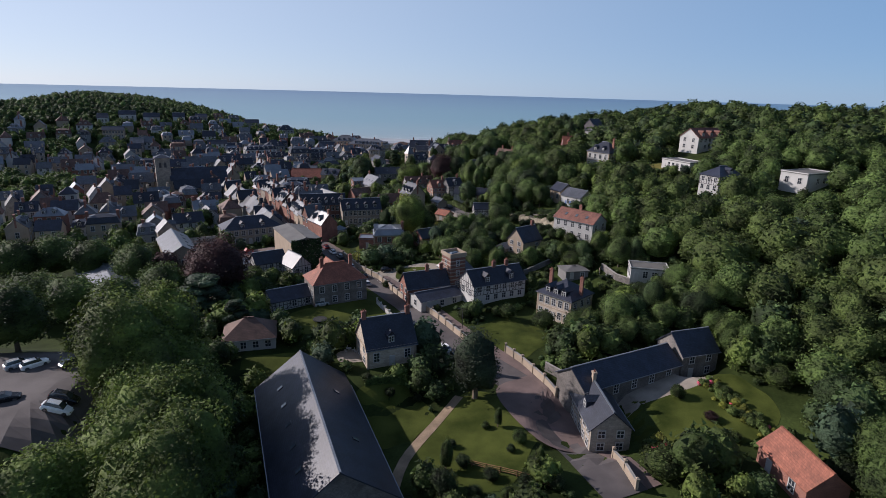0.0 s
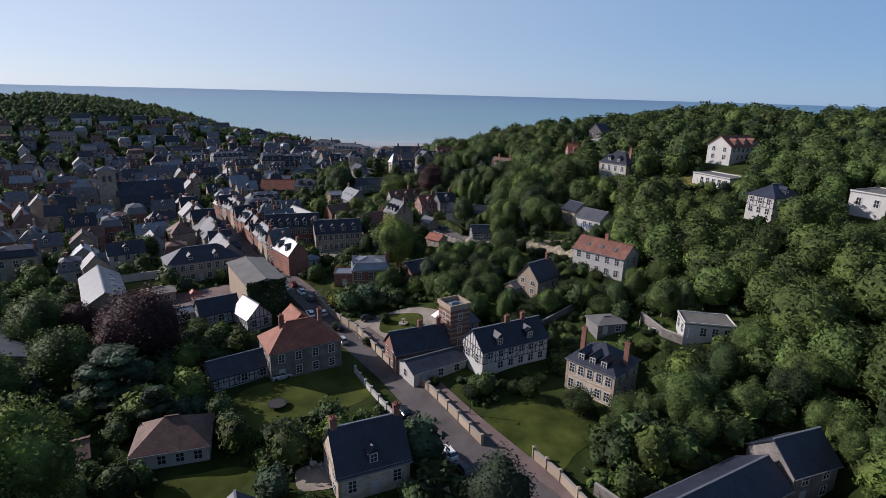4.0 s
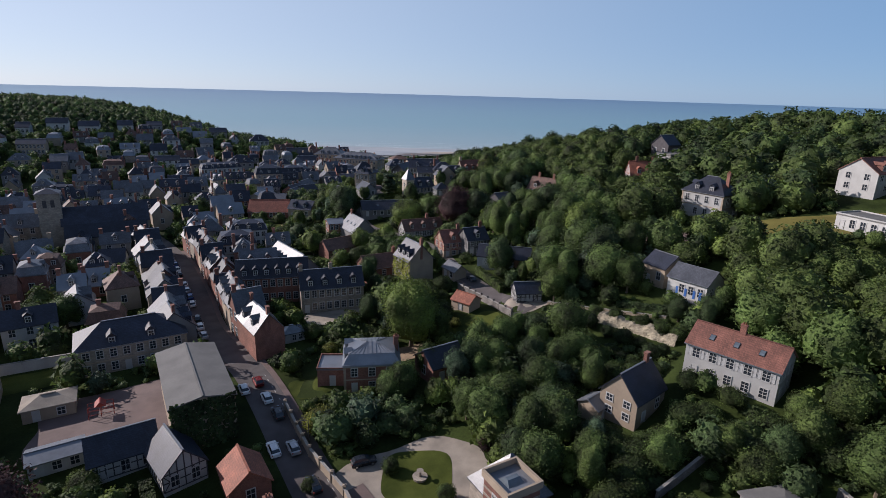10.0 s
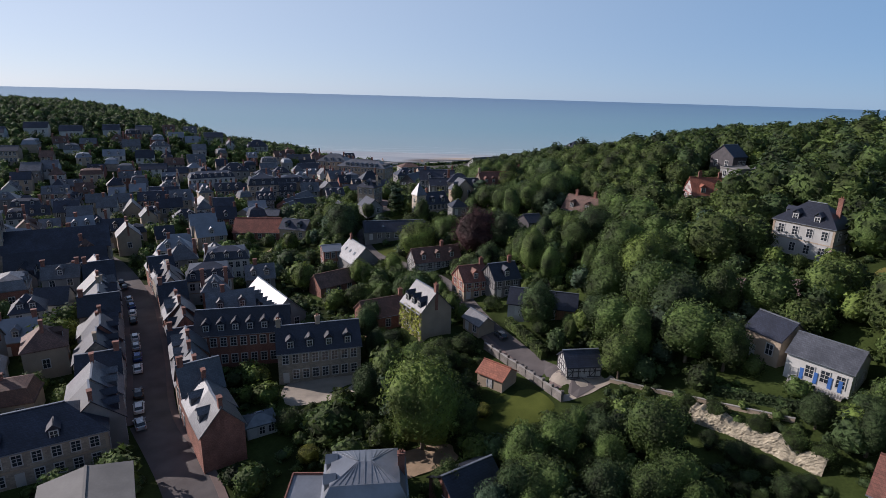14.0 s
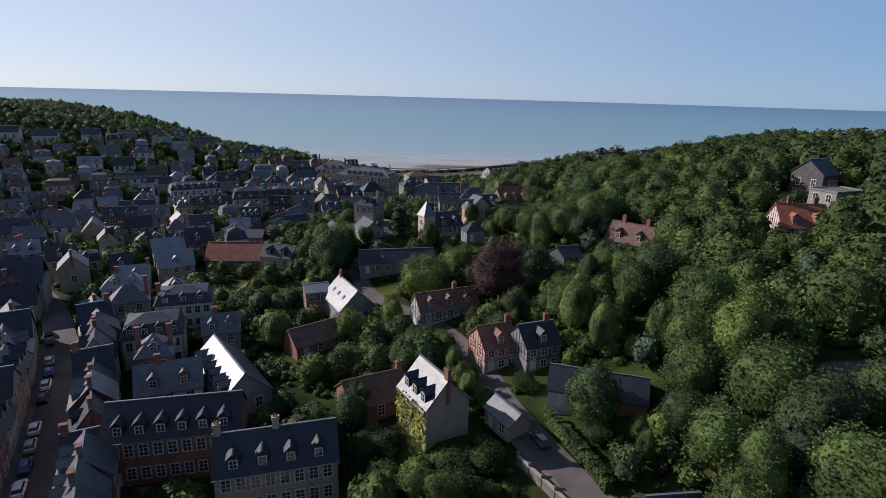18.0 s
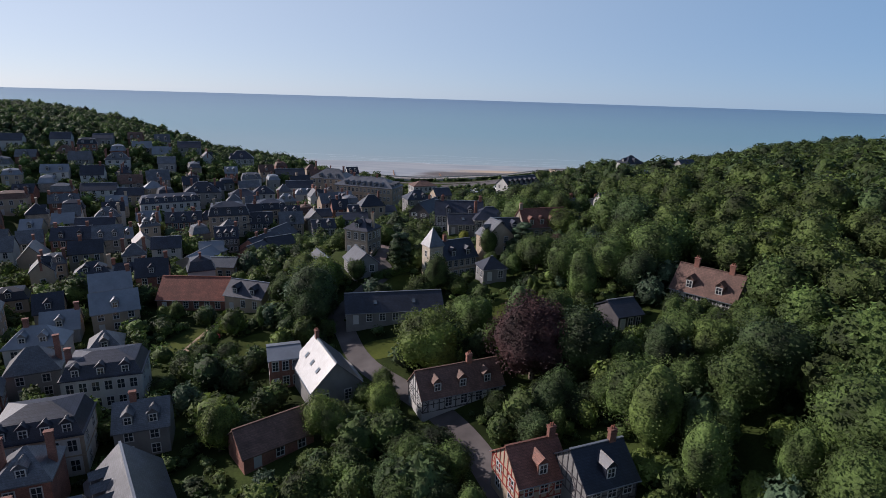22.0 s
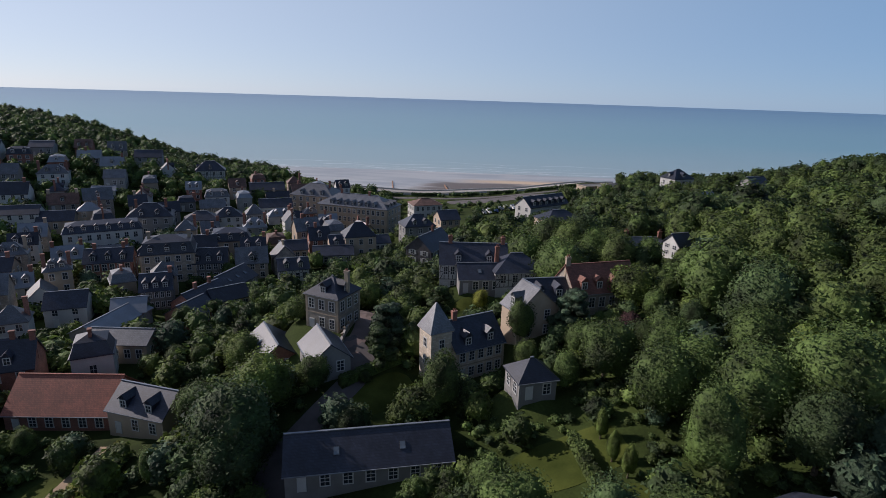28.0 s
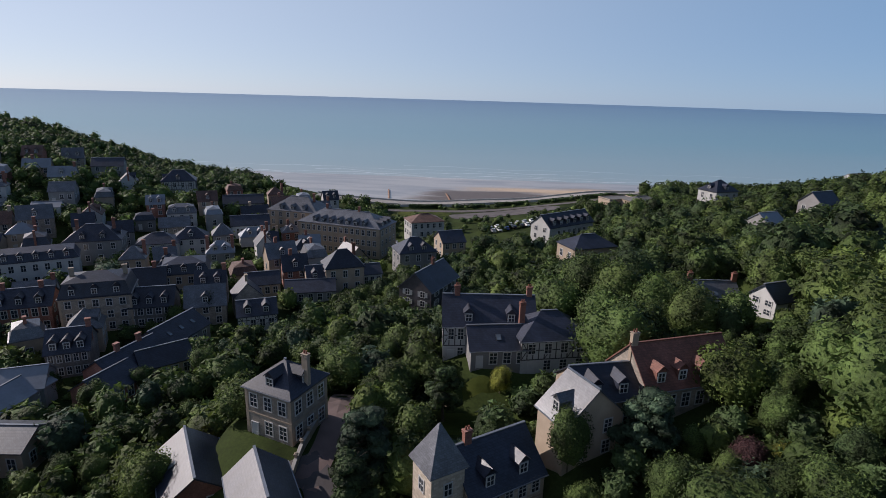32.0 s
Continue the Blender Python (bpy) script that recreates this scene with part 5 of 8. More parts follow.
# weighted to pale renders, which stand in for haze over the town
WALLS = (BRICK, RENDER, CREAM, GREYW, RENDER, STONE, CREAM)
KIND = {BRICK: "brick", FLINT: "flint", CREAM: "cream-rendered", GREYW: "grey-rendered", STONE: "limestone", RENDER: "white-rendered"}
for side, first, last, gap in ((1, 5, 104, 6.3), (-1, 21, 104, 7.4)):
    for i, (p, head) in enumerate(along(STREET, gap, side * 4.3, first, last)):
        w = BRICK if side > 0 and i < 2 else rnd.choice((BRICK, BRICK, BRICK, STONE, CREAM) if side > 0 else WALLS)
        W, he = rnd.uniform(6.2, 7.2) if side > 0 else rnd.uniform(7, 9), rnd.uniform(5.4, 8.0)
        q = p + Vector((math.sin(radians(head)), -math.cos(radians(head)))) * side * W / 2
        face = "b" if side > 0 else "f"
        across = i % 4 == 2
        turn = head + (90 if across else 0) + rnd.uniform(-2, 2)
        # mostly dark slates on the left row: shade of its street slopes put into colour
        house(f"{KIND[w]} terraced house with {'a gable towards the street' if across else 'slate roof and dormers'}", q.x, q.y, None, turn, *((W, gap) if across else (gap, W)), he, he + rnd.uniform(3.2, 4.6), "gable", w,
              rnd.choice((SLATE, SLATE_PALE, SLATE_PALE) if side > 0 else (SLATE, SLATE, SLATE_PALE)), d=1, chim=(rnd.choice((-0.85, 0.85)),), dorm="" if across else rnd.choice((f"{face}1", f"{face}2", f"{face}2")), win="l2x2 r2x2" if across else "f3x2",
              group="terraced houses along the street", name="terraced_house", door=f"{face}1")

placed = 0
for _ in range(30000):
    x, y = rnd.uniform(-330, -40), rnd.uniform(190, 585)
    v = float(valley(y))
    s = -(x + 120) * 0.75 + (min(y, 520) - 440) * 0.66
    if x > v + 26 or s > 130 or y > 560 + (x + 60) * 0.1 or (x < -190 and y < 330) or (y > 500 and x > -85) or (x > -84 and 345 < y < 425) or (x > -76 and 285 < y < 350):
        continue
    L, W = rnd.uniform(6.0, 11.5), rnd.uniform(5.6, 7.8)
    if s > 60 and rnd.random() < 0.55 or not clear(x, y, L * 0.42 + (2.5 if s > 60 else 0.0)):
        continue
    w = rnd.choice(WALLS)
    he = rnd.choice((3.6, 5.4, 5.8, 6.6, 7.2)) if s < 60 else rnd.choice((3.4, 5.0))
    style = rnd.choice(("gable", "gable", "gable", "hip", "mansard"))
    head = rnd.choice((24, 32, 30, 26, 118, 124)) + rnd.uniform(-6, 6)
    # many pale roofs too: the lightening by haze is put into the colours
    house(f"{KIND[w]} town house with {'mansard' if style == 'mansard' else 'hipped' if style == 'hip' else 'gabled'} roof", x, y, None, head, L, W, he, he + rnd.uniform(2.8, 4.2), style, w,
          rnd.choice((SLATE, SLATE_PALE, SLATE_PALE, ZINC, SLATE, TILE_BROWN)), d=0, chim=rnd.choice(((), (0.9,), (-0.9, 0.9), (-0.3,))), dorm=rnd.choice(("", "", "f1", "f2", "f2")), group="houses of the old town",
          win=f"f{2 if L < 9 else 3}x{1 if he < 5 else 2}" + (" l1x1" if x > -160 else ""))
    placed += 1
    if placed > 235:
        break

# the church
ch = thing("church", pose(-147.3, 290, gz(-147.3, 290), 0, 0, 30), "stone church with a square tower and slate roofs", "church")
part("tower_wall", Shape().box(0, 0, 8.5, 7, 7, 23).box(0, 0, 19.6, 7.5, 7.5, 0.5).box(0, 0, 12, 7.3, 7.3, 0.4), STONE, ch)
part("tower_roof", Shape().hull([(-3.9, -3.9, 20), (3.9, -3.9, 20), (3.9, 3.9, 20), (-3.9, 3.9, 20)], [(-.2, -.2, 21.6), (.2, -.2, 21.6), (.2, .2, 21.6), (-.2, .2, 21.6)]), SLATE, ch)
part("nave_wall", Shape().box(17, 0, 2.5, 28, 11, 12), STONE, ch)
part("nave_roof", gable_roof(28, 11, 8.5, 14), SLATE, ch, at=pose(17, 0, 0))
part("aisle_roof", gable_roof(26, 7, 5, 9), SLATE, ch, at=pose(17, -8, 0))
part("aisle_wall", Shape().box(17, -8, 1, 26, 7, 8), STONE, ch)
for i in range(6):
    put_window(ch, "f", 6 + i * 4.3, 1.5, 28, 23, 1.2, 2.6, "plain", 1)
for sd in "flr":
    for u in (-1.2, 1.2):
        part("louvre", Shape().box(0, -0.02, 1.3, 1.2, 0.16, 2.6).box(0, -0.1, 0.6, 1.1, 0.08, 0.1).box(0, -0.1, 1.2, 1.1, 0.08, 0.1).box(0, -0.1, 1.8, 1.1, 0.08, 0.1), TIMBER, ch, at=pose(0, 0, 0, 0, 0, SIDES[sd]) @ pose(u, -3.5, 15))
for u in np.arange(-2, 32, 3):
    FOOT.append((-147.3 + u * 0.87, 290 + u * 0.5, 8))

# ---- walls, hedges, cars ----
def spread(pts, gap):
    out = []
    for a, b in zip(pts, pts[1:]):
        a, b = Vector(a), Vector(b)
        n = max(1, round((b - a).length / gap))
        out += [a.lerp(b, i / n) for i in range(n)]
    return out + [Vector(pts[-1])]


def garden_wall(pts, h, th, mat, label, gap=4.0, pillar=0.45, name="garden_wall"):
    """A wall along a line: panels with a coping between pillars."""
    q = spread(pts, gap)
    root = thing(name, pose(q[0].x, q[0].y, gz(*q[0])), label, "wall")
    o = Vector((q[0].x, q[0].y, gz(*q[0])))
    for a, b in zip(q, q[1:]):
        za, zb = gz(*a), gz(*b)
        d = (b - a).normalized()
        n = Vector((-d.y, d.x)) * th / 2
        ring = lambda k, lo, hi: ([Vector((p.x, p.y, z + lo)) - o for p, z in ((a - n * k, za), (b - n * k, zb), (b + n * k, zb), (a + n * k, za))],
                                  [Vector((p.x, p.y, z + hi)) - o for p, z in ((a - n * k, za), (b - n * k, zb), (b + n * k, zb), (a + n * k, za))])
        panel = part("panel", Shape().hull(*ring(1, -0.6, h)), mat, root)
        part("coping", Shape().hull(*ring(1.5, h, h + 0.09)), CONCRETE, panel)
        FOOT.append((a.x, a.y, 1.2))
        for v in (2.5, 5.5, 9):
            VIEW.append((a.x - v * 0.2, a.y - v, 3.0, 1.0 + v * 0.3))
    if pillar:
        for a in q:
            m = pose(a.x - o.x, a.y - o.y, gz(*a) - o.z)
            part("pillar", kept(("pillar", h, pillar, mat.name), lambda: Shape().box(0, 0, h / 2, pillar, pillar, h + 0.9).box(0, 0, h + 0.5, pillar + 0.14, pillar + 0.14, 0.12).box(0, 0, h + 0.62, pillar, pillar, 0.14, taper=0.4).mesh("pillar", mat)), None, root, at=m)
    return root


def hedge(pts, h, w, leaf, label):
    """A clipped hedge: leaf sprays over a boxy core along a line."""
    rnd = random.Random(int(pts[0][0] * 10))
    s = Shape()
    q = spread(pts, 1.2)
    for a, b in zip(q, q[1:]):
        d = b - a
        ang = math.atan2(d.y, d.x)
        c = (a + b) / 2
        z = gz(*c)
        k = rnd.uniform(0.9, 1.08)
        s.box(c.x, c.y, z + h * k / 2 - 0.2, d.length * 1.1, w * 0.85, h * k * 0.95 + 0.4, 0, ang, 0.9)
        for _ in range(int(26 * h * max(w, 0.8))):
            u, v, t = rnd.uniform(-0.6, 0.6) * d.length, rnd.uniform(-0.5, 0.5) * w, rnd.uniform(0.05, 1) * h * k
            face = rnd.random()
            nrm = Vector((0, 0, 1))
            if face < 0.3:
                v, nrm = -w / 2, Vector((math.sin(ang), -math.cos(ang), 0.3))
            elif face < 0.5:
                v, nrm = w / 2, Vector((-math.sin(ang), math.cos(ang), 0.3))
            else:
                t = h * k
            p = Vector((c.x + u * math.cos(ang) - v * math.sin(ang), c.y + u * math.sin(ang) + v * math.cos(ang), z + t))
            nrm = (nrm + Vector((rnd.gauss(0, .4), rnd.gauss(0, .4), rnd.gauss(0, .4)))).normalized()
            e = nrm.orthogonal().normalized() * rnd.uniform(0.12, 0.26)
            g = nrm.cross(e)
            s.face([p - e, p - g, p + e, p + g])
        FOOT.append((c.x, c.y, w * 0.6))
    return tagged(part("hedge", s, leaf), label, "hedge")


PAINT = {"white": (0.75, 0.75, 0.74), "silver": (0.42, 0.43, 0.44), "dark grey": (0.06, 0.065, 0.07), "black": (0.015, 0.016, 0.018), "dark red": (0.16, 0.015, 0.015), "blue": (0.03, 0.07, 0.2)}
CARS = {}


def car_thing(colour, m):
    paint = material("paint_" + colour.replace(" ", "_"), PAINT[colour], 0.25, metal=0.0 if colour == "white" else 0.3, vary=0.04, grain=2, blotch=1, bump=0, spec=0.6)
    root = thing("car", m, f"{colour} hatchback car parked in the village", "car", "parked cars")
    sec = lambda x, w, z: [(x, -w, z[0]), (x, w, z[0]), (x, w * 1.02, z[1]), (x, w * 0.8, z[2]), (x, -w * 0.8, z[2]), (x, -w * 1.02, z[1])]
    s = Shape()
    stations = [(-2.05, .72, (.32, .6, .85)), (-1.85, .84, (.25, .75, .98)), (-1.0, .88, (.22, .8, 1.0)), (0.6, .88, (.22, .8, .98)), (1.2, .87, (.22, .75, .9)), (1.85, .82, (.25, .62, .74)), (2.1, .66, (.34, .5, .6))]
    rings = [sec(*q) for q in stations]
    base = 0
    for r in rings:
        s.v += r
    for k in range(len(rings) - 1):
        for i in range(6):
            s.f.append((k * 6 + i, k * 6 + (i + 1) % 6, k * 6 + 6 + (i + 1) % 6, k * 6 + 6 + i))
            s.m.append(0)
    s.f += [(5, 4, 3, 2, 1, 0), tuple(range(len(s.v) - 6, len(s.v)))]
    s.m += [0, 0]
    part("body", s, paint, root)
    low = [(-1.8, -.72, .97), (1.0, -.72, .95), (1.0, .72, .95), (-1.8, .72, .97)]
    top = [(-1.45, -.58, 1.42), (0.25, -.58, 1.44), (0.25, .58, 1.44), (-1.45, .58, 1.42)]
    part("glasshouse", Shape().hull(low, top), GLASS, root)
    part("roof", Shape().hull([(x, y, z - .02) for x, y, z in top], [(x * 0.97 - .02, y * 0.93, z + .06) for x, y, z in top]), paint, root)
    for e in (-1, 1):
        part("headlight", Shape().box(1.98, e * .52, .62, .14, .3, .14), CHROME, root)
        part("tail_light", Shape().box(-1.98, e * .62, .78, .14, .2, .2), REDPAINT, root)
        part("mirror", Shape().box(.75, e * .95, .98, .14, .18, .12), paint, root)
        for x in (-1.28, 1.3):
            w = part("wheel", kept("tyre", lambda: Shape().tube((0, -.1, 0), (0, .1, 0), .31, .31, 16).mesh("wheel", RUBBER)), None, root, at=pose(x, e * .8, .31))
            part("rim", kept("rim", lambda: Shape().tube((0, -.115, 0), (0, .115, 0), .2, .2, 10).mesh("rim", CHROME)), None, w)
    return root


def car(colour, x, y, rz):
    z = gz(x, y) + 0.13
    slope = math.degrees(math.atan((gz(x + math.cos(radians(rz)), y + math.sin(radians(rz))) - gz(x - math.cos(radians(rz)), y - math.sin(radians(rz)))) / 2))
    m = pose(x, y, z, 0, -slope, rz)
    if colour not in CARS:
        CARS[colour] = car_thing(colour, m)
        return CARS[colour]
    return copy_thing(CARS[colour], m)


# ---- garden walls, hedges and cars ----
garden_wall([(30.8, 69.5), (29.9, 78.0)], 1.6, 0.3, CREAM, "pale street wall with pillars", 4.0, 0.45, "garden_wall")
garden_wall([(23.9, 96.0), (18.9, 108.1), (15.8, 113.6)], 1.8, 0.3, CREAM, "pale garden wall with square pillars along the street", 4.0, 0.45, "garden_wall")
garden_wall([(7.7, 117.5), (-1.3, 134.8), (-9.3, 146.4)], 1.7, 0.3, CREAM, "pale garden wall with square pillars along the street", 4.0, 0.45, "garden_wall")
garden_wall([(-9.7, 145.5), (-18.7, 162.1), (-26.1, 171.5), (-33.6, 184.6)], 1.7, 0.3, CREAM, "pale garden wall with square pillars along the street", 4.0, 0.45, "garden_wall")
garden_wall([(-7.5, 125.4), (-12.7, 134.5), (-16.9, 142.5)], 1.2, 0.25, RENDER, "low white wall with pillars beside the lawn", 3.0, 0.4, "garden_wall")
garden_wall([(-95.5, 195.4), (-84.6, 201.5)], 2.4, 0.3, RENDER, "tall white wall behind the school", 6.0, 0.0, "garden_wall")
garden_wall([(26.9, 99.7), (23.3, 105.1)], 2.0, 0.3, FLINT, "stone wall beside the barn", 4.0, 0.0, "garden_wall")
garden_wall([(0.4, 239.4), (7.6, 226.9), (12.7, 217.4)], 1.6, 0.35, FLINT, "stone retaining wall along the lane", 3.0, 0.4, "garden_wall")


def rough_bank(pts, h, label):
    """A rough face of rubble and chalk that holds up a terrace."""
    q, sh = spread(pts, 0.25), Shape()
    rows = 16
    for i, p in enumerate(q):
        d = (q[min(i + 1, len(q) - 1)] - q[max(i - 1, 0)]).normalized()
        n, top = Vector((-d.y, d.x)), h * (0.75 + 0.35 * noise.noise((i * 0.09, 0, 5)) + 0.1 * noise.noise((i * 0.4, 3, 5)))
        for j in range(rows + 2):
            t = min(j, rows) / rows
            lean = -0.9 * t + (0.2 * noise.noise((p.x * 0.9, p.y * 0.9, t * h * 0.9)) + 0.16 * noise.noise((p.x * 3.1, p.y * 3.1, t * h * 3.1)) if j <= rows else -1.6)
            v = p - n * lean
            sh.v.append((v.x, v.y, gz(*p) - 0.5 + t * top + (0.1 if j > rows else 0)))
    k = rows + 2
    for i in range(len(q) - 1):
        for j in range(k - 1):
            sh.f.append((i * k + j, i * k + k + j, i * k + k + j + 1, i * k + j + 1))
            sh.m.append(0)
        FOOT.append((q[i].x, q[i].y, 1.2))
        for v in (2.5, 5.5, 9):
            VIEW.append((q[i].x - v * 0.2, q[i].y - v, 3.0, 0.8 + v * 0.2))
    return tagged(part("retaining_wall", sh, RUBBLE), label, "wall")


rough_bank([(30.4, 208.2), (35.0, 203.0), (38.5, 198.3), (42.0, 193.5)], 3.4, "rough pale rubble bank below the terrace")
garden_wall([(22.0, 221.1), (33.7, 212.0), (44.1, 203.4)], 0.7, 0.25, CREAM, "low pale wall along the terrace path", 5.0, 0.0, "garden_wall")
garden_wall([(48.5, 154.7), (50.3, 146.5), (52.9, 142.3)], 1.8, 0.4, FLINT, "stone terrace wall below the bungalow", 4.0, 0.0, "garden_wall")
garden_wall([(26.0, 158.3), (37.2, 165.4)], 1.6, 0.3, FLINT, "stone wall between gardens", 5.0, 0.0, "garden_wall")
garden_wall([(-38.5, 354.6), (-38.8, 360.3), (-38.5, 365.9)], 1.2, 0.3, CREAM, "pale wall beside the alley", 3.0, 0.4, "garden_wall")
garden_wall([(-42.1, 316.8), (-34.0, 306.7), (-30.2, 300.2)], 1.3, 0.3, CREAM, "pale wall beside the lane", 4.0, 0.0, "garden_wall")
hedge([(-13.9, 96.0), (-8.2, 98.1), (-1.7, 100.8)], 1.3, 1.2, LEAF, "clipped green hedge before the cottage")
hedge([(6.3, 248.7), (9.6, 239.9), (11.9, 232.2)], 2.2, 1.6, LEAF_LIGHT, "tall clipped hedge beside the lane")
hedge([(0.3, 329.8), (1.8, 320.9), (5.6, 314.6)], 1.9, 1.5, LEAF_LIGHT, "clipped hedge round the lawn")
hedge([(-36.0, 344.6), (-31.6, 349.2), (-26.4, 355.6)], 1.8, 1.6, LEAF, "clipped hedge beside the lawn")
hedge([(-37.3, 217.7), (-31.8, 218.8), (-25.6, 224.4)], 1.5, 1.4, LEAF, "clipped hedge along the yard")
hedge([(-26.9, 186.7), (-22.4, 188.1), (-19.0, 188.4)], 1.3, 1.2, LEAF, "clipped hedge before the brick villa")
hedge([(-49.1, 163.7), (-43.0, 154.1)], 1.6, 1.8, LEAF, "thick clipped hedge in the garden")
hedge([(8.5, 403.1), (14.0, 403.3), (19.0, 402.1)], 1.8, 2.0, LEAF, "hedge below the stone house")
hedge([(36.6, 213.4), (41.6, 209.1), (46.5, 204.9)], 1.4, 1.4, LEAF_DARK, "dark hedge along the terrace")
car("white", 1.8, 114.9, 120)
car("black", -3.3, 123.8, 120)
car("black", -6.1, 127.2, 120)
car("dark grey", 3.9, 111.1, 120)
car("white", 1.2, 115.1, 120)
car("white", -38.0, 187.4, 120)
car("dark grey", -34.5, 182.5, 120)
car("white", -32.4, 172.6, 120)
car("silver", -29.2, 173.1, 120)
car("black", -23.7, 164.0, 120)
car("dark red", -41.6, 193.4, 120)
car("black", -16.8, 169.3, 20)
car("silver", -21.8, 156.8, 120)
car("white", -56.7, 71.9, 12)
car("black", -57.2, 74.4, 12)
car("white", -68.1, 83.7, 50)
car("silver", -70.8, 83.6, 50)
car("dark grey", -62.1, 84.3, 60)
car("black", -65.2, 73.2, 30)
car("white", -43.4, 190.3, 120)
car("silver", -31.7, 139.3, 30)
for i, (p, head) in enumerate(along([Vector(q) for q in ((-53.8, 207.8), (-60.7, 217.4), (-73.6, 240.1), (-91.5, 269.5), (-101.8, 283.8), (-119, 303.8))], 5.6, -2.1, 9, 100)):
    if i % 5 != 3:
        car(("silver", "white", "dark grey", "black", "white", "blue")[i % 6], p.x, p.y, head)
car("dark grey", 4.2, 243.6, 112)
car("black", -32.5, 301.3, 115)
car("white", 44.6, 312.6, -40)
car("white", 62.4, 199.4, -30)
car("white", 91.6, 180.5, -40)
car("silver", -9.6, 520.6, 100)
car("silver", -8.6, 515.4, 100)
car("white", -6.8, 522.5, 100)
car("white", -6.1, 516.9, 100)
car("white", -3.6, 524.0, 100)
car("blue", -3.1, 518.3, 100)
car("silver", -1.3, 525.9, 100)
car("black", -0.0, 519.7, 100)
car("white", 1.9, 527.8, 100)
car("black", 3.2, 521.1, 100)
car("silver", 5.1, 529.1, 100)
car("white", 5.6, 522.4, 100)
car("white", 8.1, 530.4, 100)
car("white", 8.3, 523.8, 100)
car("white", 10.5, 531.8, 100)
car("white", 11.8, 524.5, 100)
car("dark grey", 13.8, 532.5, 100)
car("black", 14.8, 525.2, 100)
car("blue", 16.9, 532.7, 100)
car("blue", 17.1, 526.0, 100)
car("white", 19.7, 533.9, 100)
car("silver", 20.5, 526.6, 100)
car("white", -51.0, 520.0, 60)
car("white", -49.4, 517.1, 60)
car("silver", -47.8, 514.2, 60)
car("blue", -46.3, 511.3, 60)
car("silver", -44.8, 508.4, 60)
car("dark grey", -43.2, 505.0, 60)
car("blue", -41.8, 502.1, 60)
car("dark grey", -40.3, 499.2, 60)
car("blue", -112.0, 482.7, 60)
car("black", -111.8, 484.6, 60)
car("blue", -111.8, 486.9, 60)
car("black", -111.5, 488.8, 60)
car("dark grey", -111.2, 490.7, 60)
car("black", -111.1, 493.1, 60)
car("black", -110.7, 495.0, 60)
car("blue", -110.6, 497.4, 60)
car("black", -110.2, 499.3, 60)


# ---- towers, fountain, shore ----
def square_tower(x, y, z, rz, w, h):
    """Square tower of brick and stone bands, with a parapet round a roof terrace."""
    root = thing("tower", pose(x, y, z, 0, 0, rz), "square tower of striped brick and flint with a roof terrace", "tower")
    part("wall", Shape().box(0, 0, h / 2 - 1.5, w, w, h + 3), BRICK, root)
    for i in range(int(h / 1.1)):
        part("stone_band", Shape().box(0, 0, 0.9 + i * 1.1, w + 0.06, w + 0.06, 0.34), STONE, root)
    for e in (-1, 1):
        part("parapet", Shape().box(0, e * (w / 2 + 0.1), h + 0.5, w + 0.5, 0.3, 1.0), CREAM, root)
        part("parapet", Shape().box(e * (w / 2 + 0.1), 0, h + 0.5, 0.3, w - 0.1, 1.0), CREAM, root)
    part("terrace", Shape().box(0, 0, h + 0.06, w, w, 0.12), ZINC, root)
    part("rooflight", Shape().hull([(-1.2, -1, h + .12), (1.2, -1, h + .12), (1.2, 1, h + .12), (-1.2, 1, h + .12)], [(-.9, -.3, h + .7), (.9, -.3, h + .7), (.9, .3, h + .7), (-.9, .3, h + .7)]), SKYLIGHT, root)
    for sd in "flr":
        for zz in (2.0, 5.2, 8.2):
            put_window(root, sd, 0, zz, w, w, 0.9, 1.6, "", 1)
    FOOT.append((x, y, w))


square_tower(4.3, 151.6, 3.4, 30, 5.0, 11.0)
house("stone house with pyramid roof behind the tower", 5.2, 158.6, 3.6, 30, 8.0, 8.0, 4.4, 9.8, "pyramid", STONE, SLATE_PALE, d=1, win="f2x2 r2x2")
house("pale stone gabled house among trees", 28.8, 178.2, None, 40, 9, 7, 4.5, 8.5, "gable", CREAM, SLATE, d=1, chim=(0.7,), win="f2x1 l2x2")
house("small garden pavilion with zinc roof", 22.5, 178.5, None, 40, 4, 4, 2.6, 3.8, "gable", CREAM, ZINC, d=1, win="f1x1")

ct = thing("castle_tower", pose(-20.4, 351.2, 11.2, 0, 0, 34), "square stone tower with a steep pyramid slate roof", "tower")
part("wall", Shape().box(0, 0, 3.2, 4.2, 4.2, 12.4), LIMESTONE, ct)
part("cornice", Shape().box(0, 0, 9.3, 4.6, 4.6, 0.3), CREAM, ct)
part("roof", Shape().hull([(-2.5, -2.5, 9.4), (2.5, -2.5, 9.4), (2.5, 2.5, 9.4), (-2.5, 2.5, 9.4)], [(-.1, -.1, 14.2), (.1, -.1, 14.2), (.1, .1, 14.2), (-.1, .1, 14.2)]), SLATE_PALE, ct)
for sd in "flr":
    for zz in (3, 6.4):
        put_window(ct, sd, 0, zz, 4.2, 4.2, 0.9, 1.5, "", 1)
FOOT.append((-20.4, 351.2, 4))

fx, fy = -7.6, 165.7
fo = thing("fountain", pose(fx, fy, gz(fx, fy) + 0.1), "small stone fountain in the round lawn", "fountain")
part("basin", Shape().tube((0, 0, 0), (0, 0, 0.45), 1.1, 1.2, 16), STONE, fo)
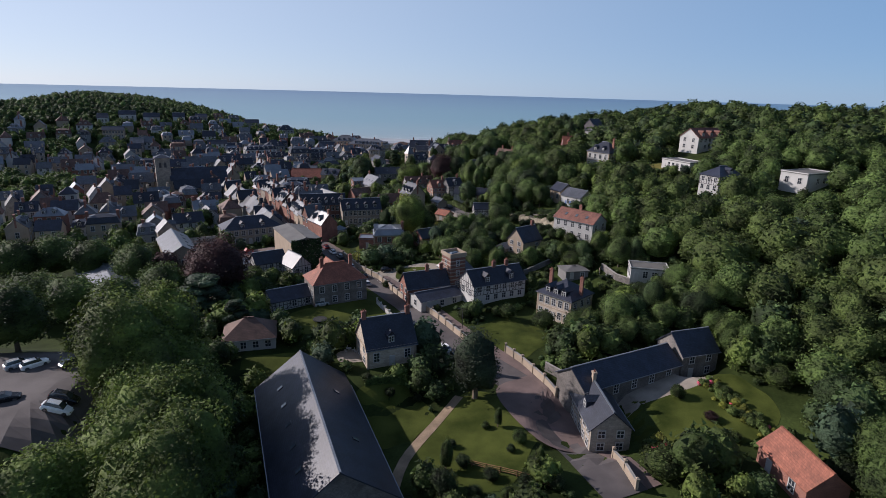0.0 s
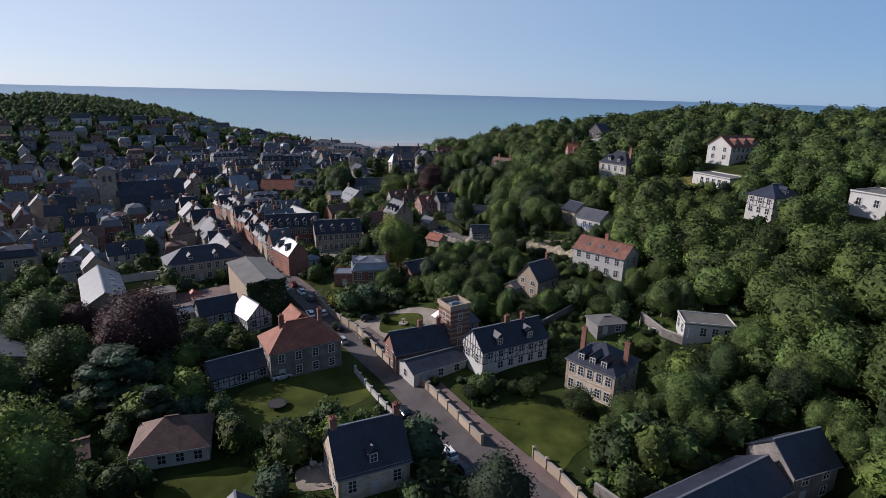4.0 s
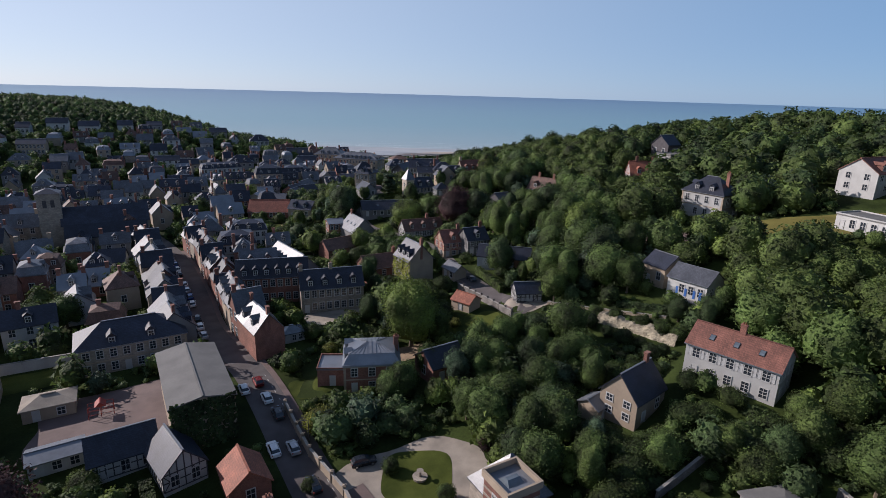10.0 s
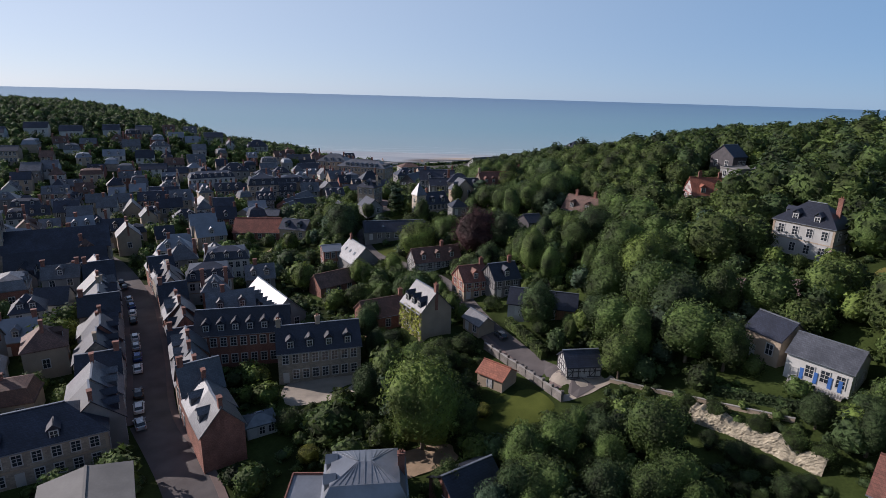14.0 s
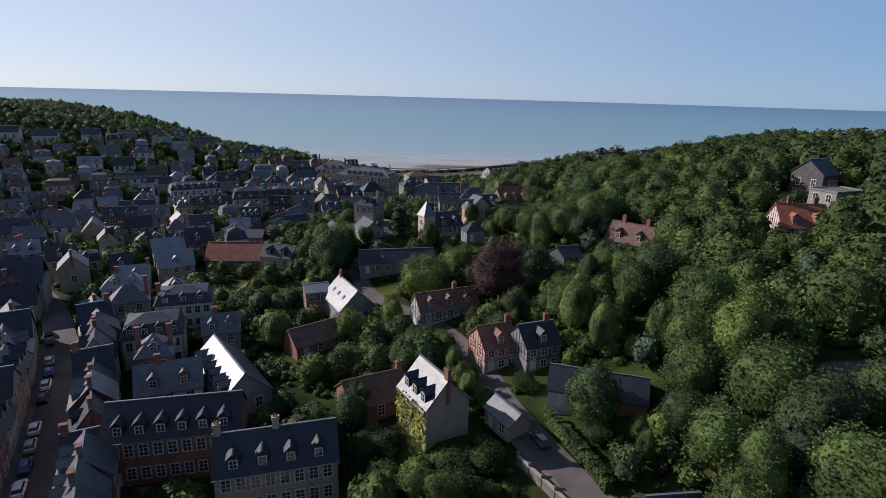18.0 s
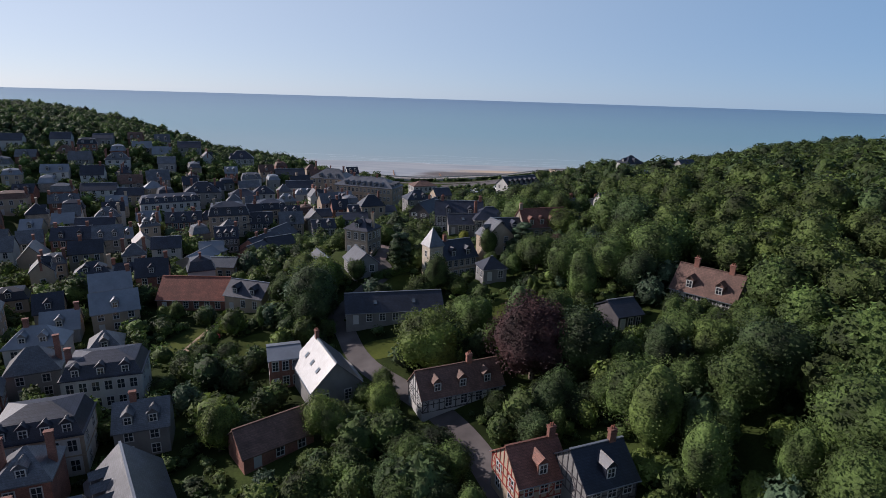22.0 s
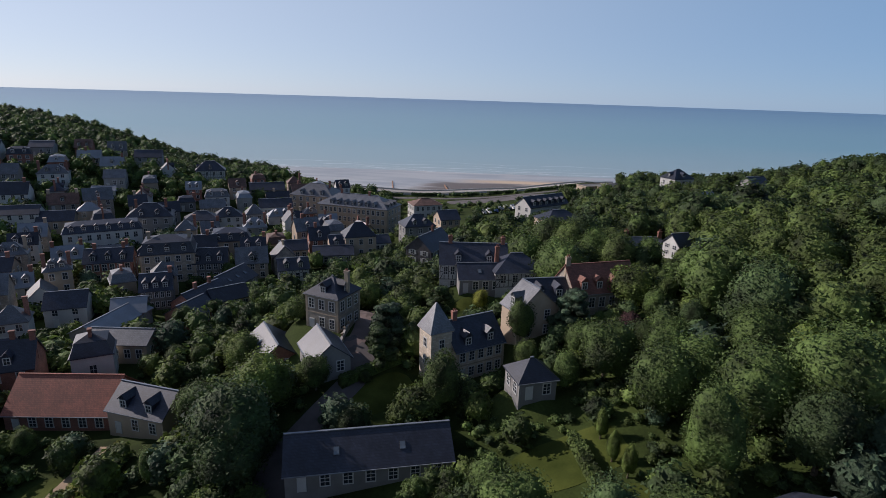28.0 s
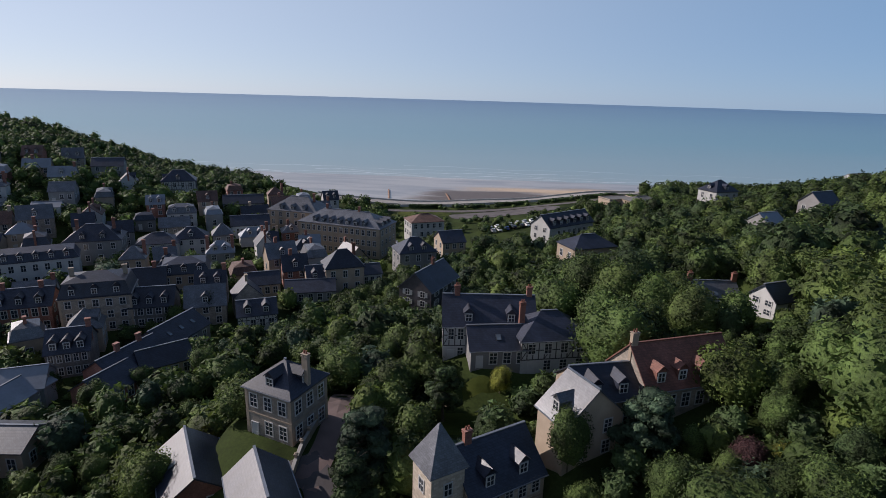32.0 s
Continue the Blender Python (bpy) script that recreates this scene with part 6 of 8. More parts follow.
part("pedestal", Shape().tube((0, 0, 0.45), (0, 0, 1.3), 0.25, 0.18, 10).tube((0, 0, 1.3), (0, 0, 1.5), 0.2, 0.55, 12), STONE, fo)

# standing seams on the zinc roof of the brick villa
for k in range(-5, 6):
    for e in (-1, 1):
        top, low = (min(max(k * 0.85, -0.95), 0.95), 0.05 * e, 9.06), (k * 0.85, e * 3.5, 8.2)
        part("seam", Shape().tube(low, top, 0.05, 0.05, 4), ZINC, zinc_villa)

# deck, stone base and blue shutters of the white house on the slope
part("deck", Shape().box(0.4, -4.9, 0.35, 7.6, 1.9, 0.16), CONCRETE, white_house)
part("base_wall", Shape().box(0.4, -5.75, -1.6, 7.6, 0.3, 3.8), STONE, white_house, "pale rough stone base")
for u in np.arange(-3.3, 4.3, 0.4):
    part("baluster", kept("baluster", lambda: Shape().box(0, 0, 0, 0.07, 0.07, 0.9).mesh("baluster", WHITE)), None, white_house, at=pose(u, -5.75, 0.85))
part("handrail", Shape().box(0.4, -5.75, 1.33, 7.6, 0.12, 0.08), WHITE, white_house)
for u in (-2.1, -0.1, 1.9, 3.3):
    part("shutter", kept("blue_shutter", lambda: Shape().box(0, 0, 0, 0.55, 0.06, 1.9).box(0, -0.035, 0.5, 0.4, 0.03, 0.7).box(0, -0.035, -0.45, 0.4, 0.03, 0.8).mesh("shutter", BLUEPAINT)), None, white_house, "blue wooden shutter", at=pose(u, -4.06, 1.7))

# wooden pergola on the slope
px, py = 40.0, 240.0
pg = thing("pergola", pose(px, py, gz(px, py), 0, 0, -35), "open wooden shed with a slatted roof", "shed")
for i in range(9):
    part("slat", kept("slat", lambda: Shape().box(0, 0, 0, 7.5, 0.35, 0.08).mesh("slat", WOOD)), None, pg, at=pose(0, -2.6 + i * 0.65, 2.9 + 0.05 * i))
for a in (-3.4, 0, 3.4):
    for b in (-2.6, 2.6):
        part("post", kept("post", lambda: Shape().box(0, 0, 1.2, 0.18, 0.18, 3.4).mesh("post", WOOD)), None, pg, at=pose(a, b, 0))

# terrace furniture of the white bungalow
tx, ty = 49.5, 149.0
tz = gz(tx, ty)
tb = thing("garden_table", pose(tx, ty, tz), "round white garden table with chairs on the terrace", "table")
part("tabletop", Shape().tube((0, 0, 0.7), (0, 0, 0.75), 0.6, 0.6, 14), WHITE, tb)
part("leg", Shape().tube((0, 0, 0), (0, 0, 0.7), 0.06, 0.06, 8), WHITE, tb)
for i in range(4):
    a = i * 1.57
    chq = thing("garden_chair", pose(tx + 1.1 * math.cos(a), ty + 1.1 * math.sin(a), tz, 0, 0, math.degrees(a) + 90), "white plastic garden chair on the terrace", "chair", "chairs round the garden table")
    part("seat", Shape().box(0, 0, 0.42, 0.45, 0.45, 0.05), WHITE, chq)
    part("backrest", Shape().box(0, -0.22, 0.68, 0.45, 0.05, 0.5), WHITE, chq)
    for p in (-0.18, 0.18):
        for q in (-0.18, 0.18):
            part("leg", Shape().box(p, q, 0.2, 0.05, 0.05, 0.42), WHITE, chq)
ux, uy = 47.0, 151.5
um = thing("parasol", pose(ux, uy, gz(ux, uy)), "closed pale parasol on the terrace", "parasol")
part("pole", Shape().tube((0, 0, 0), (0, 0, 2.6), 0.04, 0.04, 8), WHITE, um)
part("canopy", Shape().tube((0, 0, 1.0), (0, 0, 2.5), 0.2, 0.06, 8), CREAM, um)

# blue garden canopy beside the timbered house
gx0, gy0 = 38.7, 311.6
gc0 = thing("garden_canopy", pose(gx0, gy0, gz(gx0, gy0), 0, 0, -12), "blue fabric garden canopy on thin white posts", "canopy")
part("sheet", Shape().hull([(-2.2, -1.6, 2.0), (2.2, -1.6, 2.0), (2.2, 1.6, 2.0), (-2.2, 1.6, 2.0)], [(-1.2, -.1, 2.7), (1.2, -.1, 2.7), (1.2, .1, 2.7), (-1.2, .1, 2.7)]), BLUEPAINT, gc0)
for a in (-2.1, 2.1):
    for b in (-1.5, 1.5):
        part("post", Shape().tube((a, b, -0.3), (a, b, 2.05), 0.04, 0.04, 6), WHITE, gc0)
FOOT.append((gx0, gy0, 4.5))
VIEW.append((gx0 - 1, gy0 - 6, 5, 1.2))

# wooden rail fence on the lawn
def rail_fence(pts, label):
    q = spread(pts, 2.4)
    root = thing("rail_fence", pose(q[0].x, q[0].y, gz(*q[0])), label, "fence")
    o = Vector((q[0].x, q[0].y, gz(*q[0])))
    for a in q:
        part("post", kept("fence_post", lambda: Shape().box(0, 0, 0.5, 0.14, 0.14, 1.5).mesh("post", WOOD)), None, root, at=pose(a.x - o.x, a.y - o.y, gz(*a) - o.z))
    for a, b in zip(q, q[1:]):
        for zz in (0.45, 0.8, 1.1):
            p0, p1 = Vector((a.x, a.y, gz(*a) + zz)) - o, Vector((b.x, b.y, gz(*b) + zz)) - o
            part("rail", Shape().tube(p0, p1, 0.06, 0.06, 4), WOOD, root)


rail_fence([(4.1, 77.2), (10.6, 73.5), (17.9, 69.4)], "dark wooden rail fence along the lawn")

# the shore: sea wall, promenade, groynes, surf
ribbon("promenade", [(-104, 594), (-70, 591), (-40, 590), (20, 590), (70, 593)], 9.0, CONCRETE, 0.3, "pale concrete promenade along the beach", "promenade", thick=1.2)
ribbon("sea_wall", [(-104, 600), (-70, 596.5), (-40, 595.5), (20, 595.5), (70, 598)], 0.9, RENDER, 1.1, "low white sea wall", "wall", thick=2.0)
ribbon("road", [(-66, 571), (-50, 569), (-20, 567), (30, 568), (66, 576)], 5, ASPHALT, 0.12, "asphalt seafront road", "road")
patch("car_park", -2, 556, 26, 7, 4, ASPHALT, 0.09, "asphalt car park behind the beach", "car park", 0.05)
patch("lawn", -42, 561, 14, 6, 0, LAWN, 0.05, "green lawn behind the promenade", "lawn")
for k, x in enumerate((-72, -50, -28, -6, 16, 38)):
    hedge([(x, 577.5), (x + 8, 577), (x + 17, 577.5)], 1.4 + 0.3 * (k % 2), 3.0, LEAF_DARK, "low dark hedge behind the promenade")
garden_wall([(-86, 584), (-40, 583.4), (30, 583.4)], 1.0, 0.5, RENDER, "low white wall along the promenade", 8.0, 0.0, "garden_wall")
garden_wall([(-66, 580.6), (-20, 580.2)], 1.0, 0.4, RENDER, "low white wall beside the seafront hedge", 8.0, 0.0, "garden_wall")
for i, (a, b) in enumerate((((-66, 612), (-72, 650)), ((-30, 612), (-34, 640)), ((20, 612), (24, 645)))):
    g = Shape()
    for k in range(12):
        u, v = Vector(a).lerp(Vector(b), k / 12), Vector(a).lerp(Vector(b), (k + 1) / 12)
        g.tube((u.x, u.y, gz(u.x, u.y) + 0.3), (v.x, v.y, gz(v.x, v.y) + 0.3), 0.5, 0.5, 6)
    tagged(part("groyne", g, WOOD), "dark weathered timber groyne across the beach", "groyne", group="groynes")

for i, (yy, x0, x1, wd) in enumerate(((727, -190, 60, 1.6), (736, -220, 150, 2.2), (750, -150, 200, 1.8), (768, -260, 90, 1.6), (790, -80, 260, 1.8))):
    f = Shape()
    xs = np.arange(x0, x1, 5.0)
    for a, b in zip(xs, xs[1:]):
        bend = lambda q: yy + 4 * math.sin(q * 0.05 + i) + 2.2 * math.sin(q * 0.17 + i * 2)
        thin = lambda q: wd * (0.35 + 0.65 * abs(math.sin(q * 0.031 + i * 1.3)))
        f.face([(a, bend(a) - thin(a) / 2, -2.52), (b, bend(b) - thin(b) / 2, -2.52), (b, bend(b) + thin(b) / 2, -2.52), (a, bend(a) + thin(a) / 2, -2.52)])
    tagged(part("surf", f, FOAM), "thin white line of surf on the shallow water", "surf", kind="structure")
# dashes and a crossing on the street
dash = Shape()
for i in range(9):
    p = Vector((-19.0, 158.5)).lerp(Vector((-44, 199)), i / 9)
    u = Vector((-0.52, 0.85))
    w = Vector((0.85, 0.52)) * 1.2
    for k in (0, 1):
        q = p + u * 2.2 * k
        e = [q + w - u * 0.4, q + w + u * 0.4, q + w * 1.1 + u * 0.4, q + w * 1.1 - u * 0.4]
        dash.face([(a.x, a.y, gz(a.x, a.y) + 0.15) for a in e][::-1])
tagged(part("road_marking", dash, MARKING), "dashed white line along the parking bays", "road marking", kind="structure")

# small things in the gardens
tr = thing("trampoline", pose(*TRAMP, gz(*TRAMP)), "round black trampoline on the lawn", "trampoline")
part("mat", Shape().tube((0, 0, 0.72), (0, 0, 0.76), 1.5, 1.5, 20), RUBBER, tr)
part("rim", Shape().tube((0, 0, 0.66), (0, 0, 0.74), 1.8, 1.8, 20), METAL, tr)
for i in range(6):
    a = i * 1.047
    part("leg", Shape().tube((1.7 * math.cos(a), 1.7 * math.sin(a), 0), (1.7 * math.cos(a), 1.7 * math.sin(a), 0.7), 0.04, 0.04, 6), METAL, tr)
cf = thing("climbing_frame", pose(*FRAME, gz(*FRAME), 0, 0, 30), "red metal climbing frame in the school yard", "play equipment")
for a in (-2.0, 0, 2.0):
    for b in (-0.9, 0.9):
        part("post", Shape().tube((a, b, 0), (a, b, 2.3), 0.06, 0.06, 6), REDPAINT, cf)
for z in (0.8, 1.6, 2.3):
    for b in (-0.9, 0.9):
        part("bar", Shape().tube((-2, b, z), (2, b, z), 0.05, 0.05, 6), REDPAINT, cf)
part("roof", Shape().hull([(-0.9, -1.1, 2.3), (0.9, -1.1, 2.3), (0.9, 1.1, 2.3), (-0.9, 1.1, 2.3)], [(-.1, -1.1, 3.1), (.1, -1.1, 3.1), (.1, 1.1, 3.1), (-.1, 1.1, 3.1)]), REDPAINT, cf)
bn = thing("garden_swing", pose(*BENCH, gz(*BENCH) + 0.05, 0, 0, 40), "orange garden swing seat on the lawn", "bench")
part("seat", Shape().box(0, 0, 0.5, 1.6, 0.5, 0.1), TILE_ORANGE, bn)
part("backrest", Shape().box(0, 0.26, 0.8, 1.6, 0.08, 0.6), TILE_ORANGE, bn)
part("canopy", Shape().box(0, 0, 1.7, 2.0, 1.0, 0.08), TILE_ORANGE, bn)
for a in (-0.95, 0.95):
    part("post", Shape().tube((a, 0, 0), (a, 0, 1.7), 0.04, 0.04, 6), WHITE, bn)
for k, (dx, dy) in enumerate(((0, 0), (2.6, -0.8))):
    gt = thing("garden_table", pose(SETS[0] + dx, SETS[1] + dy, gz(SETS[0] + dx, SETS[1] + dy) + 0.07), "white garden table on the gravel terrace", "table", "garden tables")
    part("tabletop", Shape().tube((0, 0, 0.7), (0, 0, 0.76), 0.55, 0.55, 14), WHITE, gt)
    part("leg", Shape().tube((0, 0, 0), (0, 0, 0.7), 0.06, 0.06, 8), WHITE, gt)
    for i in range(3):
        a = i * 2.1 + k
        x, y = SETS[0] + dx + 1.0 * math.cos(a), SETS[1] + dy + 1.0 * math.sin(a)
        gc = thing("garden_chair", pose(x, y, gz(x, y) + 0.07, 0, 0, math.degrees(a) + 90), "white garden chair on the gravel terrace", "chair", "garden chairs")
        part("seat", Shape().box(0, 0, 0.42, 0.45, 0.45, 0.05), WHITE, gc)
        part("backrest", Shape().box(0, -0.22, 0.68, 0.45, 0.05, 0.5), WHITE, gc)
        for p in (-0.18, 0.18):
            for q in (-0.18, 0.18):
                part("leg", Shape().box(p, q, 0.2, 0.05, 0.05, 0.42), WHITE, gc)
for x, y in LAMPS:
    sl = thing("street_lamp", pose(x, y, gz(x, y) + 0.15, 0, 0, 210), "dark metal street lamp beside the wall", "street lamp", "street lamps")
    part("post", Shape().tube((0, 0, 0), (0, 0, 5.2), 0.09, 0.06, 8), METAL, sl)
    part("arm", Shape().tube((0, 0, 5.1), (1.1, 0, 5.5), 0.045, 0.04, 6), METAL, sl)
    part("lantern", Shape().box(1.2, 0, 5.45, 0.5, 0.22, 0.14), METAL, sl)

# ---- trees ----
def egg(kind):
    """Crown of a 10 m tree: middle, half width, reach up and down."""
    return {"round": (5.0, 3.5, 5.0, 4.4), "bush": (3.7, 3.9, 4.2, 4.0), "tall": (4.8, 2.2, 5.2, 4.2)}[kind]


def crown_shape(kind, seed, leaves, fine):
    """Points and triangles of a crown: a billowing body, closely covered with small leaf sprays."""
    rng = np.random.default_rng(seed)
    mid, wide, up, down = egg(kind)
    n = 30 if kind == "tall" else 24
    k = np.arange(n) + 0.5
    z = 1 - 1.7 * k / n
    a = k * 2.39996 + rng.uniform(-0.5, 0.5, n)
    r = np.sqrt(np.maximum(0, 1 - z * z))
    lumps = np.stack([r * np.cos(a), r * np.sin(a), z], -1) + rng.normal(0, 0.12, (n, 3))
    lumps /= np.linalg.norm(lumps, axis=1)[:, None]
    push, width = rng.uniform(0.06, 0.42, n), rng.uniform(0.28, 0.5, n)

    small = rng.normal(0, 1, (120, 3))
    small /= np.linalg.norm(small, axis=1)[:, None]
    lift = rng.uniform(0.02, 0.2, 120)

    def billow(d):
        ang = np.arccos(np.clip(d @ lumps.T, -1, 1))
        tuft = np.arccos(np.clip(d @ small.T, -1, 1))
        return 0.68 + (push * np.sqrt(np.maximum(0, 1 - (ang / width / 1.5) ** 2))).max(1) + (lift * np.sqrt(np.maximum(0, 1 - (tuft / 0.26) ** 2))).max(1)

    def place(d, s):
        v = d * s[:, None]
        return np.stack([v[:, 0] * wide, v[:, 1] * wide, mid + v[:, 2] * np.where(v[:, 2] > 0, up, down)], -1)
    co, tri = ico_source(3 if leaves > 2000 or leaves == 800 else 2 if leaves >= 150 else 1)
    rough = np.array([noise.noise(Vector(c) * 3.1 + Vector((seed, 0, 0))) * 0.1 + noise.noise(Vector(c) * 8.0 + Vector((0, seed, 0))) * 0.08 for c in co])
    body = place(co, (billow(co) + rough) * 0.89)
    d = rng.normal(0, 1, (leaves * 2, 3)) + np.array([0, 0, 0.25])
    d /= np.linalg.norm(d, axis=1)[:, None]
    d = d[d[:, 2] > -0.75][:leaves]
    m = len(d)
    p = place(d, billow(d) * rng.uniform(0.88, 1.1, m))
    nrm = d + rng.normal(0, 0.7, (m, 3)) + np.array([0, 0, 0.15])
    nrm /= np.linalg.norm(nrm, axis=1)[:, None]
    u = np.cross(nrm, rng.normal(0, 1, (m, 3)))
    u /= np.linalg.norm(u, axis=1)[:, None] + 1e-9
    w = np.cross(nrm, u)
    size = (3.1 if fine else 3.0 if leaves >= 130 else 2.3) * wide / math.sqrt(leaves) * rng.uniform(0.45, 1.0, (m, 1))
    q = size * rng.uniform(0.5, 0.9, (m, 1))
    spray = np.stack([p - u * size - w * q * 0.7, p + u * size * 1.1 - w * q * 0.3, p - u * size * 0.2 + w * q * 1.3], 1).reshape(-1, 3)
    return np.concatenate([body, spray]), np.concatenate([tri, np.arange(3 * m).reshape(-1, 3) + len(body)])


def tri_mesh(name, v, f, leaf):
    """One mesh of triangles from arrays."""
    me = bpy.data.meshes.new(name)
    me.vertices.add(len(v))
    me.vertices.foreach_set("co", np.ascontiguousarray(v, dtype=np.float32).ravel())
    me.loops.add(3 * len(f))
    me.loops.foreach_set("vertex_index", np.ascontiguousarray(f, dtype=np.int32).ravel())
    me.polygons.add(len(f))
    me.polygons.foreach_set("loop_start", np.arange(0, 3 * len(f), 3, dtype=np.int32))
    me.polygons.foreach_set("use_smooth", np.ones(len(f), dtype=bool))
    me.materials.append(leaf)
    me.update(calc_edges=True)
    return me


def boughs(kind, seed):
    """Points and triangles of a tiered crown: cedar, pine or fir."""
    rnd, rng, vs, fs, base = random.Random(seed), np.random.default_rng(seed), [], [], 0
    tiers = []
    for i in range(40):
        if kind == "conifer":
            q = i / 40
            rad = (2.6 * (1 - q) ** 0.8 + 0.1) * 0.6
            tiers.append((rad * math.cos(i * 2.4), rad * math.sin(i * 2.4), 1.2 + q * 8.4, 0.45 + 0.9 * (1 - q)))
        else:
            a, q, t = rnd.uniform(0, 6.28), rnd.uniform(0.05, 1) ** 0.5, rnd.choice((2.6, 4.0, 5.4, 6.8, 8.4))
            rad = q * (4.8 - t * 0.42)
            tiers.append((rad * math.cos(a), rad * math.sin(a), t + rnd.uniform(-.5, .5), rnd.uniform(0.9, 1.5)))
    co, tri = ico_source(2)
    for x, y, z, r in tiers:
        rough = np.array([1 + 0.28 * noise.noise(Vector(c) * 2.2 + Vector((x, y, z))) for c in co])
        vs.append(co * rough[:, None] * r * np.array([1, 1, 0.55]) * 0.9 + np.array([x, y, z]))
        fs.append(tri + base)
        base += len(co)
        m = 110
        d = rng.normal(0, 1, (m, 3))
        d /= np.linalg.norm(d, axis=1)[:, None]
        p = d * r * rng.uniform(0.85, 1.1, (m, 1)) * np.array([1, 1, 0.55]) + np.array([x, y, z])
        u = np.cross(d, rng.normal(0, 1, (m, 3)))
        u /= np.linalg.norm(u, axis=1)[:, None]
        w = np.cross(d + rng.normal(0, 0.3, (m, 3)), u)
        s = rng.uniform(0.12, 0.3, (m, 1))
        vs.append(np.stack([p - u * s - w * s * 0.5, p + u * s - w * s * 0.3, p + w * s], 1).reshape(-1, 3))
        fs.append(np.arange(3 * m).reshape(-1, 3) + base)
        base += 3 * m
    return np.concatenate(vs), np.concatenate(fs)


def crown_mesh(kind, seed, leaf, leaves):
    v, f = kept(("crown", kind, seed), lambda: boughs(kind, seed) if kind in ("conifer", "spreading") else crown_shape(kind, seed, leaves, True))
    return tri_mesh("crown", v, f, leaf)


ICO = {}


def ico_source(level):
    if level not in ICO:
        bm = bmesh.new()
        bmesh.ops.create_icosphere(bm, subdivisions=level, radius=1)
        bm.verts.ensure_lookup_table()
        ICO[level] = np.array([v.co[:] for v in bm.verts]), np.array([[v.index for v in f.verts] for f in bm.faces])
        bm.free()
    return ICO[level]


def trunk_mesh(kind, seed):
    rnd = random.Random(seed)
    s = Shape()
    top = {"round": 6.5, "tall": 8, "conifer": 9, "spreading": 7.5, "bush": 3}[kind]
    r0 = {"bush": 0.16}.get(kind, 0.34)
    p, r = Vector((0, 0, -0.6)), r0
    n = 5
    for i in range(n):
        q = Vector((rnd.uniform(-.15, .15) * i, rnd.uniform(-.15, .15) * i, -0.6 + (top + 0.6) * (i + 1) / n))
        s.tube(p, q, r, r * 0.78, 7)
        if i >= 1:
            for _ in range(2):
                a = rnd.uniform(0, 6.28)
                e = q + Vector((math.cos(a) * 2, math.sin(a) * 2, 1.2)) * rnd.uniform(0.6, 1.1) * (0.7 if kind in ("tall", "bush") else 1)
                s.tube(q, e, r * 0.5, r * 0.15, 5)
        p, r = q, r * 0.78
    return s.mesh("trunk", BARK)


TREES = {}


def tree(kind, leaf, x, y, h, wide=1.0, label="", name="tree", group="", seed=None, z=None):
    """A tree h metres high; copies share their meshes."""
    v = (int(abs(x * 7 + y * 3)) if seed is None else seed) % (5 if kind in ("round", "bush") else 3)
    key = (kind, leaf.name, v, h > 14)
    if key not in TREES:
        TREES[key] = crown_mesh(kind, hash_of(kind) + v * 17 + (5 if h > 14 else 0), leaf, 4800 if h > 14 else 1500 if kind == "bush" else 2400), trunk_mesh(kind, v)
    k = h / 10
    z = gz(x, y) if z is None else z
    root = thing(name, Matrix.Translation((x, y, z)) @ Matrix.Rotation((x * 1.3 + y) % 6.28, 4, "Z") @ Matrix.Diagonal((k * wide, k * wide, k, 1)), label, "bush" if kind == "bush" else "tree", group)
    if kind != "bush":
        part("trunk", TREES[key][1], None, root)
    part("crown", TREES[key][0], None, root)
    FOOT.append((x, y, 0.22 * h * wide))
    return root


def hash_of(word):
    return sum(ord(c) * (i + 3) for i, c in enumerate(word))


# ---- trees that stand out ----
tree("tall", LEAF_PINE, 7.8, 95.6, 14, 1.45, "tall dark pine beside the road", "pine")
tree("round", LEAF, -122.8, 152.0, 13, 1.3, "broad green tree behind the car park", "tree")
tree("round", LEAF, -116.1, 157.9, 13, 1.3, "broad green tree behind the car park", "tree")
tree("round", LEAF, -102.7, 155.3, 13, 1.3, "broad green tree behind the car park", "tree")
tree("round", LEAF, -88.7, 151.2, 13, 1.3, "broad green tree behind the car park", "tree")
tree("round", LEAF, -99.1, 125.8, 13, 1.3, "broad green tree behind the car park", "tree")
tree("round", LEAF, -88.6, 124.5, 13, 1.3, "broad green tree behind the car park", "tree")
tree("round", LEAF, -77.7, 123.4, 13, 1.3, "broad green tree behind the car park", "tree")
tree("round", LEAF, -72.0, 135.2, 13, 1.3, "broad green tree behind the car park", "tree")
tree("round", LEAF, -77.3, 91.9, 13, 1.3, "broad green tree behind the car park", "tree")
tree("round", LEAF_FRESH, -52.2, 83.0, 19, 1.1, "tall light green tree beside the car park", "tree")
tree("round", LEAF_FRESH, -51.0, 93.2, 19, 1.1, "tall light green tree beside the car park", "tree")
tree("round", LEAF_FRESH, -47.3, 78.9, 19, 1.1, "tall light green tree beside the car park", "tree")
tree("round", LEAF_FRESH, -44.8, 84.8, 19, 1.1, "tall light green tree beside the car park", "tree")
tree("round", LEAF_FRESH, -41.8, 71.1, 19, 1.1, "tall light green tree beside the car park", "tree")
tree("round", LEAF_FRESH, -38.1, 73.0, 19, 1.1, "tall light green tree beside the car park", "tree")
tree("round", LEAF_FRESH, -35.5, 62.9, 19, 1.1, "tall light green tree beside the car park", "tree")
tree("round", LEAF_FRESH, -41.5, 64.9, 19, 1.1, "tall light green tree beside the car park", "tree")
tree("round", LEAF_FRESH, -34.7, 56.3, 19, 1.1, "tall light green tree beside the car park", "tree")
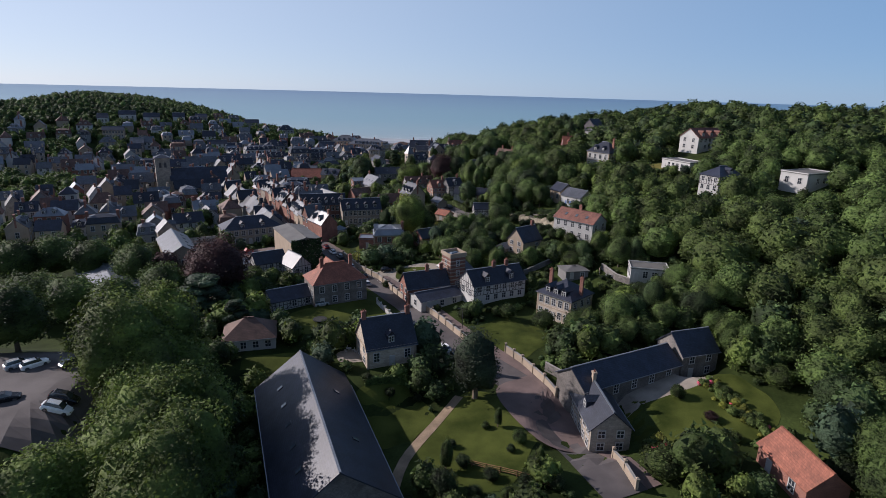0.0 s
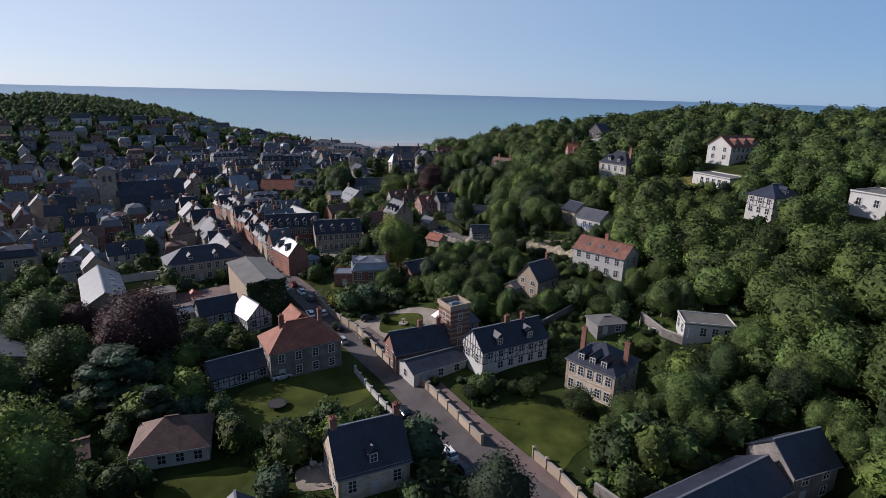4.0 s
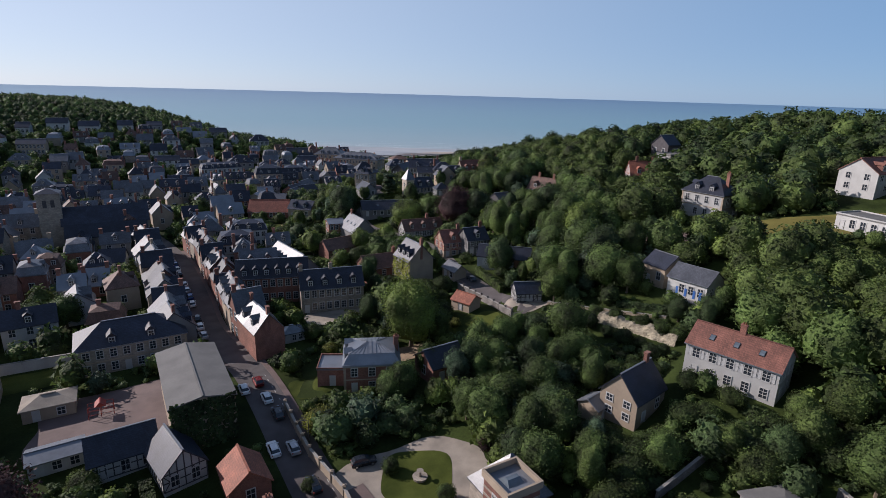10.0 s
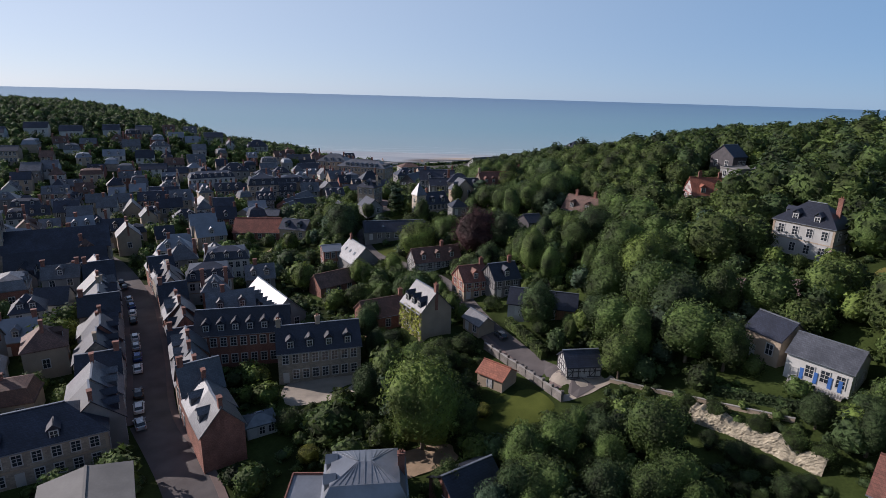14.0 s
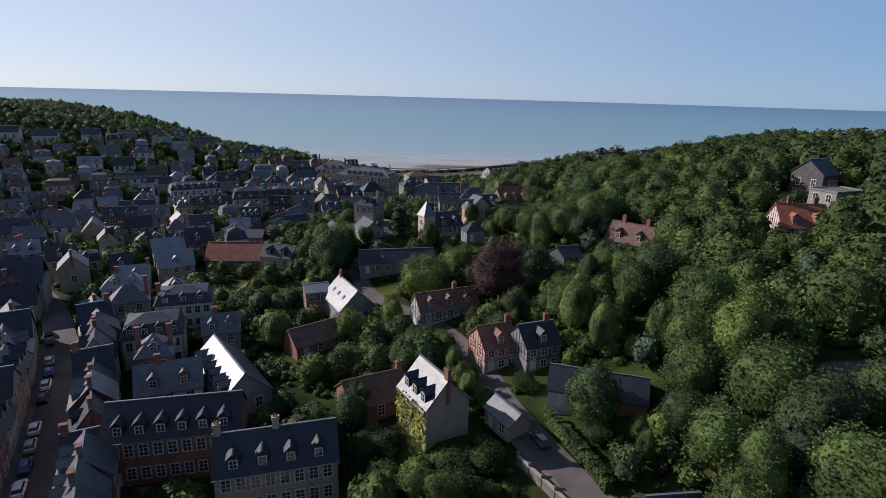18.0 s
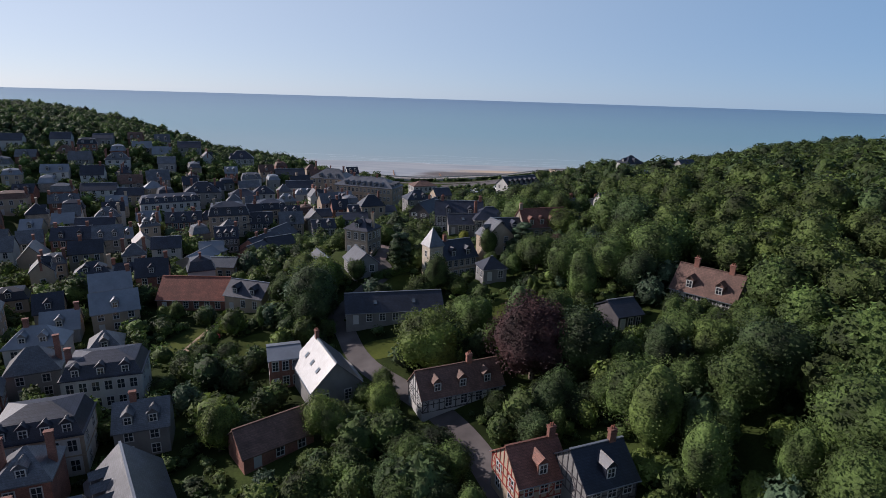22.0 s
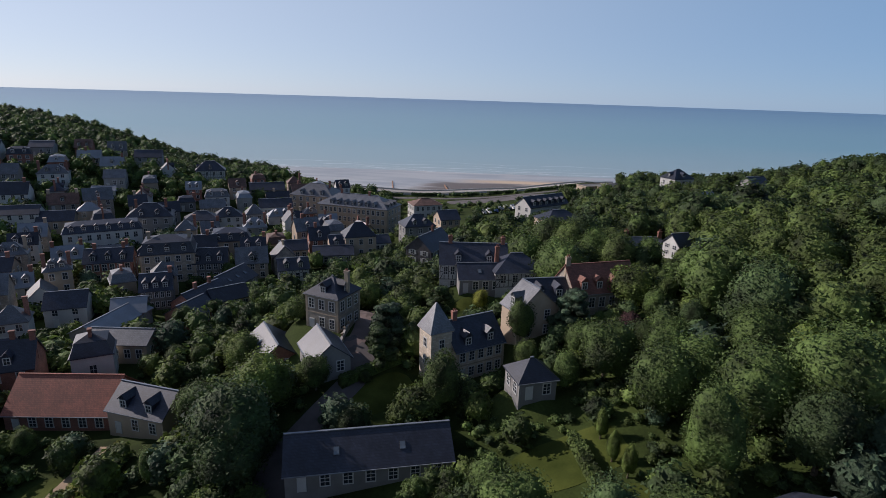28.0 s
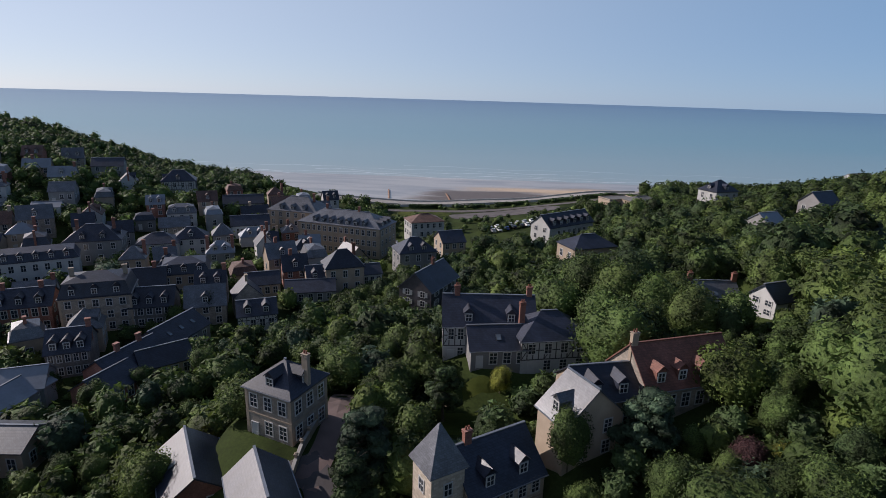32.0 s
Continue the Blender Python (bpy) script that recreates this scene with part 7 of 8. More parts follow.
tree("round", LEAF_FRESH, -46.0, 63.4, 10, 1.5, "leafy green tree below the car park", "tree")
tree("round", LEAF_FRESH, -47.8, 58.5, 10, 1.5, "leafy green tree below the car park", "tree")
tree("round", LEAF_FRESH, -49.0, 54.5, 10, 1.5, "leafy green tree below the car park", "tree")
tree("round", LEAF_FRESH, -42.1, 60.2, 10, 1.5, "leafy green tree below the car park", "tree")
tree("bush", LEAF_DARK, 1.5, 69.6, 6, 0.9, "dark round shrub on the lawn", "shrub")
tree("tall", LEAF, 2.0, 75.2, 6, 0.8, "slender small tree on the lawn", "tree")
tree("tall", LEAF_LIGHT, 16.8, 74.1, 4, 0.9, "young light green tree on the lawn", "tree")
tree("bush", LEAF, 14.6, 80.8, 3, 1.0, "small green shrub on the lawn", "shrub")
for x, y, h, w in ((31.2, 210.4, 3.6, 1.2), (34.6, 207.4, 3.8, 1.2), (38.6, 202.8, 3.4, 1.3), (41.4, 199.0, 3.8, 1.2), (43.6, 195.6, 3.6, 1.2)):
    tree("bush", LEAF, x, y, h, w, "low green shrub along the top of the rubble bank", "shrub", "shrubs along the bank")
for x, y, h, w in ((28.6, 206.6, 4.5, 1.1), (31.4, 202.6, 2.6, 1.3), (36.4, 196.6, 2.4, 1.4), (33.6, 198.4, 4.2, 1.2), (39.2, 192.0, 3.0, 1.3), (36.6, 191.4, 4.0, 1.2)):
    tree("bush", LEAF_DARK, x, y, h, w, "dark green shrub at the foot of the rubble bank", "shrub", "shrubs along the bank")
tree("tall", LEAF, 11.4, 85.9, 4, 0.8, "young tree beside the pine", "tree")
tree("bush", LEAF_LIGHT, 36.2, 72.7, 6, 1.4, "broad light shrub by the long house", "shrub")
tree("bush", LEAF_YELLOW, 44.7, 71.4, 2, 1.2, "small yellow-green shrub in a garden", "shrub")
tree("bush", LEAF, 46.2, 92.5, 3, 1.2, "shrub at the edge of the yard", "shrub")
tree("bush", LEAF_PURPLE, 28.8, 111.7, 3.2, 1.3, "purple-leaved shrub on the lawn", "shrub")
tree("bush", LEAF_PURPLE, 49.3, 85.3, 2, 1.5, "reddish shrub in the flower bed", "shrub")
tree("bush", LEAF_LIGHT, 50.6, 79.7, 2, 1.5, "low shrub in the flower bed", "shrub")
tree("bush", LEAF, 55.2, 92.3, 2, 1.5, "low shrub at the lawn's edge", "shrub")
tree("bush", LEAF_DARK, 4.8, 76.3, 2.6, 1.2, "dark shrub along the wooden fence", "shrub")
tree("bush", LEAF_DARK, 9.0, 72.1, 2.6, 1.2, "dark shrub along the wooden fence", "shrub")
tree("bush", LEAF_DARK, 14.0, 70.2, 2.4, 1.2, "dark shrub along the wooden fence", "shrub")
tree("bush", LEAF_DARK, 2.8, 66.5, 3.5, 1.2, "dark shrub along the wooden fence", "shrub")
tree("bush", LEAF_DARK, 6.2, 68.5, 2.5, 1.2, "dark shrub along the wooden fence", "shrub")
tree("round", LEAF_LIGHT, 35.9, 118.4, 7.5, 1.0, "round light green tree beside the stately house", "tree")
tree("bush", LEAF, 7.0, 131.0, 4, 1.2, "garden shrub behind the street wall", "shrub")
tree("bush", LEAF, 18.3, 131.8, 4.5, 1.2, "garden shrub behind the street wall", "shrub")
tree("bush", LEAF, -0.1, 136.9, 2.5, 1.2, "garden shrub behind the street wall", "shrub")
tree("bush", LEAF, 15.5, 132.2, 3, 1.2, "garden shrub behind the street wall", "shrub")
tree("round", LEAF_PURPLE, -62.5, 145.2, 17, 1.45, "large copper beech with dark purple leaves", "tree")
tree("round", LEAF_PURPLE, -82.8, 157.2, 9, 1.3, "copper beech with dark leaves", "tree")
tree("spreading", LEAF_BLUE, -59.3, 128.8, 13, 1.5, "blue-green cedar with spreading boughs", "tree")
tree("spreading", LEAF_BLUE, -48.3, 121.4, 9, 1.0, "blue-green cedar in a garden", "tree")
tree("round", LEAF, -100.3, 212.8, 9, 1.2, "round green tree behind the school", "tree")
tree("round", LEAF, -96.7, 218.6, 9, 1.2, "round green tree behind the school", "tree")
tree("round", LEAF, -116.4, 208.4, 7, 1.2, "round green tree behind the school", "tree")
tree("round", LEAF, -100.7, 193.3, 4, 1.2, "round green tree behind the school", "tree")
tree("round", LEAF, -94.1, 171.4, 6, 1.2, "round green tree behind the school", "tree")
tree("round", LEAF_FRESH, -11.3, 209.0, 17, 1.05, "tall rounded lime tree in the gardens", "tree")
tree("bush", LEAF_YELLOW, -26.0, 178.9, 5, 1.5, "wide yellow-green shrub by the street wall", "shrub")
tree("bush", LEAF_YELLOW, -29.6, 206.8, 3.6, 1.2, "yellow-green shrub beside the brick villa", "shrub")
tree("bush", LEAF, -35.3, 214.7, 5, 1.2, "round shrub in the garden", "shrub")
tree("round", LEAF_DARK, -22.8, 222.3, 8, 0.9, "dark tree beside the yard", "tree")
tree("bush", LEAF_LIGHT, -21.0, 213.1, 4, 1.0, "light shrub below the lime tree", "shrub")
tree("round", LEAF, -12.1, 188.3, 7.5, 1.2, "broad tree behind the brick villa", "tree")
tree("round", LEAF_DARK, 1.5, 192.7, 9, 0.9, "dark tall tree in the gardens", "tree")
tree("round", LEAF, 7.3, 181.9, 8, 1.1, "green tree in the gardens", "tree")
tree("bush", LEAF_YELLOW, -1.0, 216.1, 3, 1.2, "bronze shrub on the lawn", "shrub")
tree("bush", LEAF_PURPLE, 3.6, 171.5, 4, 1.2, "dark red shrub near the tower", "shrub")
tree("round", LEAF, 0.2, 180.2, 8, 0.9, "leafy tree in the gardens", "tree")
tree("round", LEAF, 8.1, 181.5, 8, 1, "leafy tree in the gardens", "tree")
tree("round", LEAF, 14.7, 172.1, 9, 1.1, "leafy tree in the gardens", "tree")
tree("round", LEAF, 18.4, 165.7, 7, 1.1, "leafy tree in the gardens", "tree")
tree("round", LEAF, -14.2, 187.5, 6.5, 1.2, "leafy tree in the gardens", "tree")
tree("round", LEAF, -7.4, 196.3, 7, 0.9, "leafy tree in the gardens", "tree")
tree("tall", LEAF_BLUE, 19.6, 168.6, 7, 1.2, "grey-green willow in the gardens", "tree")
tree("bush", LEAF, -24.4, 163.6, 2.5, 1.2, "garden shrub near the street", "shrub")
tree("bush", LEAF, -15.7, 155.6, 2.5, 1.2, "garden shrub near the street", "shrub")
tree("bush", LEAF, -3.5, 161.2, 3, 1.2, "garden shrub near the street", "shrub")
tree("bush", LEAF, -12.4, 167.4, 3, 1.2, "garden shrub near the street", "shrub")
tree("bush", LEAF, -46.7, 153.7, 4, 1.2, "garden shrub near the street", "shrub")
tree("bush", LEAF, -56.8, 153.9, 5, 1.2, "garden shrub near the street", "shrub")
tree("bush", LEAF, -55.4, 160.2, 4, 1.2, "garden shrub near the street", "shrub")
tree("bush", LEAF_LIGHT, -57.5, 162.4, 4.5, 1.2, "rounded light shrub in the garden", "shrub")
tree("bush", LEAF_LIGHT, -46.6, 149.8, 3.5, 1.2, "rounded light shrub in the garden", "shrub")
tree("bush", LEAF_LIGHT, -52.6, 146.6, 3, 1.2, "rounded light shrub in the garden", "shrub")
tree("round", LEAF_FRESH, -50.1, 282.0, 8.5, 1.0, "light green tree behind the sheds", "tree")
tree("round", LEAF_DARK, -26.2, 253.4, 8, 0.8, "dark tree beside the long house", "tree")
tree("round", LEAF_DARK, -23.6, 241.0, 8, 0.8, "dark tree before the ivy-clad house", "tree")
tree("round", LEAF, -31.8, 283.1, 7, 1.0, "round tree below the timbered houses", "tree")
tree("round", LEAF_LIGHT, -25.4, 295.1, 6, 1.0, "light round tree beside the lane", "tree")
tree("round", LEAF_FRESH, 36.1, 251.7, 13, 1.1, "tall light green tree on the slope", "tree")
tree("round", LEAF, 34.7, 238.6, 13, 1.2, "broad tree on the slope", "tree")
tree("round", LEAF_LIGHT, 23.7, 222.0, 9, 1.1, "light green tree above the lane", "tree")
tree("round", LEAF, 11.8, 245.7, 8, 1, "green tree before the cottage", "tree")
tree("round", LEAF, 27.0, 246.5, 11, 1.1, "broad tree beside the long lane house", "tree")
tree("round", LEAF_DARK, 24.0, 240.0, 8, 1.1, "dark tree below the long lane house", "tree")
tree("round", LEAF_DARK, 12.8, 246.8, 10.5, 1.1, "leafy tree before the long lane house", "tree")
tree("round", LEAF, 25.4, 231.6, 11, 1.2, "broad tree above the lane", "tree")
tree("round", LEAF, 27.1, 276.4, 11, 1.1, "broad tree on the slope", "tree")
tree("round", LEAF_PURPLE, 1.2, 296.0, 15, 1.35, "great copper beech with purple leaves", "tree")
tree("bush", LEAF_FRESH, -17.8, 304.5, 15, 1.15, "great round-clipped light green tree", "tree")
tree("round", LEAF_DARK, -47.5, 328.7, 14, 1.25, "large dark tree beside the lane", "tree")
tree("round", LEAF_DARK, -46.5, 324.6, 11, 1.2, "large dark tree beside the lane", "tree")
tree("bush", LEAF, -77.3, 303.6, 6, 1.2, "rounded garden tree in a garden", "shrub")
tree("bush", LEAF, -68.0, 305.6, 6, 1.2, "rounded garden tree in a garden", "shrub")
tree("bush", LEAF, -67.5, 312.2, 5, 1.2, "rounded garden tree in a garden", "shrub")
tree("bush", LEAF, -61.9, 312.6, 5, 1.2, "rounded garden tree in a garden", "shrub")
tree("bush", LEAF, -68.4, 298.6, 5, 1.2, "rounded garden tree in a garden", "shrub")
tree("bush", LEAF, -54.8, 307.2, 4, 1.2, "rounded garden tree in a garden", "shrub")
tree("round", LEAF_LIGHT, -84.6, 334.0, 5, 1.1, "small round tree on the orchard lawn", "tree")
tree("tall", LEAF, -59.8, 327.3, 6, 1.0, "small tree beside the blue-slated house", "tree")
tree("tall", LEAF_FRESH, 4.0, 329.3, 4.6, 0.9, "clipped topiary tree in a garden", "topiary")
tree("tall", LEAF_FRESH, 5.7, 321.6, 4.6, 0.9, "clipped topiary tree in a garden", "topiary")
tree("tall", LEAF_FRESH, 4.5, 324.7, 4.6, 0.9, "clipped topiary tree in a garden", "topiary")
tree("round", LEAF, -84.8, 383.8, 6, 1.2, "rounded garden tree in the town", "tree")
tree("round", LEAF, -96.3, 388.1, 5, 1.2, "rounded garden tree in the town", "tree")
tree("round", LEAF, -76.0, 364.3, 5, 1.2, "rounded garden tree in the town", "tree")
tree("round", LEAF, -62.1, 375.6, 5, 1.2, "rounded garden tree in the town", "tree")
tree("round", LEAF, -80.3, 391.1, 5, 1.2, "rounded garden tree in the town", "tree")
tree("round", LEAF, -89.7, 420.7, 5.5, 1.1, "rounded garden tree in the town", "tree")
tree("round", LEAF_LIGHT, -70.2, 363.5, 5, 1.1, "light green garden tree", "tree")
tree("round", LEAF, -70.3, 396.1, 6.5, 1.1, "tree before the stone mansion", "tree")
tree("round", LEAF, -64.9, 398.4, 6, 1, "tree beside the stone mansion", "tree")
tree("round", LEAF_DARK, -83.2, 426.0, 8, 1.2, "dark rounded tree in a garden", "tree")
tree("round", LEAF, -40.1, 385.6, 7, 1.1, "leafy tree below the manor", "tree")
tree("round", LEAF, -32.0, 391.8, 6.5, 1.1, "leafy tree below the manor", "tree")
tree("round", LEAF, -53.4, 417.5, 5, 1.2, "leafy tree below the manor", "tree")
tree("round", LEAF, -42.9, 419.0, 5, 1.2, "leafy tree below the manor", "tree")
tree("round", LEAF, -18.6, 341.5, 10, 0.95, "leafy tree before the little castle", "tree")
tree("spreading", LEAF_BLUE, -30.2, 358.8, 10, 1.1, "blue-green cedar beside the alley", "tree")
tree("spreading", LEAF_DARK, -21.0, 372.8, 10, 1.0, "dark pine behind the castle", "tree")
tree("round", LEAF_YELLOW, -12.2, 377.7, 4.5, 1.1, "yellow-green tree in a garden", "tree")
tree("round", LEAF, -5.0, 357.5, 8, 0.9, "tree beside the pale-roofed villa", "tree")
tree("spreading", LEAF_BLUE, 4.6, 358.7, 10, 1.1, "silvery cedar on the slope", "tree")
tree("bush", LEAF_FRESH, 17.2, 366.2, 10, 1.1, "great rounded light green tree", "tree")
tree("round", LEAF_PURPLE, 13.1, 352.4, 5, 1.1, "dark red shrub on the slope", "tree")
tree("bush", LEAF_YELLOW, 18.1, 353.7, 3, 1.2, "yellowish shrub on the slope", "shrub")
tree("spreading", LEAF_DARK, -30.3, 351.4, 9, 1.1, "dark cedar beside the alley", "tree")
tree("bush", LEAF_DARK, 3.0, 81.5, 1.8, 1.2, "dark shrub at the lawn's edge", "shrub")
tree("bush", LEAF, 9.2, 85.9, 1.6, 1.2, "dark shrub at the lawn's edge", "shrub")
tree("bush", LEAF_DARK, 12.9, 78.7, 1.6, 1.2, "dark shrub at the lawn's edge", "shrub")
tree("bush", LEAF, 16.0, 74.6, 2.2, 1.2, "dark shrub at the lawn's edge", "shrub")
tree("bush", LEAF_DARK, 18.7, 69.7, 2.6, 1.2, "dark shrub at the lawn's edge", "shrub")
tree("bush", LEAF, -0.6, 69.4, 2.6, 1.2, "dark shrub at the lawn's edge", "shrub")
tree("bush", LEAF_DARK, -3.8, 67.6, 2.0, 1.2, "dark shrub at the lawn's edge", "shrub")
tree("bush", LEAF, 11.1, 67.4, 2.4, 1.2, "dark shrub at the lawn's edge", "shrub")
tree("bush", LEAF_DARK, 6.1, 66.0, 2.4, 1.2, "dark shrub at the lawn's edge", "shrub")
tree("bush", LEAF, 15.9, 66.3, 2.2, 1.2, "dark shrub at the lawn's edge", "shrub")
tree("bush", LEAF_DARK, -8.9, 95.1, 2.2, 1.2, "dark shrub at the lawn's edge", "shrub")
tree("bush", LEAF, -13.6, 96.9, 2.4, 1.2, "dark shrub at the lawn's edge", "shrub")
tree("bush", LEAF_DARK, -3.4, 95.8, 1.8, 1.2, "dark shrub at the lawn's edge", "shrub")

tree("round", LEAF_FRESH, -47.5, 339.8, 10.5, 1.25, "broad bright tree before the lane houses", "tree")
tree("round", LEAF, -40.0, 343.9, 6.5, 1.1, "leafy tree beside the lane houses", "tree")
tree("round", LEAF, -58.8, 340.6, 8, 1.3, "broad tree below the lane houses", "tree")
tree("bush", LEAF, -32.1, 346.7, 2.5, 1.2, "shrub beside the lawn", "shrub")
tree("round", LEAF_FRESH, -57.9, 355.9, 8, 1.2, "bright garden tree beside the lane houses", "tree")
tree("bush", LEAF, -41.7, 349.8, 4.0, 1.1, "small tree beside the lane", "shrub")
tree("round", LEAF, 1.3, 342.1, 6.5, 1.0, "leafy tree beside the hip-roofed house", "tree")
tree("round", LEAF_DARK, -31.9, 333.9, 5.5, 1.1, "dark tree on the lawn", "tree")
tree("round", LEAF, 3.5, 200.0, 9, 1.0, "leafy green tree in the gardens", "tree")
tree("round", LEAF_DARK, -26.5, 249.3, 9, 0.9, "dark tree beside the yard", "tree")
tree("round", LEAF_BLUE, -1.1, 190.0, 8.5, 0.9, "grey-green tree in the gardens", "tree")
tree("round", LEAF, 22.3, 200.1, 11, 1.05, "tall green tree in the gardens", "tree")
tree("round", LEAF_FRESH, -33.8, 284.4, 8, 1.1, "bright round tree beside the lane", "tree")
tree("round", LEAF_FRESH, -24.2, 288.2, 7.5, 1.1, "bright round tree beside the lane", "tree")

# ---- woods and gardens ----
def wood(name, label, spots, leaf, seed, leaves=250, full=1.0):
    """Many crowns joined: far woodland."""
    rng = np.random.default_rng(seed)
    kinds = [crown_shape("bush" if k == 3 else "round", 900 + k * 7 + seed, leaves, leaves > 500) for k in range(4)]
    vs, fs, base = [], [], 0
    for x, y, h in spots:
        v, f = kinds[rng.integers(4)]
        a, g = rng.uniform(0, 6.28), full * (1.0 if h > 4 else 1.35)
        w = v * (h / 10 * np.array([rng.uniform(1.05, 1.35) * g, rng.uniform(1.05, 1.35) * g, 1.0]))
        c, s = math.cos(a), math.sin(a)
        vs.append(np.stack([w[:, 0] * c - w[:, 1] * s + x, w[:, 0] * s + w[:, 1] * c + y, w[:, 2] + gz(x, y) - h * 0.1], -1))
        fs.append(f + base)
        base += len(v)
    return tagged(new(name, tri_mesh(name, np.concatenate(vs), np.concatenate(fs), leaf)), label, "woodland", kind="stuff")


def kept_low(x, y, h):
    """The height that a tree may have there without hiding the house behind it."""
    for a, b, c, top in VIEW:
        if (x - a) ** 2 + (y - b) ** 2 < (c + h * 0.2) ** 2:
            h = min(h, top)
    return h


for v in (33, 40, 48, 56):
    VIEW.append((30.8 - 0.27 * v, 406.5 - 0.96 * v, 7.0, 4.0 + v * 0.03))
rnd = random.Random(5)
NEAR, FAR = [], []
first = len(FOOT)
for _ in range(16000):
    x, y = rnd.uniform(-60, 240), rnd.uniform(40, 590)
    r = x - float(valley(y)) - 15
    if r < 22 or x > y * 0.85 + 45:
        continue
    wild = r > 62 + 8 * math.sin(y * 0.05)
    if y > 545 and x < 70 or y > 500 and x < 30 or y > 585:
        continue
    h = rnd.triangular(7.5, 15.5, 11) if wild else rnd.triangular(4.0, 10.5, 5.5)
    if y > 410:
        h *= 0.75
    if not clear(x, y, h * (0.25 if wild else 0.18)):
        continue
    h = kept_low(x, y, h)
    if x < 95 and y < 420 and x - 0.55 * y < 40:
        NEAR.append((x, y, h, wild))
    else:
        FAR.append((x, y, h * 0.9))
    FOOT.append((x, y, h * (0.3 if wild else 0.26)))
last = len(FOOT)
NEAR.sort(key=lambda q: abs(q[0] - 10) + 0.15 * q[1])
for i, (x, y, h, wild) in enumerate(NEAR):
    if i >= 260:
        FAR.append((x, y, h))
        continue
    leaf = rnd.choice((LEAF, LEAF, LEAF, LEAF_LIGHT, LEAF_DARK))
    lab = {"leaf_green": "broad green tree", "leaf_light": "light green tree", "leaf_dark": "dark green tree"}[leaf.name]
    tree(rnd.choice(("round", "round", "round", "tall")) if wild or h > 6 else "bush", leaf, x, y, h, rnd.uniform(1.05, 1.3) if wild or h > 6 else 1.3, f"{lab} on the wooded slope" if wild else f"{lab} in a garden",
         name="tree" if wild or h > 6 else "bush")
del FOOT[last:]
CELLS.clear()
edge = [q for q in FAR if q[1] < 215 and q[0] < 150 or q[0] < 70 and q[1] < 400]
cut = len(edge) // 2
wood("woodland", "green trees at the near edge of the wood", edge[:cut], LEAF, 21, 800)
wood("woodland", "light and dark trees at the near edge of the wood", edge[cut:], LEAF_LIGHT, 22, 800)
thirds = [[], [], []]
for q in FAR:
    if q in edge:
        continue
    thirds[rnd.choice((0, 0, 1, 2))].append(q)
wood("woodland", "dense green broadleaf wood on the hillside", thirds[0], LEAF, 1)
wood("woodland", "light green broadleaf trees of the hillside wood", thirds[1], LEAF_LIGHT, 2)
wood("woodland", "dark green broadleaf trees of the hillside wood", thirds[2], LEAF_DARK, 3)

# the wooded hill across the town, and the town's gardens
hill, town = [], []
for _ in range(20000):
    x, y = rnd.uniform(-430, -45), rnd.uniform(180, 620)
    s = -(x + 120) * 0.75 + (min(y, 520) - 440) * 0.66
    if x > float(valley(y)) + 22:
        continue
    if y > 585 and land(x, y) < 9 or y > 612:
        continue
    if s > 122 or (y > 540 and s > 60):
        h = rnd.uniform(4.5, 6.8)
        if (x > -345 or rnd.random() < 0.3) and clear(x, y, h * 0.2):
            hill.append((x, y, h))
            FOOT.append((x, y, h * 0.27))
    elif rnd.random() < (0.8 if s > 60 else 0.22) and clear(x, y, 0.9):
        h = rnd.uniform(3.5, 8)
        town.append((x, y, h))
        FOOT.append((x, y, h * 0.3))
wood("woodland", "green wood on the far hill", hill[::2], LEAF, 4, 90)
wood("woodland", "light green wood on the far hill", hill[1::2], LEAF_DARK, 14, 90)
wood("garden_trees", "small green trees between the town's houses", town, LEAF, 6, 130)

# shrubs that fill the gardens
FOOT[first:last] = [(x, y, 0.9 if x < 60 and y < 420 else r) for x, y, r in FOOT[first:last]]
CELLS.clear()
low = []
for k in range(24000):
    x, y = rnd.uniform(-150, 100), rnd.uniform(62, 470)
    v = float(valley(y))
    if x < v - 75 or abs(x) > y * 0.9 + 25:
        continue
    h = rnd.uniform(0.9, 1.8) if k > 10000 else rnd.uniform(1.4, 3.4) if rnd.random() < 0.4 else rnd.triangular(3.9, 11, 4.8)
    if clear(x, y, h * 0.13):
        h = kept_low(x, y, h)
        low.append((x, y, h))
        FOOT.append((x, y, h * 0.34))
rnd.shuffle(low)
big = [q for q in low if q[2] > 3.9]
low = [q for q in low if q[2] <= 3.9]
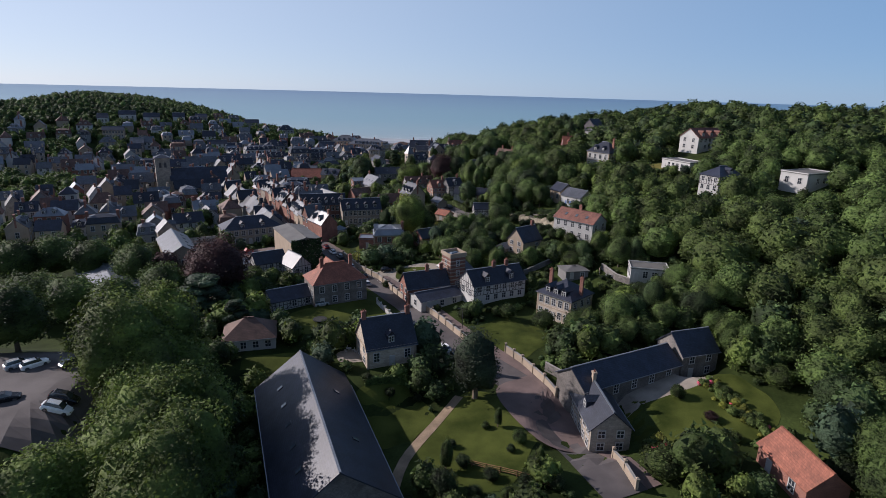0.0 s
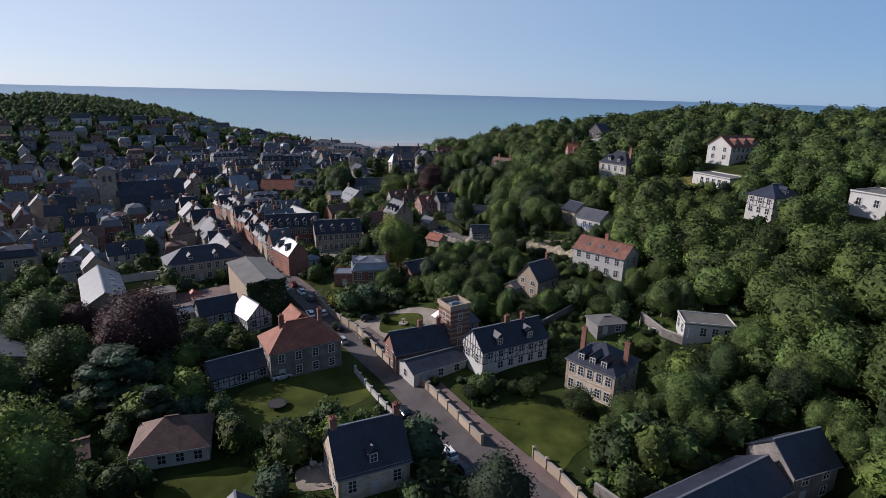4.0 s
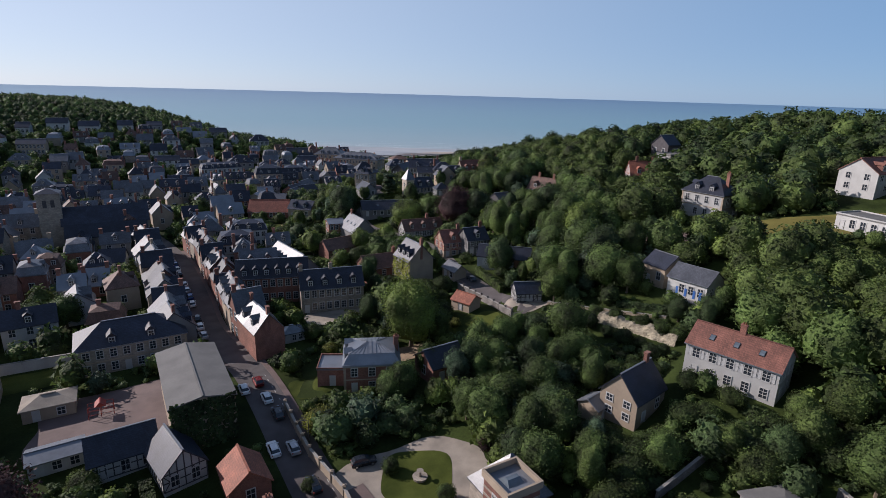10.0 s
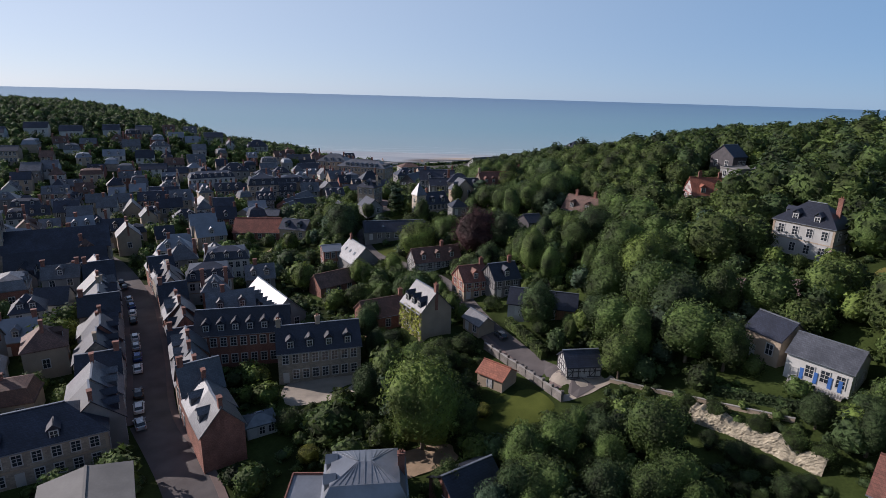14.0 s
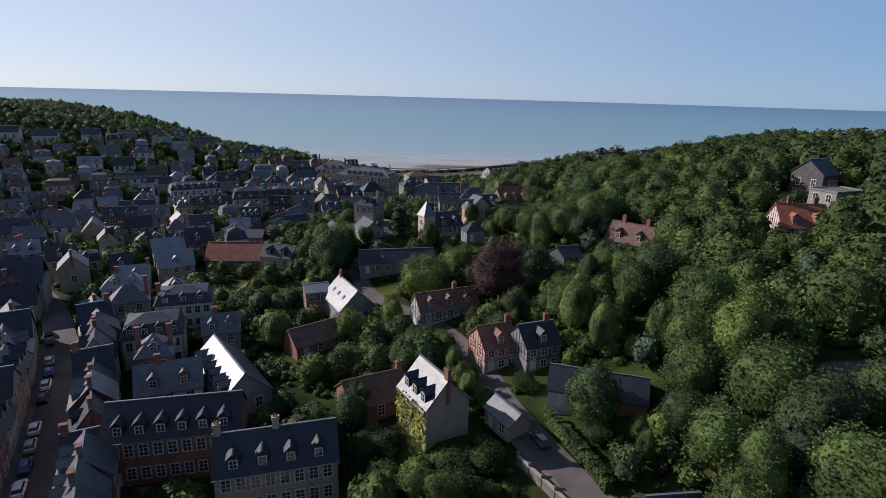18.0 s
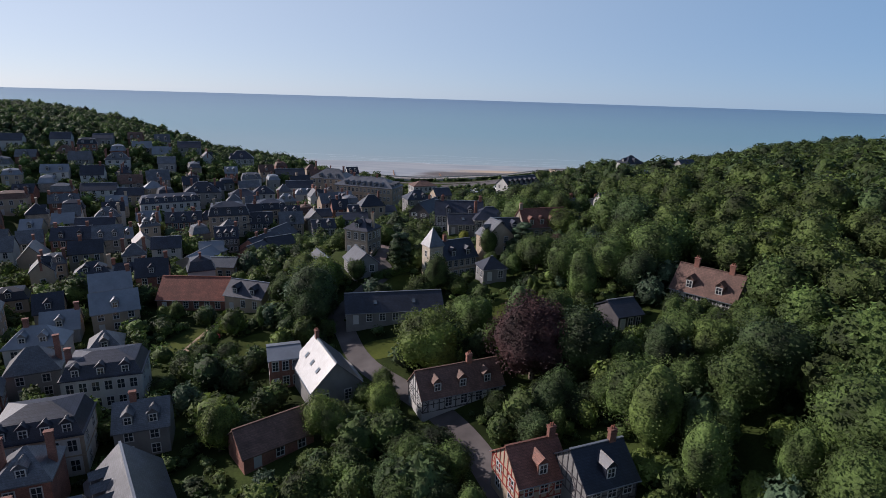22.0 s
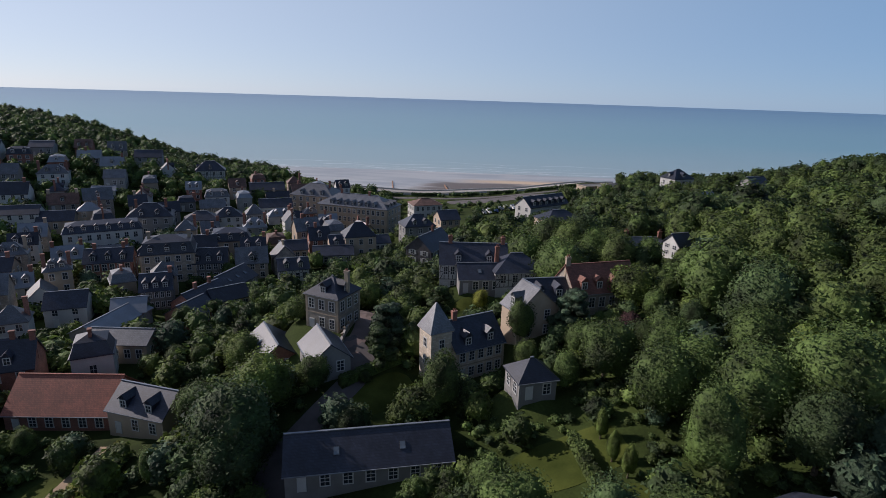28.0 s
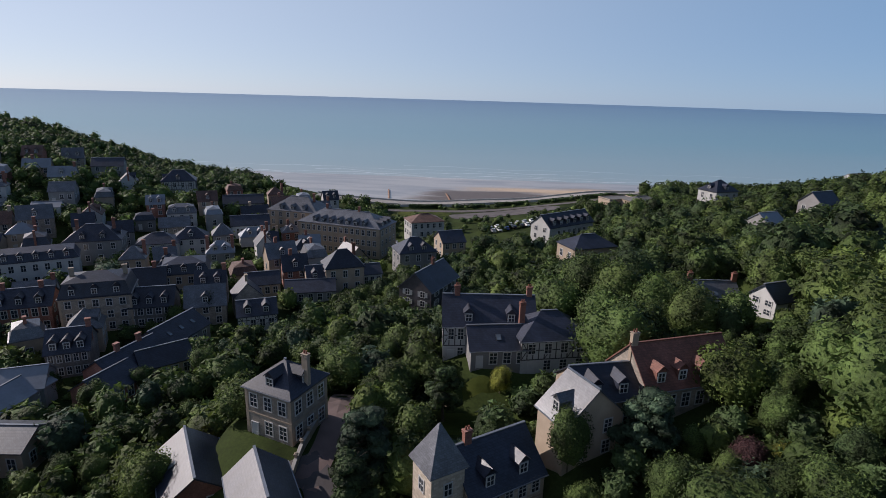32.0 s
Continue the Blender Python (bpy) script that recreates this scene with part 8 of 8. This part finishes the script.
wood("garden_trees", "rounded green garden trees between the houses", big[::4], LEAF, 31, 200)
wood("garden_trees", "bright green garden trees between the houses", big[1::8] + big[3::8], LEAF_FRESH, 32, 200)
wood("garden_trees", "dark green garden trees between the houses", big[2::4], LEAF_DARK, 33, 200)
wood("garden_trees", "grey-green garden trees between the houses", big[5::8], LEAF_BLUE, 34, 200)
wood("garden_trees", "light green garden trees between the houses", big[7::8], LEAF_LIGHT, 35, 200)
for _ in range(420):
    x, y = rnd.uniform(-62, 75), rnd.uniform(515, 580)
    if clear(x, y, 1.2):
        low.append((x, y, rnd.uniform(1.6, 3.6)))
        FOOT.append((x, y, 1.0))
rnd.shuffle(low)
cut = len(low) // 3
bed = []
for k in range(70):
    p = Vector((-71.6, 315.0)).lerp(Vector((-70.6, 336.0)), rnd.random())
    bed.append((p.x + rnd.gauss(0, 0.7), p.y + rnd.gauss(0, 0.6), rnd.uniform(0.8, 2.0)))
for k in range(90):
    p = Vector((53.0, 96.5)).lerp(Vector((57.2, 77.0)), rnd.random())
    bed.append((p.x + rnd.gauss(0, 1.0), p.y + rnd.gauss(0, 0.8), rnd.uniform(0.6, 1.7)))
for k in range(40):
    p = Vector((37.0, 79.5)).lerp(Vector((46.0, 72.0)), rnd.random())
    bed.append((p.x + rnd.gauss(0, 0.9), p.y + rnd.gauss(0, 0.7), rnd.uniform(0.8, 2.2)))
wood("flower_bed", "low mixed shrubs of the flower beds on the lawn", bed[::2], LEAF_LIGHT, 51, 160)
wood("flower_bed", "yellowish low plants of the flower beds on the lawn", bed[1::4], LEAF_YELLOW, 52, 160)
wood("flower_bed", "pink flowers and reddish plants of the flower beds", [(x, y, h * 0.7) for x, y, h in bed[3::8]], FLOWER, 53, 160)
wood("shrubbery", "green garden shrubs between the houses", low[:cut], LEAF, 8, 85)
wood("shrubbery", "dark green garden shrubs between the houses", low[cut:2 * cut], LEAF_DARK, 9, 85)
wood("shrubbery", "light green garden shrubs between the houses", low[2 * cut:], LEAF_LIGHT, 10, 85)
